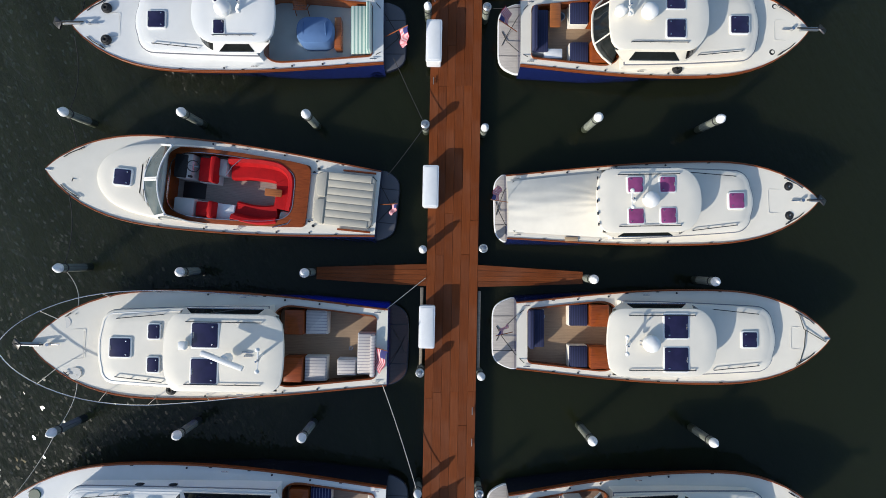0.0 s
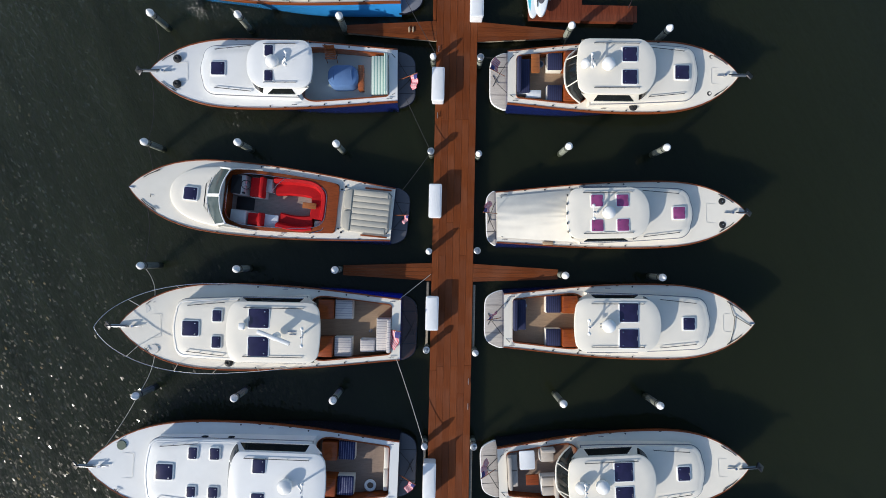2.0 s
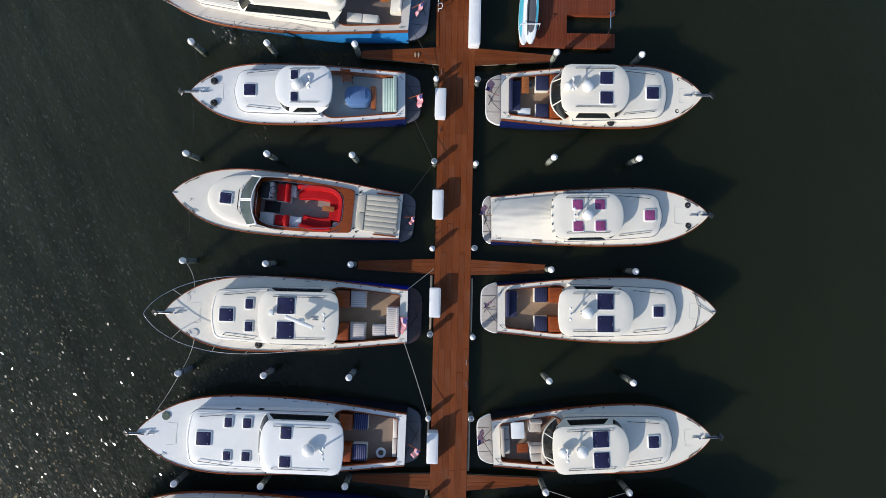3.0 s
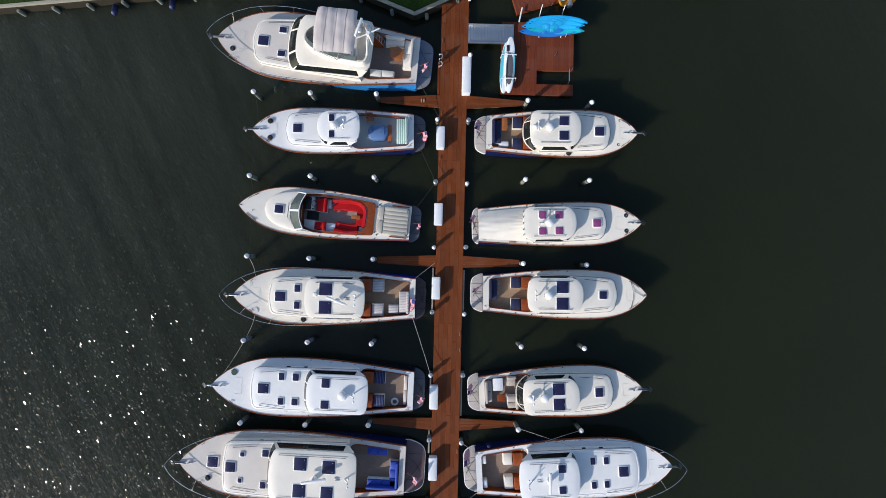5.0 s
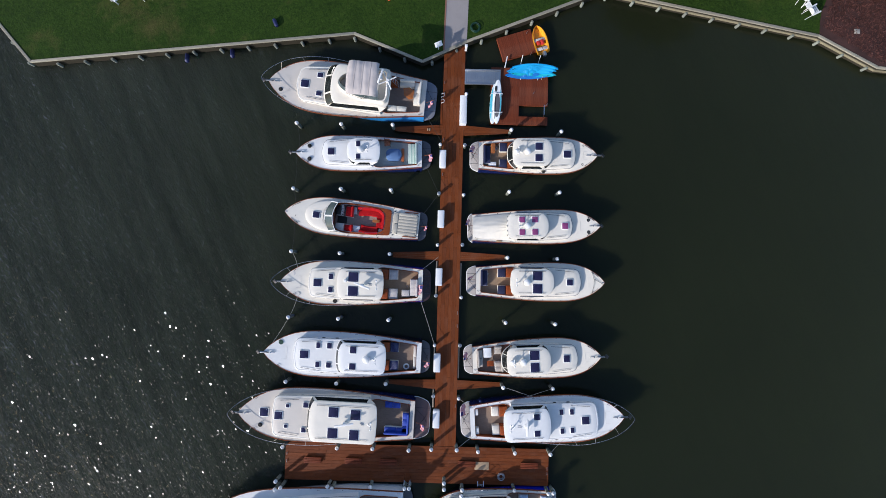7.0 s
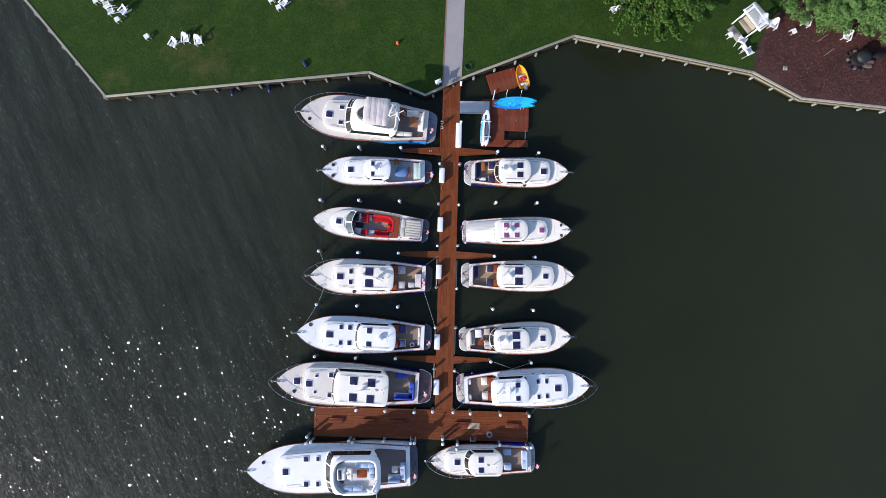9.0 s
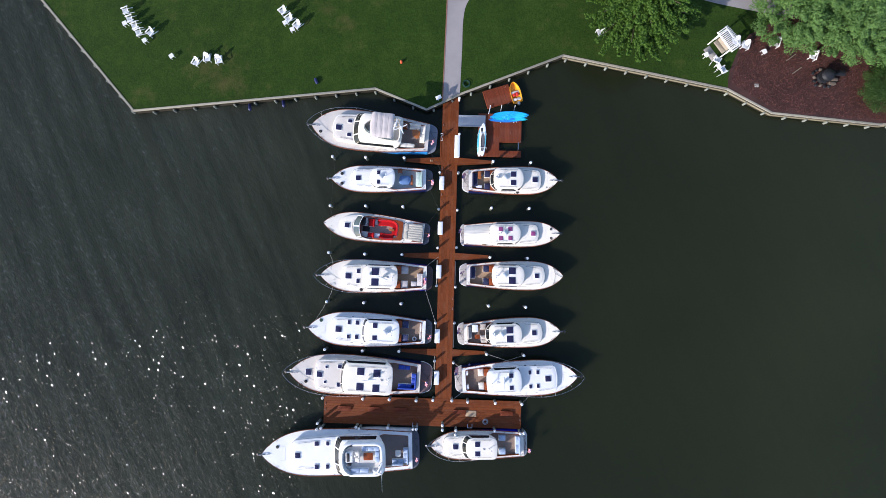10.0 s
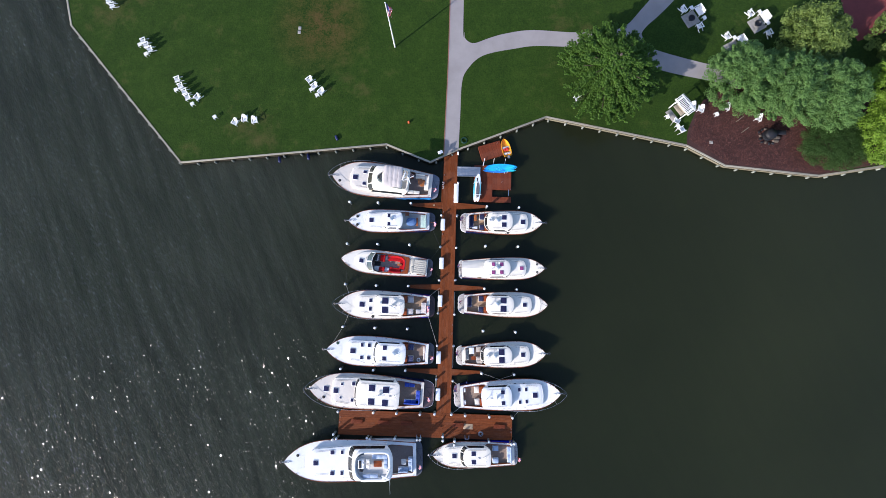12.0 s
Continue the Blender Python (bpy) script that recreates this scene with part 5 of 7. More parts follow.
part("cockpit_rail", tube([(2.85, 0.75, 0.95), (3.0, 1.02, 1.0), (3.5, 1.2, 1.0)], 0.018), M["steel"], b)
for x, y in ((2.3, -0.85), (2.3, 0.85), (2.15, -1.0), (2.15, 1.0)):
    part("deck_speaker", cyl(x, y, 0.86, 0.885, 0.05, n=12), M["dark"], b)
anchor(b, L, zb, 0)
deck_fittings(b, L, bm, ws, zs, zb, 9.6, M["nonskid_cream"])
bow_lines(b, L, bm, ws, zs, zb)
for s in (1, -1):
    part("coiled_line", moved(join(tube([(0, 0, 0), (0.3, 0.02, 0.01), (0.6, -0.02, 0.0), (0.85, 0.03, 0.01)], 0.035)), pose(9.6, s * 1.02, 1.03, 0, 0, -s * 30)), M["rope_dark"], b)
flag(b, -0.05, 0.0, 0.62, -0.25, 0.36, 0.3)

# white yacht with an open pale cockpit
b, m = motor_yacht("yacht", -2.59, 8.22, -178.9, 10.63, 1.52, 1.15, *P_Z, "navy", "gel_white", "nonskid_white", "sole_grey", "varnish",
                   (8.30, 0.95, 1.42), (3.50, 6.0, 1.0, 1.98), [(7.55, 0.0, 0.56, 0.54)], [(5.2, -0.52, 0.34, 0.44), (5.2, 0.52, 0.34, 0.44)],
                   (0.12, 3.75, 0.24), 0.78, "plat_slate", "white motor yacht with a navy hull and green-striped stern seat", domes=((5.0, 0.27),), mast_x=4.65)
seat(b, 0.42, 1.16, -0.86, 0.86, "green_stripe", back="x-", splits=1)
c = part("covered_table", slab(rrect(1.72, 3.05, -0.42, 0.56, 0.40, 5), 0.42, 1.02, 0.16, crown=0.07), M["canvas_blue"], b, "blue canvas cover over a table")
part("cover_fold", join(*[tube([(1.95 + 0.2 * k, -0.36, 0.92), (2.0 + 0.19 * k, -0.1, 1.055), (1.98 + 0.2 * k, 0.2, 1.06), (1.95 + 0.2 * k, 0.48, 0.93)], 0.022) for k in range(5)]), M["canvas_blue"], c)
part("crate", block(1.50, 1.74, -0.48, 0.62, 0.42, 0.78, 0.02), M["varnish"], b, "varnished teak box")
flag(b, -0.05, 0.15, 0.65, -0.45, 0.5)
for yy in (-0.55, 0.55):
    fender_coil(m, 9.45, yy, 1.12)


def deck_chair(m):
    c = thing("folding_chair", m, "small slatted teak folding chair in the cockpit", "chair")
    for k in range(5):
        part("slat", block(-0.2 + 0.085 * k, -0.13 + 0.085 * k, -0.22, 0.22, 0.40, 0.42, 0.006), M["varnish"], c)
    for k in range(4):
        part("back_slat", block(-0.24, -0.21, -0.22, 0.22, 0.48 + 0.09 * k, 0.54 + 0.09 * k, 0.006), M["varnish"], c)
    for s in (1, -1):
        part("leg", tube([(-0.2, s * 0.23, 0.0), (0.2, s * 0.23, 0.42)], 0.016), M["varnish"], c)
        part("leg", tube([(0.2, s * 0.23, 0.0), (-0.23, s * 0.23, 0.85)], 0.016), M["varnish"], c)


deck_chair(m @ pose(2.95, -0.9, 0.42, 0, 0, 90))

# blue-hulled cruiser with ticking cushions
b, m = motor_yacht("yacht", -2.21, -2.90, 179.9, 11.78, 1.83, 1.30, *T_Z, "royal", "gel_cream", "nonskid_cream", "teak", "mahogany",
                   (9.35, 1.10, 1.68), (3.20, 6.75, 1.22, 2.32), [(8.60, 0.0, 0.66, 0.60), (7.52, -0.54, 0.36, 0.46), (7.52, 0.54, 0.36, 0.46)],
                   [(5.55, -0.56, 0.80, 0.76), (5.55, 0.56, 0.80, 0.76)], (0.10, 3.85, 0.26), 0.70, "plat_dark",
                   "cream motor yacht with a royal blue hull and striped cockpit cushions", mast_x=None)
helm_benches(b, 2.10, 3.55, 1.28, "ticking")
seat(b, 0.42, 1.06, -0.45, 0.98, "ticking", back="x-", splits=1)
seat(b, 1.08, 1.75, 0.46, 1.02, "ticking", splits=1)
open_array(b, 4.75, 0.1, 2.85, 1.35, -20)
mast(b, 3.75, 2.32, 0.9, 0.32, -0.2)
part("search_light", join(cyl(6.15, -0.25, 2.32, 2.42, 0.05), block(6.05, 6.28, -0.38, -0.12, 2.42, 2.58, 0.04)), M["gel_white"], b)
part("deck_drain", torus(1.35, 0.15, 0.43, 0.06, 0.015, 14, 6), M["steel"], b)
for x, y in ((10.75, -0.72), (10.35, 0.98)):
    part("deck_prism", cyl(x, y, 1.30, 1.345, 0.20, n=20), M["gel_grey"], b, "round grey deck pad")
bow_rail(b, 11.78, 1.83, 1.30, *T_Z, 0.38)
flag(b, 0.62, 0.0, 0.75, -0.1, 0.80, 0.3)
fender_coil(m, 7.25, 1.52, 1.10)

# large white cruiser with navy cushions
b, m = motor_yacht("yacht", -2.17, -8.96, 178.9, 12.99, 1.90, 1.26, *T_Z, "black", "gel_white", "nonskid_white", "teak_brown", "mahogany",
                   (10.35, 1.22, 1.70), (2.86, 6.62, 1.22, 2.35), [(9.52, -0.02, 0.68, 0.62), (8.39, -0.82, 0.34, 0.46), (7.49, -0.82, 0.38, 0.46), (8.39, 0.75, 0.34, 0.42), (7.49, 0.75, 0.38, 0.42)],
                   [(5.42, -0.68, 0.50, 0.54), (5.42, 0.64, 0.50, 0.50)], (0.05, 3.5, 0.24), 0.75, "plat_slate",
                   "large white motor yacht with a dark hull and navy cockpit cushions", domes=((4.3, 0.30),), mast_x=3.85, rake=0.34, brow=0.02)
helm_benches(b, 1.90, 3.30, 1.20, "navy_white")
seat(b, 0.41, 0.66, -0.95, 0.95, "cream_vinyl", splits=2, h=0.34)
flag(b, -0.05, 0.25, 0.75, -0.35, 0.5, 0.6)
solid("life_ring", torus(1.23, 0.86, 0.50, 0.20, 0.065), M["board_white"], m, "white life ring lying on the cockpit sole", "life ring")
part("deck_coil_plate", cyl(11.6, -0.85, 1.30, 1.36, 0.19, n=20), M["hose"], b, "round green deck plate")

# the longest cruiser, with royal blue seats
b, m = motor_yacht("yacht", -2.60, -14.1, 178.3, 14.45, 2.22, 1.58, *T_Z, "navy", "gel_cream", "nonskid_beige", "teak_brown", "mahogany",
                   (11.5, 1.50, 1.75), (3.0, 8.32, 1.62, 2.50), [(12.35, -0.1, 0.66, 0.64), (10.99, -0.05, 0.62, 0.60), (8.82, -1.02, 0.40, 0.42), (8.88, 0.98, 0.36, 0.40), (10.28, -0.88, 0.26, 0.26), (10.35, 0.76, 0.24, 0.26)],
                   [(6.37, -0.80, 0.78, 0.78), (4.61, -0.68, 0.78, 0.78), (6.36, 0.84, 0.78, 0.78), (4.65, 0.90, 0.74, 0.78)], (0.1, 3.4, 0.34), 1.30, "plat_wine",
                   "long grey-decked motor yacht with royal blue cockpit seats", mast_x=3.6, rake=0.36, brow=0.02)
open_array(b, 5.4, 0.0, 2.95, 1.5, 12)
seat(b, 1.2, 2.5, -1.45, -0.85, "royal_pad", back="", splits=2, axis="x")
seat(b, 0.45, 1.0, -0.5, 1.12, "royal_pad", back="x-", splits=3)
seat(b, 0.47, 2.45, 0.72, 1.22, "royal_pad", back="y+", splits=2, axis="x")
bow_rail(b, 14.45, 2.22, 1.58, *T_Z, 0.30)
flag(b, -0.05, 0.2, 0.75, -0.4, 0.5)
fender_coil(m, 12.6, 0.95, 1.28)

# cream picnic yacht with navy cushions and a mahogany table
b, m = motor_yacht("yacht", 2.25, 8.26, 0.7, 9.97, 1.58, 1.16, *P_Z, "navy", "gel_cream", "nonskid_cream", "teak", "mahogany",
                   (8.05, 1.06, 1.42), (2.80, 5.85, 1.16, 2.05), [(7.35, 0.0, 0.60, 0.58)], [(4.86, 0.47, 0.60, 0.58), (4.86, -0.47, 0.60, 0.58)],
                   (0.12, 3.25, 0.26), 0.74, "teak_plat", "cream motor yacht with a navy hull and navy-striped cockpit cushions", domes=((3.92, 0.28), (2.98, 0.20)), mast_x=3.45)
seat(b, 0.42, 1.0, -0.70, 0.80, "navy_stripe", back="x-", splits=1)
helm_benches(b, 1.75, 3.10, 1.12, "navy_stripe")
table(b, 1.02, 1.40, 0.15, 1.0, "orange_wood", h=0.5, corner=0.05)
part("cool_box", block(0.85, 1.50, -0.90, -0.55, 0.42, 0.78, 0.03), M["boxwhite"], b, "white cool box")
aft_screen(b, 2.80, 1.16, 1.02, 2.05, M["gel_cream"])
flag(b, -0.1, 0.1, 0.65, -0.35, 0.62, 0.35)
solid("bucket", join(lathe([(0.11, 0.42), (0.15, 0.74), (0.135, 0.74), (0.10, 0.46)], 1.45, 0.62, 14)), M["alu"], m, "steel bucket on the cockpit table side", "bucket")
for q in ((8.85, 0.85, 0.98), (8.75, -0.75, 0.98), (5.48, -1.32, 0.92)):
    fender_coil(m, *q)

# yacht under a cream cockpit cover
b, m = motor_yacht("yacht", 1.86, 2.06, 2.1, 10.72, 1.45, 1.10, *P_Z, "navy", "gel_cream", "nonskid_cream", "teak", "gel_cream",
                   (8.28, 0.96, 1.42), (2.85, 6.05, 1.05, 2.02), [(7.67, 0.0, 0.50, 0.50)],
                   [(4.0, 0.51, 0.48, 0.48), (5.05, 0.50, 0.48, 0.48), (4.0, -0.51, 0.48, 0.48), (5.05, -0.51, 0.48, 0.48)],
                   (0.2, 3.1, 0.28), 0.40, "teak_plat", "off-white motor yacht with magenta hatches and a covered cockpit", tint="hatch_pink", domes=((4.42, 0.27),), mast_x=4.0, bower=0.15)
rng = np.random.default_rng(7)
vs, fs = [], []
NX, NY = 40, 44
for i in range(NX + 1):
    for j in range(NY + 1):
        u, v = i / NX, j / NY
        xx = 0.02 + 3.52 * u
        w = half_beam(xx / 10.72, 1.45, 1.10) - 0.22
        yy = (v * 2 - 1) * w
        ridge = (1 - abs(v * 2 - 1) ** 1.6) * (0.18 + 0.30 * u)
        ray = math.atan2(v - 0.5, 1.15 - u)
        fold = 0.016 * abs(math.sin(13 * ray)) ** 0.7 * u + 0.007 * math.sin(21 * (v - 0.35 * u)) + 0.005 * math.sin(34 * v + 6 * u) * (1 - u)
        vs.append((xx, yy, sheer(xx / 10.72, *P_Z) + 0.10 + ridge + fold * 1.6 * (1 - abs(v * 2 - 1))))
for i in range(NX):
    for j in range(NY):
        k = i * (NY + 1) + j
        fs.append((k, k + 1, k + NY + 2, k + NY + 1))
part("cockpit_cover", (vs, fs), M["canvas_cream"], b, "wrinkled cream canvas cockpit cover")
for y in (-0.75, -0.4, 0.0, 0.4, 0.75):
    part("cover_snap", block(2.74 + 0.05 * y * y, 2.78 + 0.05 * y * y, y - 0.05, y + 0.05, 2.03, 2.07, 0.01), M["dark"], b)
part("step_pad", block(2.0, 2.45, -1.25, -1.10, 0.86, 0.90, 0.01), M["mat"], b)
flag(b, 0.05, 0.15, 0.9, -0.2, 0.5, 0.4)
for yy in (-0.5, 0.5):
    fender_coil(m, 9.75, yy, 1.04)

# cream yacht with mahogany lockers
b, m = motor_yacht("yacht", 2.27, -2.44, 0.8, 10.70, 1.62, 1.15, *P_Z, "navy", "gel_cream", "nonskid_cream", "teak", "mahogany",
                   (8.64, 1.00, 1.42), (2.82, 6.15, 1.10, 2.05), [(7.72, 0.0, 0.48, 0.50)], [(4.93, 0.53, 0.76, 0.76), (4.93, -0.53, 0.76, 0.76)],
                   (0.12, 3.35, 0.24), 0.80, "teak_plat", "cream motor yacht with navy cushions and mahogany cockpit lockers", domes=((4.05, 0.28),), mast_x=3.45, bower=0)
seat(b, 0.42, 0.98, -0.40, 0.92, "navy_stripe", back="x-", splits=1)
helm_benches(b, 1.84, 3.18, 1.14, "navy_stripe")
part("cup_plate", cyl(1.0, 0.62, 0.42, 0.432, 0.09, n=16), M["alu"], b)
flag(b, -0.1, 0.1, 0.65, -0.2, 0.42, 0.8)

# dark-hulled yacht with taupe seats
b, m = motor_yacht("yacht", 2.15, -9.08, 3.6, 10.66, 1.66, 1.12, *P_Z, "black", "gel_cream", "nonskid_cream", "teak_brown", "mahogany",
                   (8.61, 1.02, 1.42), (2.80, 6.15, 1.12, 2.05), [(7.70, 0.0, 0.50, 0.56)], [(4.95, 0.48, 0.74, 0.74), (4.95, -0.48, 0.72, 0.72)],
                   (0.12, 3.4, 0.24), 0.73, "teak_plat", "cream motor yacht with a dark hull and taupe cockpit seats", domes=((4.02, 0.28), (3.15, 0.24)), mast_x=3.55)
seat(b, 0.42, 0.86, -0.55, 0.85, "beige_vinyl", back="x-", splits=2)
seat(b, 1.85, 2.45, 0.45, 1.10, "beige_vinyl", back="y+", splits=1)
seat(b, 1.85, 2.5, -1.0, -0.2, "beige_vinyl", back="x+", splits=2)
table(b, 0.92, 1.58, 0.22, 1.02, "boxwhite", h=0.55, corner=0.06)
table(b, 1.2, 1.75, -0.55, -0.10, "mahogany", h=0.35, corner=0.03)
aft_screen(b, 2.80, 1.12, 1.02, 2.05, M["gel_cream"])
flag(b, -0.1, 0.15, 0.65, -0.25, 0.55, 0.2)

# longer white yacht with cream seats
b, m = motor_yacht("yacht", 2.07, -14.16, 4.2, 12.63, 1.95, 1.36, *T_Z, "navy", "gel_white", "nonskid_white", "teak_brown", "mahogany",
                   (10.35, 1.28, 1.70), (2.70, 6.25, 1.28, 2.35), [(9.33, 0.0, 0.60, 0.62), (7.40, 0.76, 0.30, 0.44), (8.25, 0.74, 0.30, 0.44), (7.40, -0.76, 0.30, 0.42), (8.22, -0.74, 0.30, 0.42)],
                   [(5.27, 0.66, 0.46, 0.48), (5.25, -0.64, 0.44, 0.46)], (0.1, 3.2, 0.28), 0.80, "teak_plat",
                   "long white motor yacht with cream cockpit seats", mast_x=3.4)
open_array(b, 4.4, 0.0, 2.80, 1.3, 85)
helm_benches(b, 1.80, 3.10, 1.22, "cream_vinyl")
for yy in (0.78, -0.78):
    part("transom_box", block(0.42, 0.70, yy - 0.26, yy + 0.26, 0.42, 0.90, 0.05), M["gel_white"], b)
bow_rail(b, 12.63, 1.95, 1.36, *T_Z, 0.42)
flag(b, -0.1, 0.7, 0.75, -0.3, 0.75, 0.1)
solid("fender", lathe([(0.02, 0.35), (0.10, 0.40), (0.13, 0.5), (0.13, 1.0), (0.10, 1.1), (0.02, 1.15)], 0.9, 1.75, 12), M["navy"], m, "navy cylindrical boat fender hung at the stern", "fender")


# flybridge cruisers
def fly_cruiser(x, y, ang, L, bm, ws, hull, body, deck, trunk, hatches, house_x, hw, hz, cockpit, label, plat_mat, rail=True):
    m = pose(x, y, 0, 0, 0, ang)
    b = thing("flybridge_yacht", m, label, "motor yacht", "moored motor yachts")
    cockpit = (0.40, house_x[0] + 0.68, cockpit[2])
    hull_parts(b, L, bm, ws, *T_Z, M[hull], M[deck], cockpit)
    cockpit_parts(b, L, bm, ws, *T_Z, cockpit, M["teak_dark"], M["gel_cream"], 0.5)
    platform(b, L, ws, 0.95 if L < 15 else 0.8, plat_mat)
    tx, tw, tz = trunk
    cab = trunk_line(house_x[0] + 0.70, tx + 0.1, hw * 1.12, tw * 0.95, 0.7, 0.16)
    trunk_cabin(b, cab, 0.95, tz, M[body], M[deck])
    for hx, hy, sx, sy in hatches:
        hatch(b, hx, hy, tz + 0.05, sx, sy)
    for s in (1, -1):
        rail_line(b, [(tx - 0.9 - 0.35 * k, s * (tw * 0.76 + 0.03 * k), tz + 0.02) for k in range(7)], 0.07)
    house(b, *house_x, hw, tz - 0.02, hz, M[body], 0.80, arc=0.55, wl=hw * 1.09, brow=0.0)
    anchor(b, L, T_Z[1])
    deck_fittings(b, L, bm, ws, *T_Z, tx, M[deck])
    if rail:
        bow_rail(b, L, bm, ws, *T_Z, 0.36, reach=0.42)
    return b, m


b, m = fly_cruiser(-2.40, 12.97, 175.6, 13.25, 2.28, 1.55, "skyblue", "gel_cream", "nonskid_beige", (10.75, 1.55, 1.62),
                [(10.1, 0.05, 0.66, 0.60), (8.9, -0.78, 0.46, 0.36), (8.85, 0.78, 0.46, 0.36)], (2.95, 7.75), 1.62, 2.35, (0.1, 3.0, 0.34),
                "cream flybridge yacht with a light blue hull and beige bimini", "plat_grey")
fl = egg(2.95, 7.2, 1.42, 1.30, 3.0, 8.0)
part("bridge_coaming", loft([[(x, y, 2.30) for x, y in fl], [(x, y, 2.85) for x, y in inset(fl, 0.10)], [(x, y, 2.85) for x, y in inset(fl, 0.20)], [(x, y, 2.36) for x, y in inset(fl, 0.24)]]), M["gel_cream"], b)
part("bridge_screen", loft([[(x, y, 2.84) for x, y in inset(fl, 0.13)][6:-6], [(x, y, 3.15) for x, y in inset(fl, 0.30)][6:-6]], False, False, False), M["shield"], b)
part("bridge_seat", block(3.75, 5.55, -1.0, 1.0, 2.36, 2.75, 0.06), M["cream_vinyl"], b)
part("bridge_console", block(5.8, 6.4, -0.7, 0.7, 2.36, 3.0, 0.08), M["gel_cream"], b)
vs, fs = [], []
for i in range(25):
    for j in range(13):
        u, v = i / 24, j / 12
        xx, yy = 3.66 + 2.40 * u, 0.04 + (v * 2 - 1) * 1.34
        vs.append((xx + 0.15 * (1 - abs(v * 2 - 1)) * (u - 0.5), yy, 4.05 + 0.16 * (1 - (v * 2 - 1) ** 4) + 0.03 * abs(math.sin(math.pi * u * 4)) ** 0.6 + 0.012 * math.sin(31 * u + 4 * v) - 0.14 * (abs(2 * u - 1) ** 8) + 0.012 * math.sin(23 * v + 9 * u)))
fs = [(i * 13 + j, i * 13 + j + 1, (i + 1) * 13 + j + 1, (i + 1) * 13 + j) for i in range(24) for j in range(12)]
bim = part("bimini", join((vs, fs), ([(x, y, z - 0.03) for x, y, z in vs], [f[::-1] for f in fs])), M["canvas_beige"], b, "beige canvas bimini top")
for xx in (3.74, 4.5, 5.25, 5.98):
    part("bow_tube", tube([(4.9, -1.28, 2.8), (xx, -1.29, 4.02), (xx, 0.04, 4.16), (xx, 1.37, 4.02), (4.9, 1.28, 2.8)], 0.014), M["steel"], bim)
for xx in (4.27, 4.87, 5.47):
    part("canvas_seam", tube([(xx, -1.29 + 0.266 * k, 4.075 + 0.165 * (1 - (0.2 * k - 1) ** 4)) for k in range(11)], 0.012), M["canvas_beige"], bim)
mst = part("radar_arch", tube([(3.1, -0.9, 2.4), (2.9, -0.5, 4.0), (2.9, 0.5, 4.0), (3.1, 0.9, 2.4)], 0.06), M["gel_white"], b)
for k in range(4):
    a = 0.5 + k * math.pi / 2
    part("antenna_arm", tube([(2.85, 0.1, 4.15), (2.85 + 0.75 * math.cos(a), 0.1 + 0.75 * math.sin(a), 4.2)], 0.045), M["gel_white"], mst)
part("pedestal", cyl(2.85, 0.1, 3.95, 4.25, 0.12), M["gel_white"], mst)
open_array(b, 3.4, -0.1, 4.35, 1.15, 75)
part("bridge_ladder", join(tube([(2.9, -1.05, 2.4), (2.2, -1.05, 0.55)], 0.02), tube([(2.9, -0.7, 2.4), (2.2, -0.7, 0.55)], 0.02), *[tube([(2.28 + 0.11 * k, -1.05, 0.75 + 0.3 * k), (2.28 + 0.11 * k, -0.7, 0.75 + 0.3 * k)], 0.02) for k in range(5)]), M["steel"], b)
seat(b, 0.44, 1.02, -1.30, 0.60, "cream_vinyl", 0.5, 0.42, "x-", "gel_cream", 2)
seat(b, 1.03, 2.30, -1.34, -0.84, "cream_vinyl", 0.5, 0.42, "y-", "gel_cream", 1)
seat(b, 1.55, 3.15, 0.86, 1.36, "cream_vinyl", 0.5, 0.42, "", "gel_cream", 2, "x")
part("table", slab([(1.0, -0.50), (1.08, 0.22), (1.40, 0.30), (1.85, -0.05), (1.95, -0.62), (1.45, -0.74)], 1.08, 1.12, 0.012), M["orange_wood"], b, "honey-coloured varnished table")
part("wet_bar", block(2.5, 3.1, -1.3, -0.80, 0.5, 1.2, 0.05), M["mahogany"], b)
flag(b, -0.05, 0.35, 0.85, -0.2, 0.5, 0.4)
fender_coil(m, 12.2, 0.62, 1.3)

b, m = fly_cruiser(-3.26, -21.98, -177.4, 16.50, 2.55, 2.00, "hullwhite", "gel_white", "nonskid_white", (13.2, 1.72, 1.75),
                   [(12.40, 0.0, 0.58, 0.60), (10.32, -1.24, 0.48, 0.48), (10.34, 1.24, 0.46, 0.48), (9.12, -1.24, 0.32, 0.44), (9.16, 1.24, 0.32, 0.46)],
                   (2.95, 7.7), 1.86, 2.72, (0.1, 3.2, 0.42), "large white flybridge yacht with an open upper helm", "plat_slate", rail=False)
fl = [(2.70, 0.0), (2.72, 0.85), (2.82, 1.38), (3.08, 1.72), (3.55, 1.88)] + house_line(3.9, 7.62, 1.90, 1.45)
fl = fl + [(x, -y) for x, y in fl[-2:0:-1]]
part("bridge_coaming", loft([[(x, y, z) for x, y in inset(fl, d)] for d, z in ((0.0, 2.66), (0.03, 2.92), (0.14, 3.12), (0.28, 3.20), (0.40, 3.20), (0.47, 3.15), (0.52, 2.80))]), M["gel_white"], b)
part("bridge_sole", slab(inset(fl, 0.51), 2.79, 2.82, 0.005), M["gel_grey"], b)
bow_line_pts = [(x, y) for x, y in inset(fl, 0.34) if x > 6.0]
part("bridge_screen", loft([[(x, y, 3.19) for x, y in bow_line_pts], [(x - 0.10, y * 0.95, 3.40) for x, y in bow_line_pts]], False, False, False), M["shield"], b)
c = part("bridge_console", block(6.10, 6.85, -0.85, 0.25, 2.8, 3.30, 0.10), M["gel_white"], b)
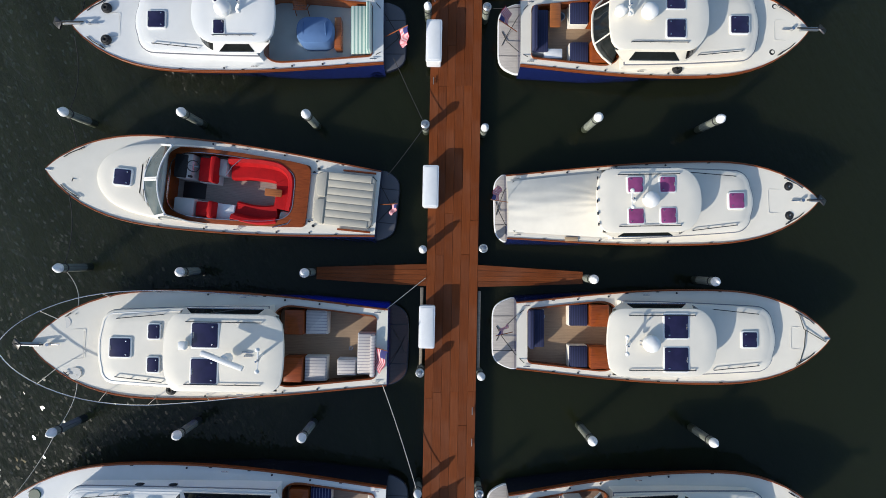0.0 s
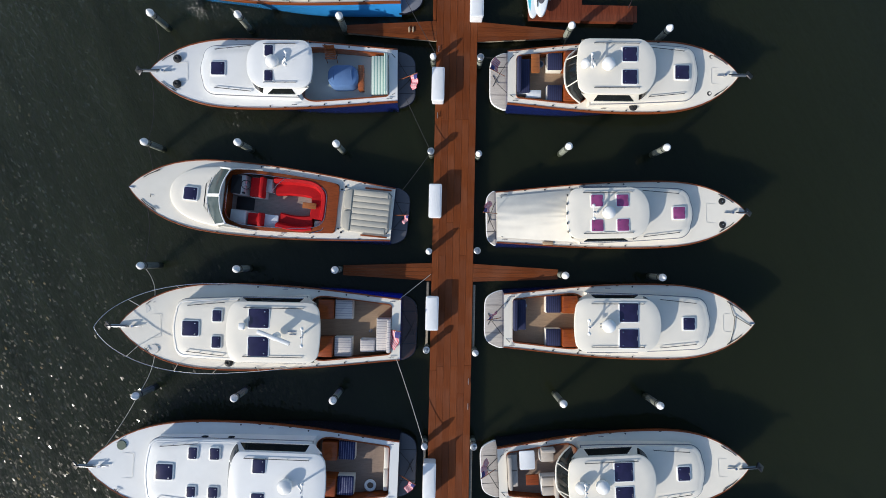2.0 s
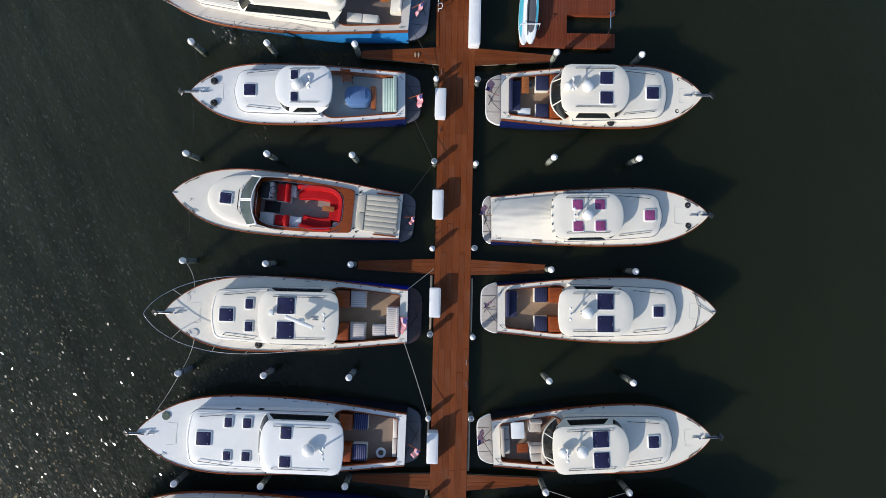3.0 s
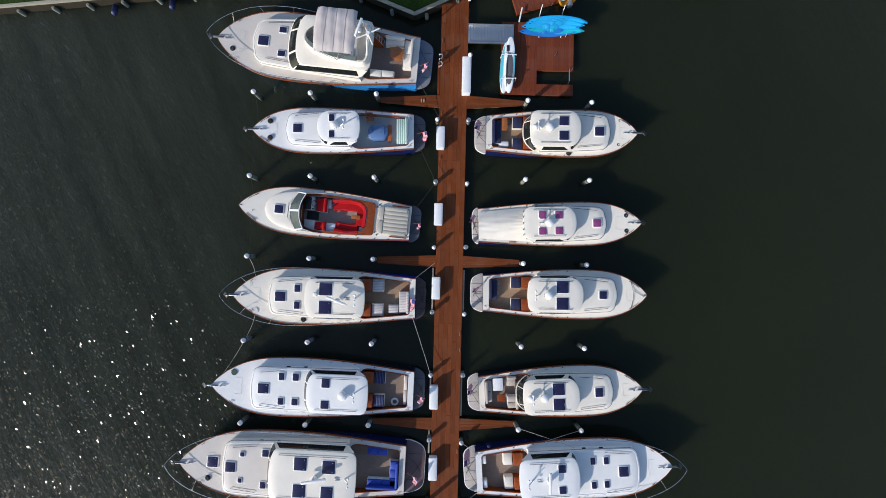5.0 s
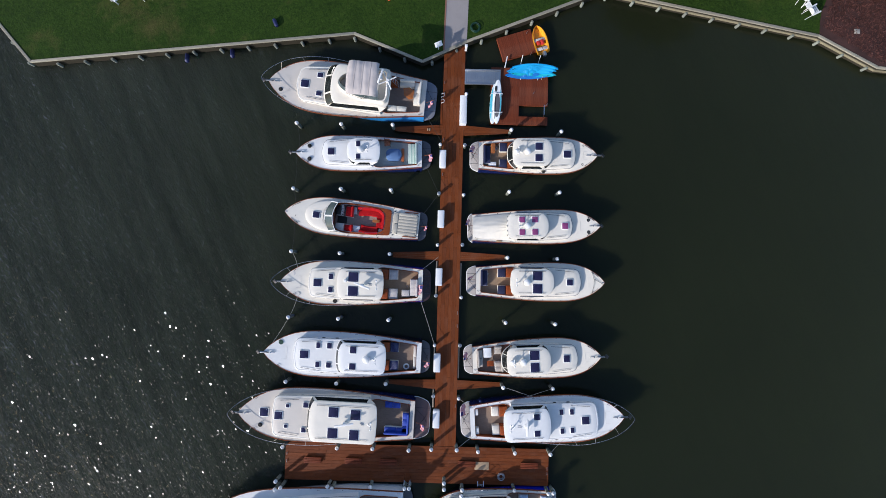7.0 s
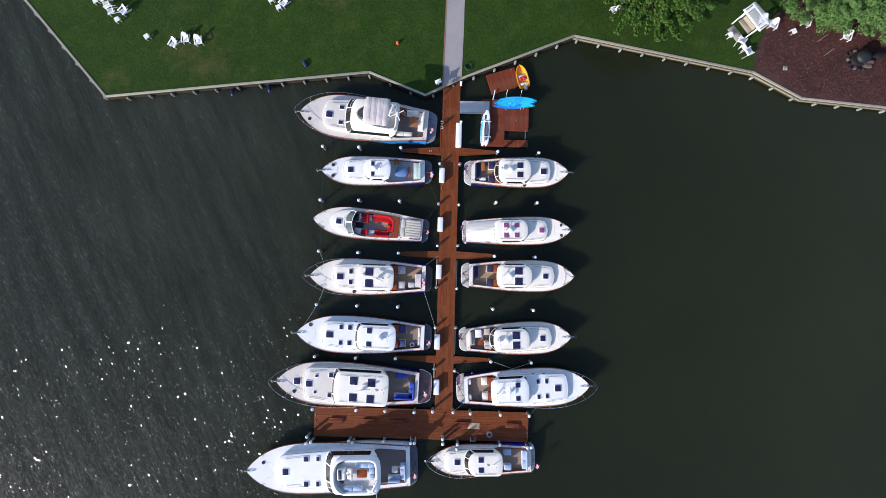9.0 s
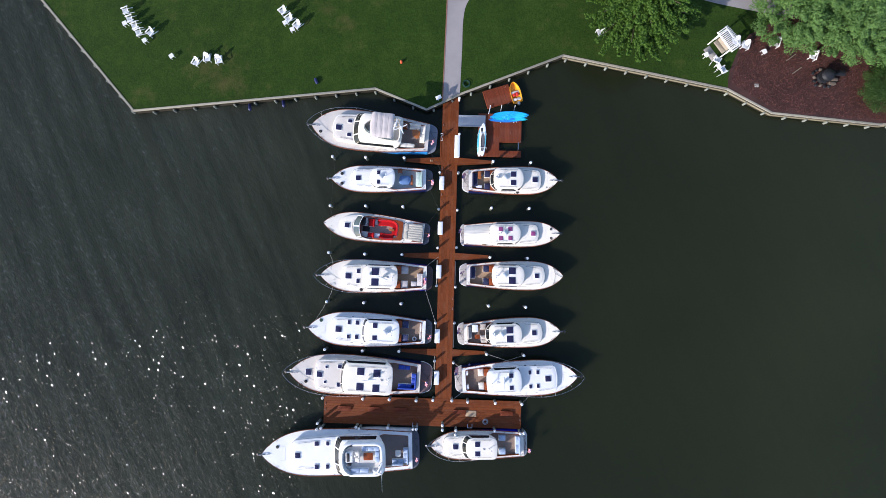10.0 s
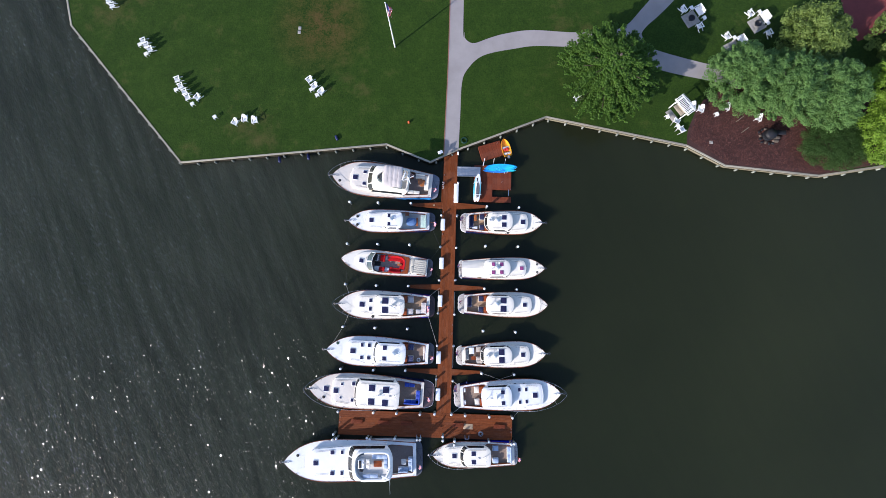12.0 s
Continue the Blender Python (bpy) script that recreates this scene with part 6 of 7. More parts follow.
part("instrument_panel", block(6.42, 6.75, -0.75, 0.15, 3.29, 3.33, 0.02), M["rubber"], c, "dark instrument panel")
part("wheel", torus(6.05, -0.4, 3.3, 0.18, 0.02), M["steel"], c)
for y in (-0.62, -0.06):
    chair = part("helm_chair", block(5.42, 5.88, y - 0.23, y + 0.23, 3.1, 3.25, 0.05), M["cream_vinyl"], b)
    part("chair_back", block(5.36, 5.47, y - 0.23, y + 0.23, 3.2, 3.6, 0.04), M["cream_vinyl"], chair)
    part("chair_post", cyl(5.65, y, 2.8, 3.1, 0.06), M["steel"], chair)
part("bridge_table", slab(rrect(3.98, 4.98, -0.68, 0.05, 0.08), 3.12, 3.16, 0.01), M["mahogany"], b, "red-brown varnished bridge table")
seat(b, 4.45, 6.30, 0.92, 1.36, "pale_blue", 2.8, 0.36, "", "gel_white", 2, "x")
seat(b, 3.30, 5.15, -1.34, -0.86, "pale_blue", 2.8, 0.36, "", "gel_white", 3, "x")
seat(b, 3.28, 3.76, -0.84, 0.30, "pale_blue", 2.8, 0.36, "", "gel_white", 2)
arch = part("radar_arch", tube([(3.2, 0.35, 2.9), (3.05, 0.5, 3.7), (3.25, 1.0, 3.75), (3.5, 1.45, 3.0)], 0.08), M["gel_white"], b)
open_array(b, 3.12, 0.45, 4.05, 1.25, 62)
open_array(b, 3.42, 0.95, 3.95, 1.0, -25)
radome(b, 3.62, 1.20, 3.55, 0.24)
part("spreader", tube([(2.75, 0.15, 3.85), (3.75, 1.35, 3.85)], 0.05), M["gel_white"], arch)
for y in (-0.2, 0.9):
    part("whip", tube([(3.0, y + 0.3, 3.7), (2.7, y + 1.4, 5.4)], 0.012), M["gel_white"], arch)
seat(b, 0.46, 1.0, -0.2, 1.40, "pale_blue", 0.5, 0.42, "x-", "gel_white", 3)
seat(b, 1.02, 2.25, 0.95, 1.48, "pale_blue", 0.5, 0.42, "y+", "gel_white", 2, "x")
table(b, 1.25, 1.85, -0.1, 0.6, "gel_grey", 0.5, 0.55)
solid("instrument_box", block(6.3, 6.7, 0.4, 0.62, 2.825, 3.2, 0.02), M["dark"], m, "dark instrument box on the upper helm", "box")
fender_coil(m, 14.8, -0.75, 1.3)
flag(b, -0.05, 0.6, 0.85, -0.25, 0.5, 0.4)

# the smallest yacht
b, m = motor_yacht("small_yacht", 9.04, -21.02, -178.1, 10.27, 1.60, 1.30, 0.70, 1.05, "royal", "gel_cream", "nonskid_cream", "teak_brown", "mahogany",
                   (8.85, 1.0, 1.28), (3.10, 6.40, 1.14, 1.95), [(7.53, 0.0, 0.56, 0.56)], [(5.17, -0.50, 0.54, 0.54), (5.17, 0.50, 0.54, 0.52)],
                   (0.12, 3.0, 0.24), 0.45, "teak_plat", "small cream motor yacht with a blue hull and mahogany cockpit", mast_x=4.0, rake=0.5, brow=0.02)
seat(b, 0.42, 0.92, -0.95, 0.95, "pale_blue", back="x-", splits=2)
seat(b, 2.0, 2.75, -1.05, -0.45, "pale_blue", splits=1)
seat(b, 2.0, 2.75, 0.45, 1.05, "pale_blue", splits=1)
bow_rail(b, 10.27, 1.60, 1.30, 0.70, 1.05, 0.45, 0.5, 0.4)
flag(b, -0.05, 0.3, 0.6, -0.3, 0.45, 0.3)


# ---- small craft by the shore ----
def kayak(m, mat, label):
    k = thing("kayak", m, label, "kayak", "kayaks on the float")
    L, w = 3.9, 0.35
    rings = []
    for i in range(17):
        u = i / 16
        hb = w * max(0.03, math.sin(math.pi * u) ** 0.6)
        x = (u - 0.5) * L
        rise = 0.16 * abs(2 * u - 1) ** 3
        rings.append([(x, hb * math.cos(a), 0.16 + rise + (0.10 if math.sin(a) > 0 else 0.15) * math.sin(a)) for a in [2 * math.pi * q / 12 for q in range(12)]])
    part("hull", loft(rings), M[mat], k)
    part("cockpit_well", slab([(0.55 * math.cos(a), 0.24 * math.sin(a)) for a in [2 * math.pi * q / 18 for q in range(18)]], 0.255, 0.275, 0.005), M["kayak_deep" if mat == "kayak_teal" else mat], k)
    part("seat", block(-0.35, -0.05, -0.16, 0.16, 0.26, 0.30, 0.02), M[mat], k)
    for x in (-1.75, 1.75):
        part("carry_handle", tube([(x - 0.08, 0, 0.36), (x, 0, 0.42), (x + 0.08, 0, 0.36)], 0.015), M["rubber"], k)


SHADE = {"kayak": "turquoise", "kayak_deep": "deep blue", "kayak_teal": "teal"}
for dx, dy, z, tip, rot, mat in ((6.30, 15.50, 0.36, 34, 1, "kayak_deep"), (6.78, 15.60, 0.50, 40, -1, "kayak_teal"), (6.42, 15.74, 0.66, 46, 0, "kayak"), (6.72, 15.90, 0.82, 54, -1, "kayak"), (6.86, 16.04, 0.96, 64, 0, "kayak")):
    kayak(pose(dx, dy, z, tip, 0, rot), mat, SHADE[mat] + " plastic kayak leaning in a stack on the float")
rack = thing("kayak_rack", pose(0, 0, 0), "white metal rack that holds stacked kayaks", "rack")
for x in (5.75, 7.25):
    part("arm", tube([(x, 15.05, 0.34), (x, 15.6, 0.36), (x, 16.5, 0.36), (x, 16.75, 1.35)], 0.03), M["boxwhite"], rack)
part("strap", tube([(7.55, 15.1, 0.36), (7.62, 15.35, 0.62), (7.5, 15.7, 0.85)], 0.018), M["rope"], rack)

for x, yy in ((3.15, 13.55), (3.15, 11.95)):
    solid("board_rack_arm", tube([(x, yy, 0.34), (x + 0.02, yy, 0.88), (x + 1.0, yy + 0.03, 0.88), (x + 1.02, yy + 0.03, 0.34)], 0.028), M["boxwhite"], pose(0, 0, 0), "white tubular arm of a board rack on the float", "rack", "board rack arms")
ub = thing("paddle_board", pose(3.46, 12.80, 0.50, 0, 0, 87), "white paddle board with blue edges leaning on a rack", "paddle board")
low = [(1.75 * math.cos(a), 0.34 * math.copysign(abs(math.sin(a)) ** 0.85, math.sin(a))) for a in [2 * math.pi * q / 36 for q in range(36)]]
part("board", slab(low, 0.0, 0.12, 0.05), M["board_white"], ub)
part("rail_stripe", slab([(x * 0.9, y) for x, y in low if y > 0.12], 0.03, 0.125, 0.004), M["board_aqua"], ub, "blue side stripe")
pb = thing("paddle_board", pose(3.76, 12.95, 0.60, -12, 0, 89), "white and aqua paddle board with a grey grip pad", "paddle board")
out = [(1.9 * math.cos(a), 0.36 * math.copysign(abs(math.sin(a)) ** 0.85, math.sin(a))) for a in [2 * math.pi * q / 36 for q in range(36)]]
part("board", slab(out, 0.02, 0.16, 0.05), M["board_white"], pb)
part("deck_pad", slab([(x * 0.56 - 0.30, y * 0.66) for x, y in out], 0.155, 0.172, 0.006), M["plat_slate"], pb, "grey grip pad")
part("rail_stripe", slab([(x * 0.8 - 0.1, y * 1.0 * 0.97) for x, y in out if y < -0.20], 0.10, 0.165, 0.004), M["board_aqua"], pb, "aqua side stripe")
part("paddle", join(tube([(-1.5, 0.18, 0.20), (0.9, 0.14, 0.20)], 0.016), block(0.9, 1.3, 0.05, 0.24, 0.185, 0.21, 0.01)), M["rubber"], pb)

dg = thing("dinghy", pose(7.35, 18.55, 0.05, 0, 0, 107), "small orange-yellow dinghy with a grey outboard engine", "dinghy")
rings, inner = [], []
for i in range(15):
    u = i / 14
    hb = 0.62 * (1 - max(0, (u - 0.45) / 0.55) ** 2.4) ** 0.7 * (0.9 + 0.1 * min(1, u * 4)) if u < 1 else 0.02
    x = -1.15 + 2.4 * u
    z = 0.42 + 0.12 * u * u
    hb = max(hb, 0.02)
    rings.append([(x, hb, z), (x, hb * 0.92, z * 0.5), (x, hb * 0.55, 0.0), (x, -hb * 0.55, 0.0), (x, -hb * 0.92, z * 0.5), (x, -hb, z), (x, -hb * 0.86, z), (x, -hb * 0.6, 0.14), (x, hb * 0.6, 0.14), (x, hb * 0.86, z)])
part("hull", loft(rings), M["orange"], dg)
for x in (-0.75, 0.05):
    part("thwart", block(x - 0.14, x + 0.14, -0.52, 0.52, 0.30, 0.34, 0.015), M["gel_grey"], dg)
ob_m = part("outboard", block(-1.55, -1.15, -0.14, 0.14, 0.35, 0.75, 0.07), M["alu"], dg, "grey outboard engine")
part("tiller", tube([(-1.2, 0, 0.62), (-0.7, 0.1, 0.66)], 0.02), M["rubber"], ob_m)
solid("life_jacket", join(block(-0.45, 0.0, -0.3, 0.02, 0.34, 0.46, 0.05), block(-0.4, -0.05, 0.05, 0.35, 0.34, 0.47, 0.05)), M["lifered"], pose(7.35, 18.55, 0.05, 0, 0, 107), "red life jackets lying in the dinghy", "life jacket")
for q in ((8.05, 12.9), (6.9, 13.9), (6.6, 17.35), (6.2, 19.2)):
    cleat(q[0], q[1], Z_F + 0.02, 60)

# ---- things on the piers ----
solid("doormat", slab(rrect(2.55, 3.75, -18.25, -17.6, 0.05), DOCK_Z, DOCK_Z + 0.03, 0.01), M["mat"], pose(0, 0, 0), "tan doormat on the end platform", "doormat")
solid("hose_coil", join(*[torus(4.78, -18.75, DOCK_Z + 0.04 + 0.05 * k, 0.30 - 0.02 * k, 0.035, 24, 6) for k in range(3)], torus(4.78, -18.75, DOCK_Z + 0.04, 0.18, 0.035, 20, 6)), M["alu"], pose(0, 0, 0), "pale grey coiled hose on the end platform", "hose")


def bench(x, y, ang):
    c = thing("dock_bench", pose(x, y, DOCK_Z, 0, 0, ang), "low dark red slatted bench on the end platform", "bench", "platform benches")
    for k in range(4):
        part("slat", block(-0.72, 0.72, -0.24 + 0.125 * k, -0.14 + 0.125 * k, 0.15, 0.185, 0.008), M["floatwood"], c)
    for x0 in (-0.6, 0.6):
        part("leg", block(x0 - 0.05, x0 + 0.05, -0.22, 0.22, 0, 0.15, 0.01), M["floatwood"], c)


for x in (-11.0, -7.6, -4.7, 1.9, 7.1):
    bench(x, -17.75, 0)


def ladder(x, y):
    c = thing("dock_ladder", pose(x, y, DOCK_Z), "bent steel boarding ladder on the platform edge", "ladder", "boarding ladders")
    for s in (-0.24, 0.24):
        part("side_rail", tube([(s, 0.25, 0), (s, 0.22, 0.75), (s, -0.15, 0.85), (s, -0.32, 0.5), (s, -0.35, -0.8)], 0.025), M["steel"], c)
    for k in range(5):
        part("rung", tube([(-0.24, -0.34, -0.7 + 0.27 * k), (0.24, -0.34, -0.7 + 0.27 * k)], 0.02), M["steel"], c)


ladder(-3.02, -19.15)
ladder(3.02, -19.05)
for x, y in ((-13.2, -17.3), (-13.2, -17.9), (8.62, -18.0), (8.62, -18.4)):
    cleat(x, y, DOCK_Z, 90)


def power_post(x, y):
    c = thing("power_pedestal", pose(x, y, DOCK_Z), "white dockside power pedestal with a lamp top", "power pedestal", "power pedestals")
    part("body", block(-0.10, 0.10, -0.10, 0.10, 0, 0.75, 0.03), M["boxwhite"], c)
    part("lamp_top", block(-0.12, 0.12, -0.12, 0.12, 0.75, 0.86, 0.04), M["boxwhite"], c)


power_post(0.95, 17.5)
sgn = thing("notice_board", pose(-1.40, 17.35, LAND_Z, 0, 0, 25), "small white notice board on a post by the pier", "sign")
part("post", cyl(0, 0, 0, 0.9, 0.035), M["boxwhite"], sgn)
bd = part("board", moved(block(-0.32, 0.32, -0.20, 0.20, 0, 0.03, 0.01), pose(0, 0, 0.9, 25, 0, 0)), M["boxwhite"], sgn)
for k in range(3):
    part("text_bar", moved(block(-0.22, 0.22 - 0.08 * k, 0.07 - 0.08 * k, 0.095 - 0.08 * k, 0.03, 0.034, 0.001), pose(0, 0, 0.9, 25, 0, 0)), M["alu"], bd)
solid("shoes", join(*[slab([(x + 0.05 * math.cos(a), -0 + 10.47 + 0.13 * math.sin(a)) for a in [2 * math.pi * q / 12 for q in range(12)]], DOCK_Z, DOCK_Z + 0.06, 0.02) for x in (-2.15, -1.98)]), M["mat"], pose(0, 0, 0), "pair of tan deck shoes on the finger pier", "shoes")


# ---- mooring lines ----
def line(a, c, drop, mat="rope", r=0.012):
    solid("mooring_line", tube(sag(a, c, drop), r), M[mat], pose(0, 0, 0), "pale mooring rope hanging between boat and piling" if mat == "rope" else "dark mooring rope hanging between boat and piling", "mooring line", "mooring lines")


for a, c, d, k in (((-13.2, -0.35, 1.2), (-12.6, -1.9, 1.35), 0.35, "rope"), ((-13.23, -5.82, 1.2), (-12.5, -3.9, 1.35), 0.30, "rope"), ((-13.23, -5.82, 1.2), (-14.6, -8.2, 1.4), 0.2, "rope"),
                   ((-2.35, -4.15, 1.0), (-1.07, -7.9, 0.9), 0.18, "rope"), ((-2.35, -1.65, 1.0), (-0.95, -0.5, 0.5), 0.08, "rope"), ((-13.15, 10.45, 1.2), (-12.9, 8.4, 1.2), 0.3, "rope_dark"),
                   ((-13.22, 4.91, 1.2), (-13.1, 7.6, 1.2), 0.3, "rope_dark"), ((-13.22, 4.91, 1.2), (-13.0, 2.6, 1.2), 0.3, "rope_dark"), ((-13.2, -0.35, 1.2), (-13.1, 2.2, 1.2), 0.25, "rope_dark"),
                   ((4.65, -11.07, 1.3), (9.2, -12.5, 1.4), 0.1, "rope"), ((8.78, -11.15, 1.2), (4.9, -12.55, 1.2), 0.1, "rope"), ((1.05, -12.25, 0.9), (2.2, -13.0, 1.0), 0.05, "rope"),
                   ((0.98, -16.3, 1.2), (2.3, -15.3, 1.0), 0.1, "rope"), ((8.66, -16.45, 1.2), (10.2, -14.9, 1.2), 0.1, "rope"), ((4.91, 10.35, 1.1), (4.6, 9.5, 1.0), 0.05, "rope_dark"),
                   ((-2.2, 7.2, 0.9), (-1.05, 4.87, 0.8), 0.1, "rope_dark"), ((-2.3, 3.1, 0.9), (-1.05, 4.87, 0.8), 0.1, "rope_dark"), ((-13.25, -11.11, 1.2), (-13.9, -9.6, 1.3), 0.15, "rope_dark"),
                   ((2.2, 9.1, 0.9), (1.04, 9.05, 0.9), 0.05, "rope_dark"), ((-2.3, 11.5, 1.0), (-0.95, 9.4, 0.45), 0.05, "rope_dark")):
    line(a, c, d, k)

# ---- lawn furniture ----
def adirondack():
    c = thing("lawn_chair", pose(-37.5, 26.8, LAND_Z), "white slatted lawn chair standing on the grass", "lawn chair", "white lawn chairs")
    for k in range(5):
        part("seat_slat", moved(block(-0.05 + 0.11 * k, 0.05 + 0.11 * k, -0.27, 0.27, 0, 0.02, 0.006), pose(0, 0, 0.26 + 0.02 * k, 0, -9, 0)), M["chairwhite"], c)
    for k in range(5):
        y = (k - 2) * 0.115
        h = 0.78 - 0.05 * abs(k - 2) ** 1.6
        part("back_slat", moved(slab(rrect(-0.01, 0.01, y * 0.9 - 0.05, y * 0.9 + 0.05, 0.006), 0, h, 0.008), pose(-0.02, 0, 0.24, 0, -27, 0)), M["chairwhite"], c)
    for s in (1, -1):
        part("armrest", slab([(x, s * y) for x, y in ((-0.30, 0.28), (0.45, 0.27), (0.56, 0.33), (0.50, 0.42), (-0.30, 0.38))], 0.52, 0.545, 0.008), M["chairwhite"], c)
        part("front_leg", block(0.42, 0.50, s * 0.33 - 0.02, s * 0.33 + 0.02, 0, 0.52, 0.008), M["chairwhite"], c)
        part("rear_leg", moved(block(-0.62, 0.45, s * 0.29 - 0.015, s * 0.29 + 0.015, -0.05, 0.05, 0.008), pose(0, 0, 0.22, 0, -20, 0)), M["chairwhite"], c)
    return c


def side_table():
    c = thing("lawn_table", pose(-37.7, 25.35, LAND_Z, 0, 0, 25), "small square white slatted lawn table", "side table", "white lawn tables")
    for k in range(5):
        part("slat", block(-0.25 + 0.102 * k, -0.158 + 0.102 * k, -0.25, 0.25, 0.42, 0.445, 0.006), M["chairwhite"], c)
    for x in (-0.2, 0.2):
        for y in (-0.2, 0.2):
            part("leg", block(x - 0.025, x + 0.025, y - 0.025, y + 0.025, 0, 0.42, 0.006), M["chairwhite"], c)
    return c


first_chair, first_table = adirondack(), side_table()
first_chair.matrix_world = pose(-37.54, 26.9, LAND_Z, 0, 0, 205)
for x, y, a in ((-37.0, 25.95, 205), (-36.4, 25.15, 205), (-35.9, 24.4, 208), (-34.6, 24.45, 232), (-48.2, 38.1, 205), (-47.6, 37.4, 205), (-42.75, 32.3, 205), (-42.25, 31.7, 205), (-41.7, 31.1, 208),
                (-29.2, 21.1, 245), (-28.0, 21.6, 275), (-26.65, 21.4, 285), (-19.45, 27.25, 222), (-18.7, 26.4, 222), (-17.75, 25.65, 232),
                (31.0, 38.3, 300), (33.3, 35.8, 120), (40.0, 37.9, 300), (42.5, 35.05, 120), (36.8, 34.6, 300),
                (29.75, 22.4, 60), (30.4, 21.3, 30), (32.0, 24.8, 260), (33.1, 24.35, 250), (40.65, 23.3, 250), (36.5, 24.7, 250), (16.85, 25.45, 200), (17.95, 26.6, 190), (19.3, 26.05, 170)):
    copy_thing(first_chair, pose(x, y, LAND_Z, 0, 0, a))
for x, y, a in ((-35.3, 23.4, 30), (-32.1, 21.65, 35), (-43.3, 31.7, 25), (-42.3, 30.35, 30), (-19.2, 25.8, 30), (-18.35, 25.05, 25), (32.15, 38.5, 30), (33.85, 37.1, 30), (41.3, 38.1, 30), (42.35, 36.55, 30), (37.8, 34.35, 30), (28.65, 23.1, 20), (35.15, 23.6, 20), (30.05, 21.8, 30)):
    copy_thing(first_table, pose(x, y, LAND_Z, 0, 0, a))


def fire_pit(x, y, ang):
    c = thing("fire_pit", pose(x, y, LAND_Z, 0, 0, ang), "round black fire pit on a square of grey pavers", "fire pit", "fire pits")
    part("bowl", lathe([(0.30, 0.05), (0.42, 0.30), (0.45, 0.36), (0.38, 0.36), (0.30, 0.22), (0.02, 0.20)], 0, 0, 20), M["iron"], c)
    for i in range(4):
        for j in range(4):
            part("paver", block(-0.97 + 0.485 * i, -0.49 + 0.485 * i, -0.97 + 0.485 * j, -0.49 + 0.485 * j, -0.02, 0.035, 0.008), M["paver"], c)


def loveseat(x, y, ang):
    c = thing("lawn_settee", pose(x, y, LAND_Z, 0, 0, ang), "wide white slatted lawn settee", "settee", "white lawn settees")
    for k in range(6):
        part("seat_slat", block(-0.05 + 0.1 * k, 0.04 + 0.1 * k, -0.6, 0.6, 0.38, 0.40, 0.006), M["chairwhite"], c)
    for k in range(11):
        part("back_slat", moved(slab(rrect(-0.01, 0.01, -0.62 + 0.113 * k, -0.53 + 0.113 * k, 0.006), 0, 0.6, 0.008), pose(-0.06, 0, 0.38, 0, -18, 0)), M["chairwhite"], c)
    for s in (1, -1):
        part("armrest", block(-0.25, 0.6, s * 0.66 - 0.05, s * 0.66 + 0.05, 0.60, 0.625, 0.008), M["chairwhite"], c)
        for x0 in (-0.15, 0.5):
            part("leg", block(x0 - 0.03, x0 + 0.03, s * 0.64 - 0.03, s * 0.64 + 0.03, 0, 0.60, 0.008), M["chairwhite"], c)


for x, y in ((32.2, 37.1), (41.1, 36.5), (37.75, 33.0)):
    fire_pit(x, y, 30)
for x, y in ((33.3, 38.2), (42.05, 37.5), (38.85, 34.0)):
    loveseat(x, y, 212)

# white garden arbour over a swing seat
ab = thing("arbour", pose(30.1, 24.0, LAND_Z, 0, 0, -53), "white slatted garden arbour over a bench", "arbour")
for x in (-1.0, 1.0):
    for y in (-0.55, 0.55):
        part("post", block(x - 0.06, x + 0.06, y - 0.06, y + 0.06, 0, 2.1, 0.01), M["chairwhite"], ab)
for y in (-0.55, 0.55):
    part("beam", block(-1.35, 1.35, y - 0.05, y + 0.05, 2.1, 2.24, 0.01), M["chairwhite"], ab)
for k in range(14):
    part("rafter", block(-1.30 + 0.195 * k, -1.21 + 0.195 * k, -0.66, 0.66, 2.24 + 0.16 * math.sin(math.pi * (k + 0.5) / 14), 2.36 + 0.16 * math.sin(math.pi * (k + 0.5) / 14), 0.01), M["chairwhite"], ab)
part("bench", join(block(-0.8, 0.8, -0.25, 0.3, 0.42, 0.48, 0.02), block(-0.8, 0.8, 0.28, 0.34, 0.48, 1.0, 0.02)), M["beam"], ab)
part("arbour_paving", block(-0.8, 0.8, -1.35, -0.5, -0.02, 0.03, 0.01), M["paver"], ab)

# black cauldron grill on the mulch
gr = thing("kettle_grill", pose(41.9, 20.9, LAND_Z), "large black domed kettle grill on a stone base", "grill")
part("base", lathe([(0.75, 0), (0.7, 0.35), (0.5, 0.42)], 0, 0, 12), M["iron"], gr)
part("kettle", lathe([(0.30, 0.42), (0.62, 0.6), (0.72, 0.85), (0.62, 1.1), (0.30, 1.28), (0.02, 1.33)], 0, 0, 24), M["iron"], gr)
part("side_shelf", block(0.72, 2.15, 0.05, 0.62, 0.45, 0.58, 0.03), M["iron"], gr)
for x, y in ((1.15, -0.28), (0.95, -0.72)):
    part("slab", block(x - 0.36, x + 0.36, y - 0.17, y + 0.17, 0, 0.34, 0.03), M["bark"], gr, "grey-brown stone slab")
for k in range(9):
    a = 1.9 + k * 0.42
    part("stone", moved(block(-0.17, 0.17, -0.13, 0.13, 0, 0.24, 0.06), pose((0.95 + 0.12 * (k % 3)) * math.cos(a), (0.95 + 0.12 * (k % 3)) * math.sin(a), 0, 0, 0, 40 * k)), M["bark" if k % 3 == 0 else "iron"], gr)
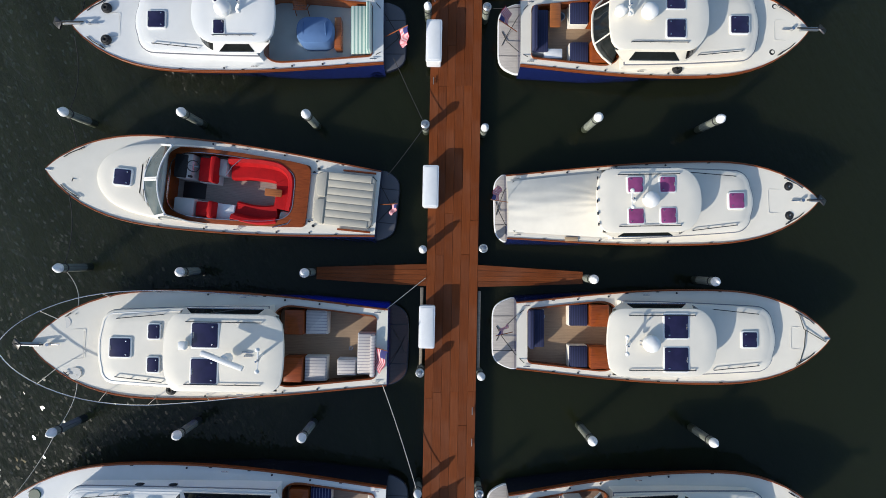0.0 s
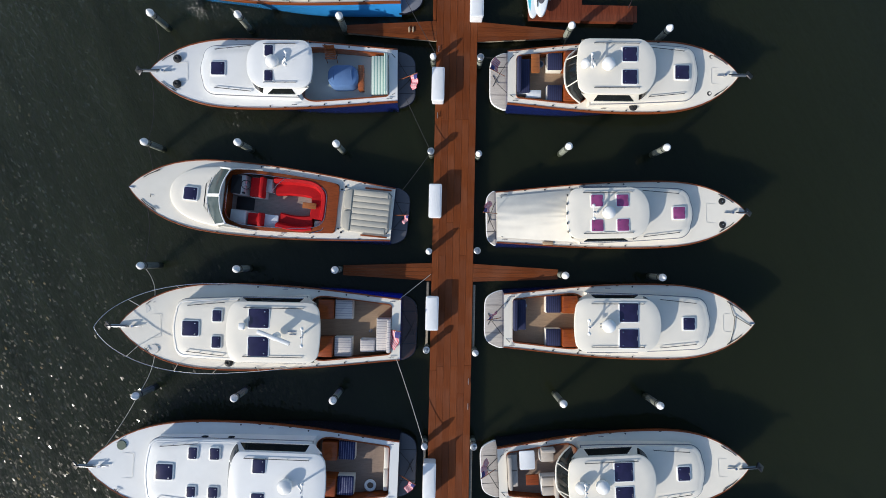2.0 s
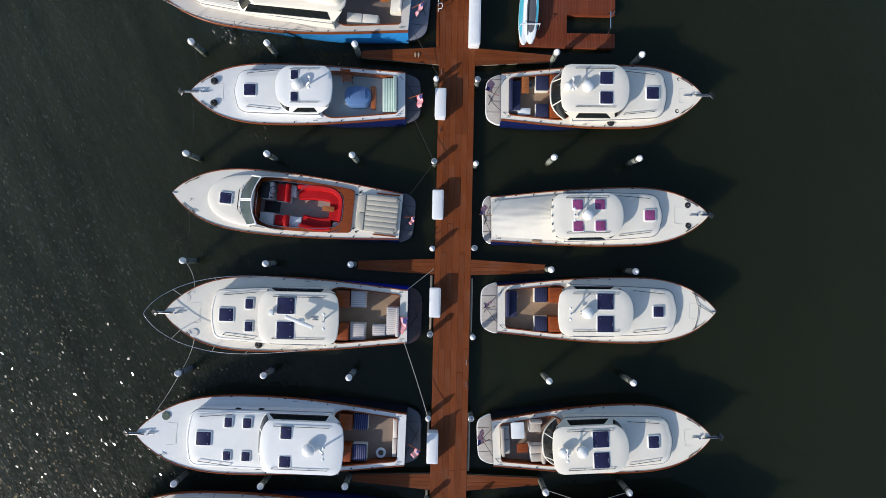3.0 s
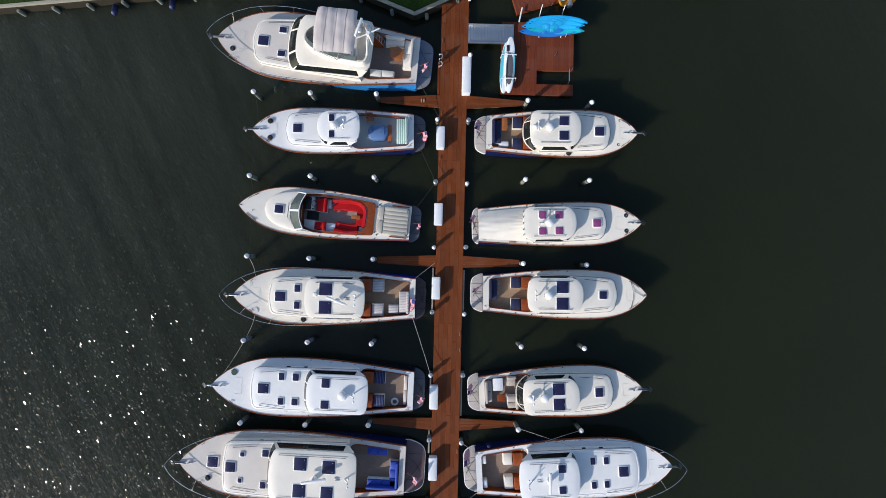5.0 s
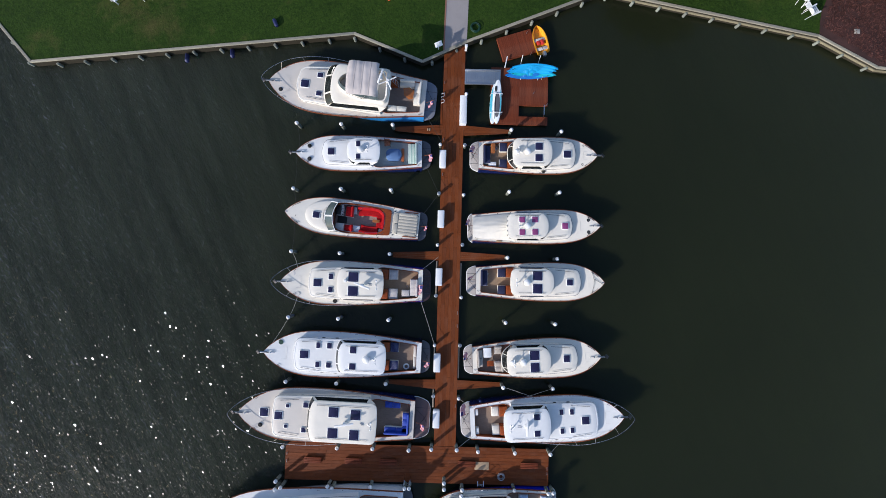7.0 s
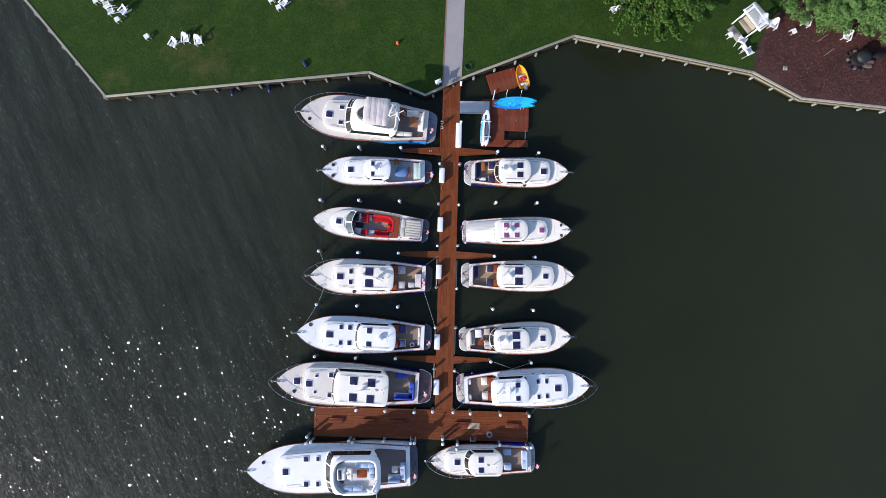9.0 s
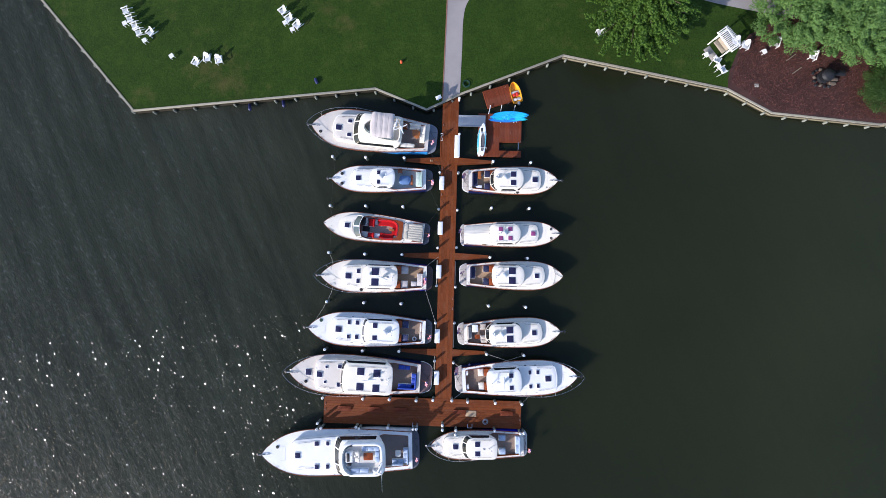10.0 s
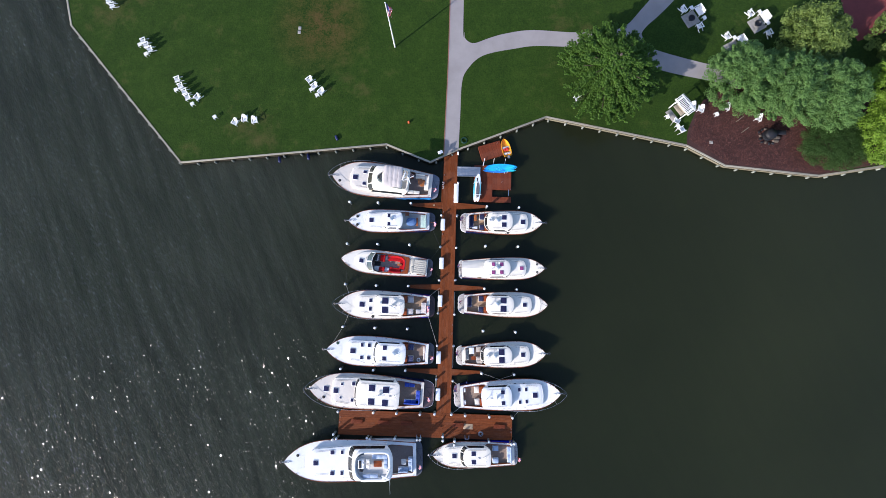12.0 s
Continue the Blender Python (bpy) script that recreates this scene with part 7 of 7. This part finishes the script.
for x, y in ((38.35, 23.1), (39.0, 21.6)):
    solid("garden_stake", tube([(x - 0.5, y - 0.35, LAND_Z + 0.05), (x + 0.5, y + 0.4, LAND_Z + 0.12)], 0.035), M["seawall"], pose(0, 0, 0), "thin pale wooden stake lying on the mulch", "stake", "garden stakes")
solid("valve_box", block(34.3, 34.75, 19.65, 20.05, LAND_Z, LAND_Z + 0.08, 0.02), M["paver"], pose(0, 0, 0), "small grey utility box in the mulch", "utility box")
for x, y in ((-21.4, 34.75), (-21.45, 34.15)):
    solid("utility_lid", block(x - 0.2, x + 0.2, y - 0.22, y + 0.22, LAND_Z, LAND_Z + 0.05, 0.02), M["paver"], pose(0, 0, 0), "pale grey utility lid set in the lawn", "utility lid", "utility lids")
solid("garden_hose", join(*[torus(1.7, 19.3, LAND_Z + 0.04 + 0.04 * k, 0.42 - 0.06 * (k % 3), 0.022, 24, 6) for k in range(5)]), M["hose"], pose(0, 0, 0), "dark green garden hose coiled on the grass", "hose")
solid("lawn_marker", lathe([(0.16, LAND_Z), (0.15, LAND_Z + 0.25), (0.05, LAND_Z + 0.38)], -5.8, 21.65, 14), M["bulb"], pose(0, 0, 0), "small orange-red marker on the lawn", "marker")
solid("barrel", moved(lathe([(0.13, -0.34), (0.17, -0.2), (0.17, 0.2), (0.13, 0.34)], 0, 0, 14), pose(-15.45, 19.2, LAND_Z + 0.17, 90, 0, 25)), M["hullblue"], pose(0, 0, 0), "dark blue drum lying on the lawn", "barrel")
for x, y in ((-23.2, 16.2), (-19.3, 16.7)):
    solid("hanging_fender", moved(lathe([(0.05, -0.55), (0.18, -0.45), (0.18, 0.45), (0.05, 0.55)], 0, 0, 12), pose(x, y, 0.35, 60, 0, 20)), M["hullblue"], pose(0, 0, 0), "blue fender hung on the bulkhead", "fender", "bulkhead fenders")
fp = thing("flagpole", pose(-8.1, 32.3, LAND_Z), "tall white flagpole with a drooping striped flag", "flagpole")
part("pole", lathe([(0.10, 0), (0.085, 4), (0.05, 9.5)], 0, 0, 12), M["chairwhite"], fp)
part("ball", lathe([(0.02, 9.5), (0.09, 9.58), (0.02, 9.67)], 0, 0, 10), M["steel"], fp)
vs = [(0.06 + (0.42 + 0.16 * math.sin(0.5 * j)) * (i / 8), 0.10 * math.sin(2.6 * i / 3 + j * 0.3) + 0.10 * i / 8, 9.35 - 0.17 * j - 0.10 * i) for j in range(14) for i in range(9)]
fs = [(j * 9 + i, j * 9 + i + 1, (j + 1) * 9 + i + 1, (j + 1) * 9 + i) for j in range(13) for i in range(8)]
cl = part("flag_cloth", (vs, fs), M["flag_red"], fp, "red and white striped flag with a blue corner")
cl.data.materials.append(M["flag_white"]), cl.data.materials.append(M["flag_blue"])
for k, p in enumerate(cl.data.polygons):
    j, i = divmod(k, 8)
    p.material_index = 2 if (j < 7 and i < 4) else j % 2


# ---- trees ----
def leaf_cloud(rng, centres, radii, per, size):
    """Many small bent leaf sprays about clump centres; returns verts, faces."""
    n = len(centres) * per
    c = np.repeat(np.asarray(centres), per, 0)
    r = np.repeat(np.asarray(radii), per)[:, None]
    d = rng.normal(size=(n, 3))
    d /= np.linalg.norm(d, axis=1, keepdims=True)
    p = c + d * r * rng.uniform(0.55, 1.05, (n, 1)) * (1, 1, 0.7)
    nrm = d + rng.normal(scale=0.55, size=(n, 3)) + (0, 0, 0.7)
    nrm /= np.linalg.norm(nrm, axis=1, keepdims=True)
    a = np.cross(nrm, rng.normal(size=(n, 3)))
    a /= np.linalg.norm(a, axis=1, keepdims=True)
    e = np.cross(nrm, a)
    s = size * rng.uniform(0.6, 1.3, (n, 1))
    tip, base, left, right = p + a * s, p - a * s * 0.9, p + e * s * 0.5 - nrm * s * 0.2, p - e * s * 0.5 - nrm * s * 0.2
    vs = np.stack([base, left, tip, right], 1).reshape(-1, 3)
    fs = np.arange(n * 4).reshape(-1, 4)
    return vs, fs


def quick_mesh(name, vs, fs, material):
    me = bpy.data.meshes.new(name)
    me.from_pydata(vs.tolist(), [], fs.tolist())
    me.materials.append(material)
    return me


def tree(x, y, rad, top, leaf, seed, clumps=150, per=90, size=0.19, label="broad leafy shade tree with a dense green crown", low=0.32, clump_r=0.9, ragged=0):
    rng = np.random.default_rng(seed)
    t = thing("tree", pose(x, y, LAND_Z), label, "tree", "garden trees")
    h = top * 0.55
    limbs = [tube([(0, 0, -0.1), (0.05, 0.02, h * 0.4), (0.0, 0.1, h * 0.75)], 0.20, 9)]
    ends = []
    for k in range(9):
        a = 2 * math.pi * k / 9 + rng.uniform(-0.3, 0.3)
        q = rad * rng.uniform(0.45, 0.75)
        e = (q * math.cos(a), q * math.sin(a), top * rng.uniform(0.55, 0.85))
        limbs.append(tube([(0, 0, h * rng.uniform(0.35, 0.7)), (e[0] * 0.4, e[1] * 0.4, (h * 0.6 + e[2]) / 2), e], 0.06, 6))
    part("trunk", join(*limbs), M["bark"], t)
    centres, radii = [], []
    lobes = [(a, rng.uniform(0.72, 1.12)) for a in np.linspace(0, 2 * math.pi, 8)[:-1] + rng.uniform(-0.3, 0.3, 7)]
    for k in range(clumps):
        a, u = rng.uniform(0, 2 * math.pi), rng.uniform(0, 1)
        lobe = max(s * max(0.0, math.cos((a - b) * 0.95)) ** 0.5 if abs(math.cos(a - b)) > 0 and math.cos(a - b) > 0 else 0 for b, s in lobes)
        el = math.asin(rng.uniform(-0.25, 1.0))
        r = rad * (0.50 + 0.50 * lobe) * (0.72 + 0.34 * u)
        centres.append((r * math.cos(el) * math.cos(a), r * math.cos(el) * math.sin(a), top * low + top * (1 - low) * max(-0.1, math.sin(el)) * (0.85 + 0.2 * u)))
        radii.append(clump_r * rng.uniform(0.55, 1.15) * (rad / 4.5))
    for k in range(clumps // 2):
        a, el = rng.uniform(0, 2 * math.pi), math.asin(rng.uniform(0.0, 1.0))
        r = rad * rng.uniform(0.35, 0.66)
        centres.append((r * math.cos(el) * math.cos(a), r * math.cos(el) * math.sin(a), top * low + top * (1 - low) * math.sin(el) * 0.72))
        radii.append(clump_r * rng.uniform(0.8, 1.2) * (rad / 4.5))
    # shoots that break the outline
    for k in range(ragged):
        a, q = rng.uniform(0, 2 * math.pi), rng.uniform(0.55, 1.0)
        for j in range(4):
            r = rad * (q + 0.055 * j)
            centres.append((r * math.cos(a), r * math.sin(a), top * (0.98 - 0.55 * q * q) + 0.10 * j))
            radii.append(0.34 - 0.06 * j)
    vs, fs = leaf_cloud(rng, centres, radii, per, size)
    crown = new("crown", quick_mesh("crown", vs, fs, M[leaf]))
    crown.parent = t
    return t


def maple(x, y, rad, top, seed, label):
    """A tree whose boughs ray out from the trunk and end in pointed sprays."""
    rng = np.random.default_rng(seed)
    t = thing("tree", pose(x, y, LAND_Z), label, "tree", "garden trees")
    limbs = [tube([(0, 0, -0.1), (0.06, 0.03, top * 0.4), (0.0, 0.08, top * 0.9)], 0.15, 9)]
    centres, radii = [], []
    boughs = 260
    for k in range(boughs):
        f = (k + 0.5) / boughs
        a = k * 2.39996 + rng.uniform(-0.25, 0.25)
        # the side over the garden chairs is thin
        side = math.cos(a - radians(208))
        if f < 0.40 and side > 0.86 and k % 2:
            continue
        reach = (rad * (1 - f ** 1.9) ** 0.75 + 0.35) * rng.uniform(0.86, 1.08)
        z0 = top * (0.20 + 0.66 * f)
        lift = rng.uniform(0.10, 0.24) * reach + 0.4 * f
        ca, sa = math.cos(a), math.sin(a)
        if k % 5 == 0:
            limbs.append(tube([(0, 0, z0 - 0.5), (reach * 0.4 * ca, reach * 0.4 * sa, z0 + lift * 0.4), (reach * 0.8 * ca, reach * 0.8 * sa, z0 + lift * 0.8)], 0.035, 5))
        n = max(3, int(reach / 0.36))
        for j in range(n):
            q = 0.22 + 0.78 * (j + 0.6) / n
            cx, cy, cz = reach * q * ca, reach * q * sa, z0 + lift * q - 0.35 * q * q
            centres.append((cx, cy, cz))
            radii.append(0.11 + 0.20 * (1 - q) ** 0.6)
            for s in (1, -1):
                b = a + s * rng.uniform(0.45, 0.85)
                l = (0.30 + 0.75 * (1 - q)) * rng.uniform(0.6, 1.15)
                for w in (0.55, 1.0):
                    centres.append((cx + l * w * math.cos(b), cy + l * w * math.sin(b), cz + 0.10 * w + rng.uniform(-0.12, 0.06)))
                    radii.append(0.22 - 0.10 * w)
    part("trunk", join(*limbs), M["bark"], t)
    vs, fs = leaf_cloud(rng, centres, radii, 15, 0.105)
    crown = new("crown", quick_mesh("crown", vs, fs, M["leaf_maple"]))
    crown.parent = t
    return t


maple(19.75, 27.35, 5.95, 9.0, 11, "broad maple tree with pointed sprays and a ragged green crown")
tree(37.3, 27.4, 4.15, 6.2, "leaf_grey", 12, 150, 150, 0.125, "rounded grey-green tree with a dense crown", clump_r=0.85, ragged=40)
tree(42.8, 26.4, 4.5, 6.6, "leaf_grey", 13, 160, 150, 0.125, "rounded grey-green tree with a dense crown", clump_r=0.85, ragged=40)
tree(48.3, 25.8, 4.2, 6.0, "leaf_grey", 14, 150, 150, 0.125, "rounded grey-green tree with a dense crown", clump_r=0.85, ragged=40)
tree(46.4, 33.6, 4.3, 6.0, "leaf_olive", 15, 130, 110, 0.16, "olive-green tree with a loose crown")
tree(56.2, 26.6, 3.7, 5.4, "leaf_bright", 16, 120, 110, 0.15, "bright yellow-green garden tree at the bed")
tree(55.6, 20.9, 3.7, 4.4, "leaf_bright", 17, 110, 110, 0.15, "bright yellow-green garden tree at the bed")
tree(58.3, 33.6, 3.8, 5.0, "leaf_olive", 18, 100, 100, 0.16, "olive-green tree with a loose crown")


def bark_chips(outline, n, seed):
    """Loose bark pieces strewn over the bed."""
    rng = np.random.default_rng(seed)
    xs, ys = [p[0] for p in outline], [p[1] for p in outline]
    vs, fs = [], []
    while len(fs) < n:
        x, y = rng.uniform(min(xs), max(xs)), rng.uniform(min(ys), max(ys))
        inside = False
        for (ax, ay), (bx, by) in zip(outline, outline[1:] + outline[:1]):
            if (ay > y) != (by > y) and x < (bx - ax) * (y - ay) / (by - ay) + ax:
                inside = not inside
        if not inside:
            continue
        a, l, w, z = rng.uniform(0, math.pi), rng.uniform(0.05, 0.14), rng.uniform(0.014, 0.034), LAND_Z + 0.035 + rng.uniform(0, 0.04)
        c, s, lift = math.cos(a), math.sin(a), rng.uniform(-0.03, 0.05)
        k = len(vs)
        for u, v in ((-1, -1), (1, -1), (1, 1), (-1, 1)):
            vs.append((x + u * l * c - v * w * s, y + u * l * s + v * w * c, z + u * lift))
        fs.append((k, k + 1, k + 2, k + 3))
    return vs, fs


solid("bark_chips", bark_chips([(31.6, 20.2), (32.8, 24.0), (36, 26.6), (42, 29), (52, 29), (59, 25.5), (59, 18.4), (57, 17.9), (48.5, 16.1), (36.6, 17.1)], 22000, 41), M["chip"], pose(0, 0, 0), "loose red-brown bark chips on the planting bed", "bark mulch", kind="stuff", smooth=False)


def shrub(x, y, rx, ry, h, leaf, seed, n=40, per=120, size=0.13, label="low green spreading shrub"):
    rng = np.random.default_rng(seed)
    t = thing("shrub", pose(x, y, LAND_Z), label, "shrub", "garden shrubs")
    part("stems", join(*[tube([(0, 0, 0), (rx * 0.5 * math.cos(a), ry * 0.5 * math.sin(a), h * 0.6)], 0.03, 5) for a in np.linspace(0, 6, 8)]), M["bark"], t)
    cs = []
    for k in range(n):
        a, q = rng.uniform(0, 2 * math.pi), math.sqrt(rng.uniform(0, 1))
        cs.append((rx * q * math.cos(a), ry * q * math.sin(a), h * (0.35 + 0.5 * math.sqrt(1 - q * q * 0.9))))
    vs, fs = leaf_cloud(rng, cs, [0.55] * n, per, size)
    cr = new("crown", quick_mesh("crown", vs, fs, M[leaf]))
    cr.parent = t


shrub(49.9, 19.45, 4.5, 3.1, 2.0, "leaf_shrub", 21, 330, 190, 0.06)
shrub(53.0, 22.0, 1.8, 1.8, 1.6, "leaf_shrub", 22, 40)
shrub(50.5, 31.0, 2.0, 1.5, 1.2, "leaf_shrub", 23, 30)


# ---- planks, last ----
rng = random.Random(5)


def plank_mesh(x0, x1, y0, y1, z1, mat, th=0.045):
    """One board with eased edges, about its own middle."""
    cx, cy = (x0 + x1) / 2, (y0 + y1) / 2
    a, c = (x1 - x0) / 2 - 0.003, (y1 - y0) / 2 - 0.003
    e = 0.006
    vs = [(sx * a, sy * c, -th) for sx, sy in ((-1, -1), (1, -1), (1, 1), (-1, 1))]
    vs += [(sx * a, sy * c, -e) for sx, sy in ((-1, -1), (1, -1), (1, 1), (-1, 1))]
    vs += [(sx * (a - e), sy * (c - e), 0) for sx, sy in ((-1, -1), (1, -1), (1, 1), (-1, 1))]
    fs = [(3, 2, 1, 0), (8, 9, 10, 11)]
    for k in (0, 4):
        fs += [(k + i, k + (i + 1) % 4, k + 4 + (i + 1) % 4, k + 4 + i) for i in range(4)]
    me = bpy.data.meshes.new("plank")
    me.from_pydata(vs, [], fs)
    me.materials.append(mat)
    return me, (cx, cy, z1)


def lay(parent, x0, x1, y0, y1, z, mat, name="plank"):
    me, at = plank_mesh(x0, x1, y0, y1, z, mat)
    ob = new(name, me)
    ob.location = (at[0], at[1], at[2] + rng.uniform(-0.003, 0.003))
    ob.parent = parent


# the pier's planks run along it
W, N = 1.84, 6
for k in range(N):
    xa = -W / 2 + W / N * k
    y = -16.38
    first = rng.uniform(1.5, 6.0)
    while y < 17.45 + 0.28 * (xa + 0.9) - 0.05:
        y2 = min(y + first, 17.45 + 0.25 * (xa + 0.9))
        if 17.5 - y2 < 0.5:
            y2 = 17.45 + 0.25 * (xa + 0.9)
        lay(pier, xa, xa + W / N, y, y2, DOCK_Z, M["deckwood"])
        y, first = y2, rng.choice((4.9, 6.1, 7.3))
# finger piers: tapering boards across their length
for ya, yb, yc, yd, xl, xr in FINGERS:
    for sx, tip in ((-1, xl), (1, xr)):
        n = 4
        for k in range(n):
            f0, f1 = k / n, (k + 1) / n
            root = (yb + (ya - yb) * f0, yb + (ya - yb) * f1)
            end = (yd + (yc - yd) * f0, yd + (yc - yd) * f1)
            x0, x1 = sx * 0.925, tip
            vs = [(x0, root[0] + 0.004, -0.045), (x1, end[0] + 0.003, -0.045), (x1, end[1] - 0.003, -0.045), (x0, root[1] - 0.004, -0.045)]
            vs += [(x, y, 0.0) for x, y, z in vs]
            fs = [(0, 1, 2, 3), (4, 5, 6, 7), (0, 1, 5, 4), (1, 2, 6, 5), (2, 3, 7, 6), (3, 0, 4, 7)]
            ob = new("plank", mesh_of("plank", vs, fs, M["deckwood_x"]))
            ob.location = (0, 0, DOCK_Z + rng.uniform(-0.003, 0.003))
            ob.parent = pier
# the end platform: boards along its length
rows, y0, y1 = 11, -19.45, -16.40
for k in range(rows):
    ya, yb = y0 + (y1 - y0) * k / rows, y0 + (y1 - y0) * (k + 1) / rows
    x = -13.35
    step = rng.uniform(1.8, 4.8)
    while x < 8.7:
        x2 = min(x + step, 8.75)
        if 8.75 - x2 < 0.6:
            x2 = 8.75
        lay(pier, x, x2, ya, yb, DOCK_Z - 0.002, M["deckwood_x"])
        x, step = x2, rng.choice((4.9, 6.1, 7.3))
# float boards
for xa, xb, ya, yb in ((3.2, 5.65, 11.1, 16.1), (5.65, 8.15, 12.8, 16.1), (5.65, 8.15, 11.1, 11.85)):
    n = max(2, round((xb - xa) / 0.16))
    for k in range(n):
        lay(floating, xa + (xb - xa) * k / n, xa + (xb - xa) * (k + 1) / n, ya, yb, Z_F, M["floatwood"])
for k in range(20):
    lay(float_two, 3.05 * k / 20, 3.05 * (k + 1) / 20, 0.0, 2.05, Z_F, M["floatwood"])
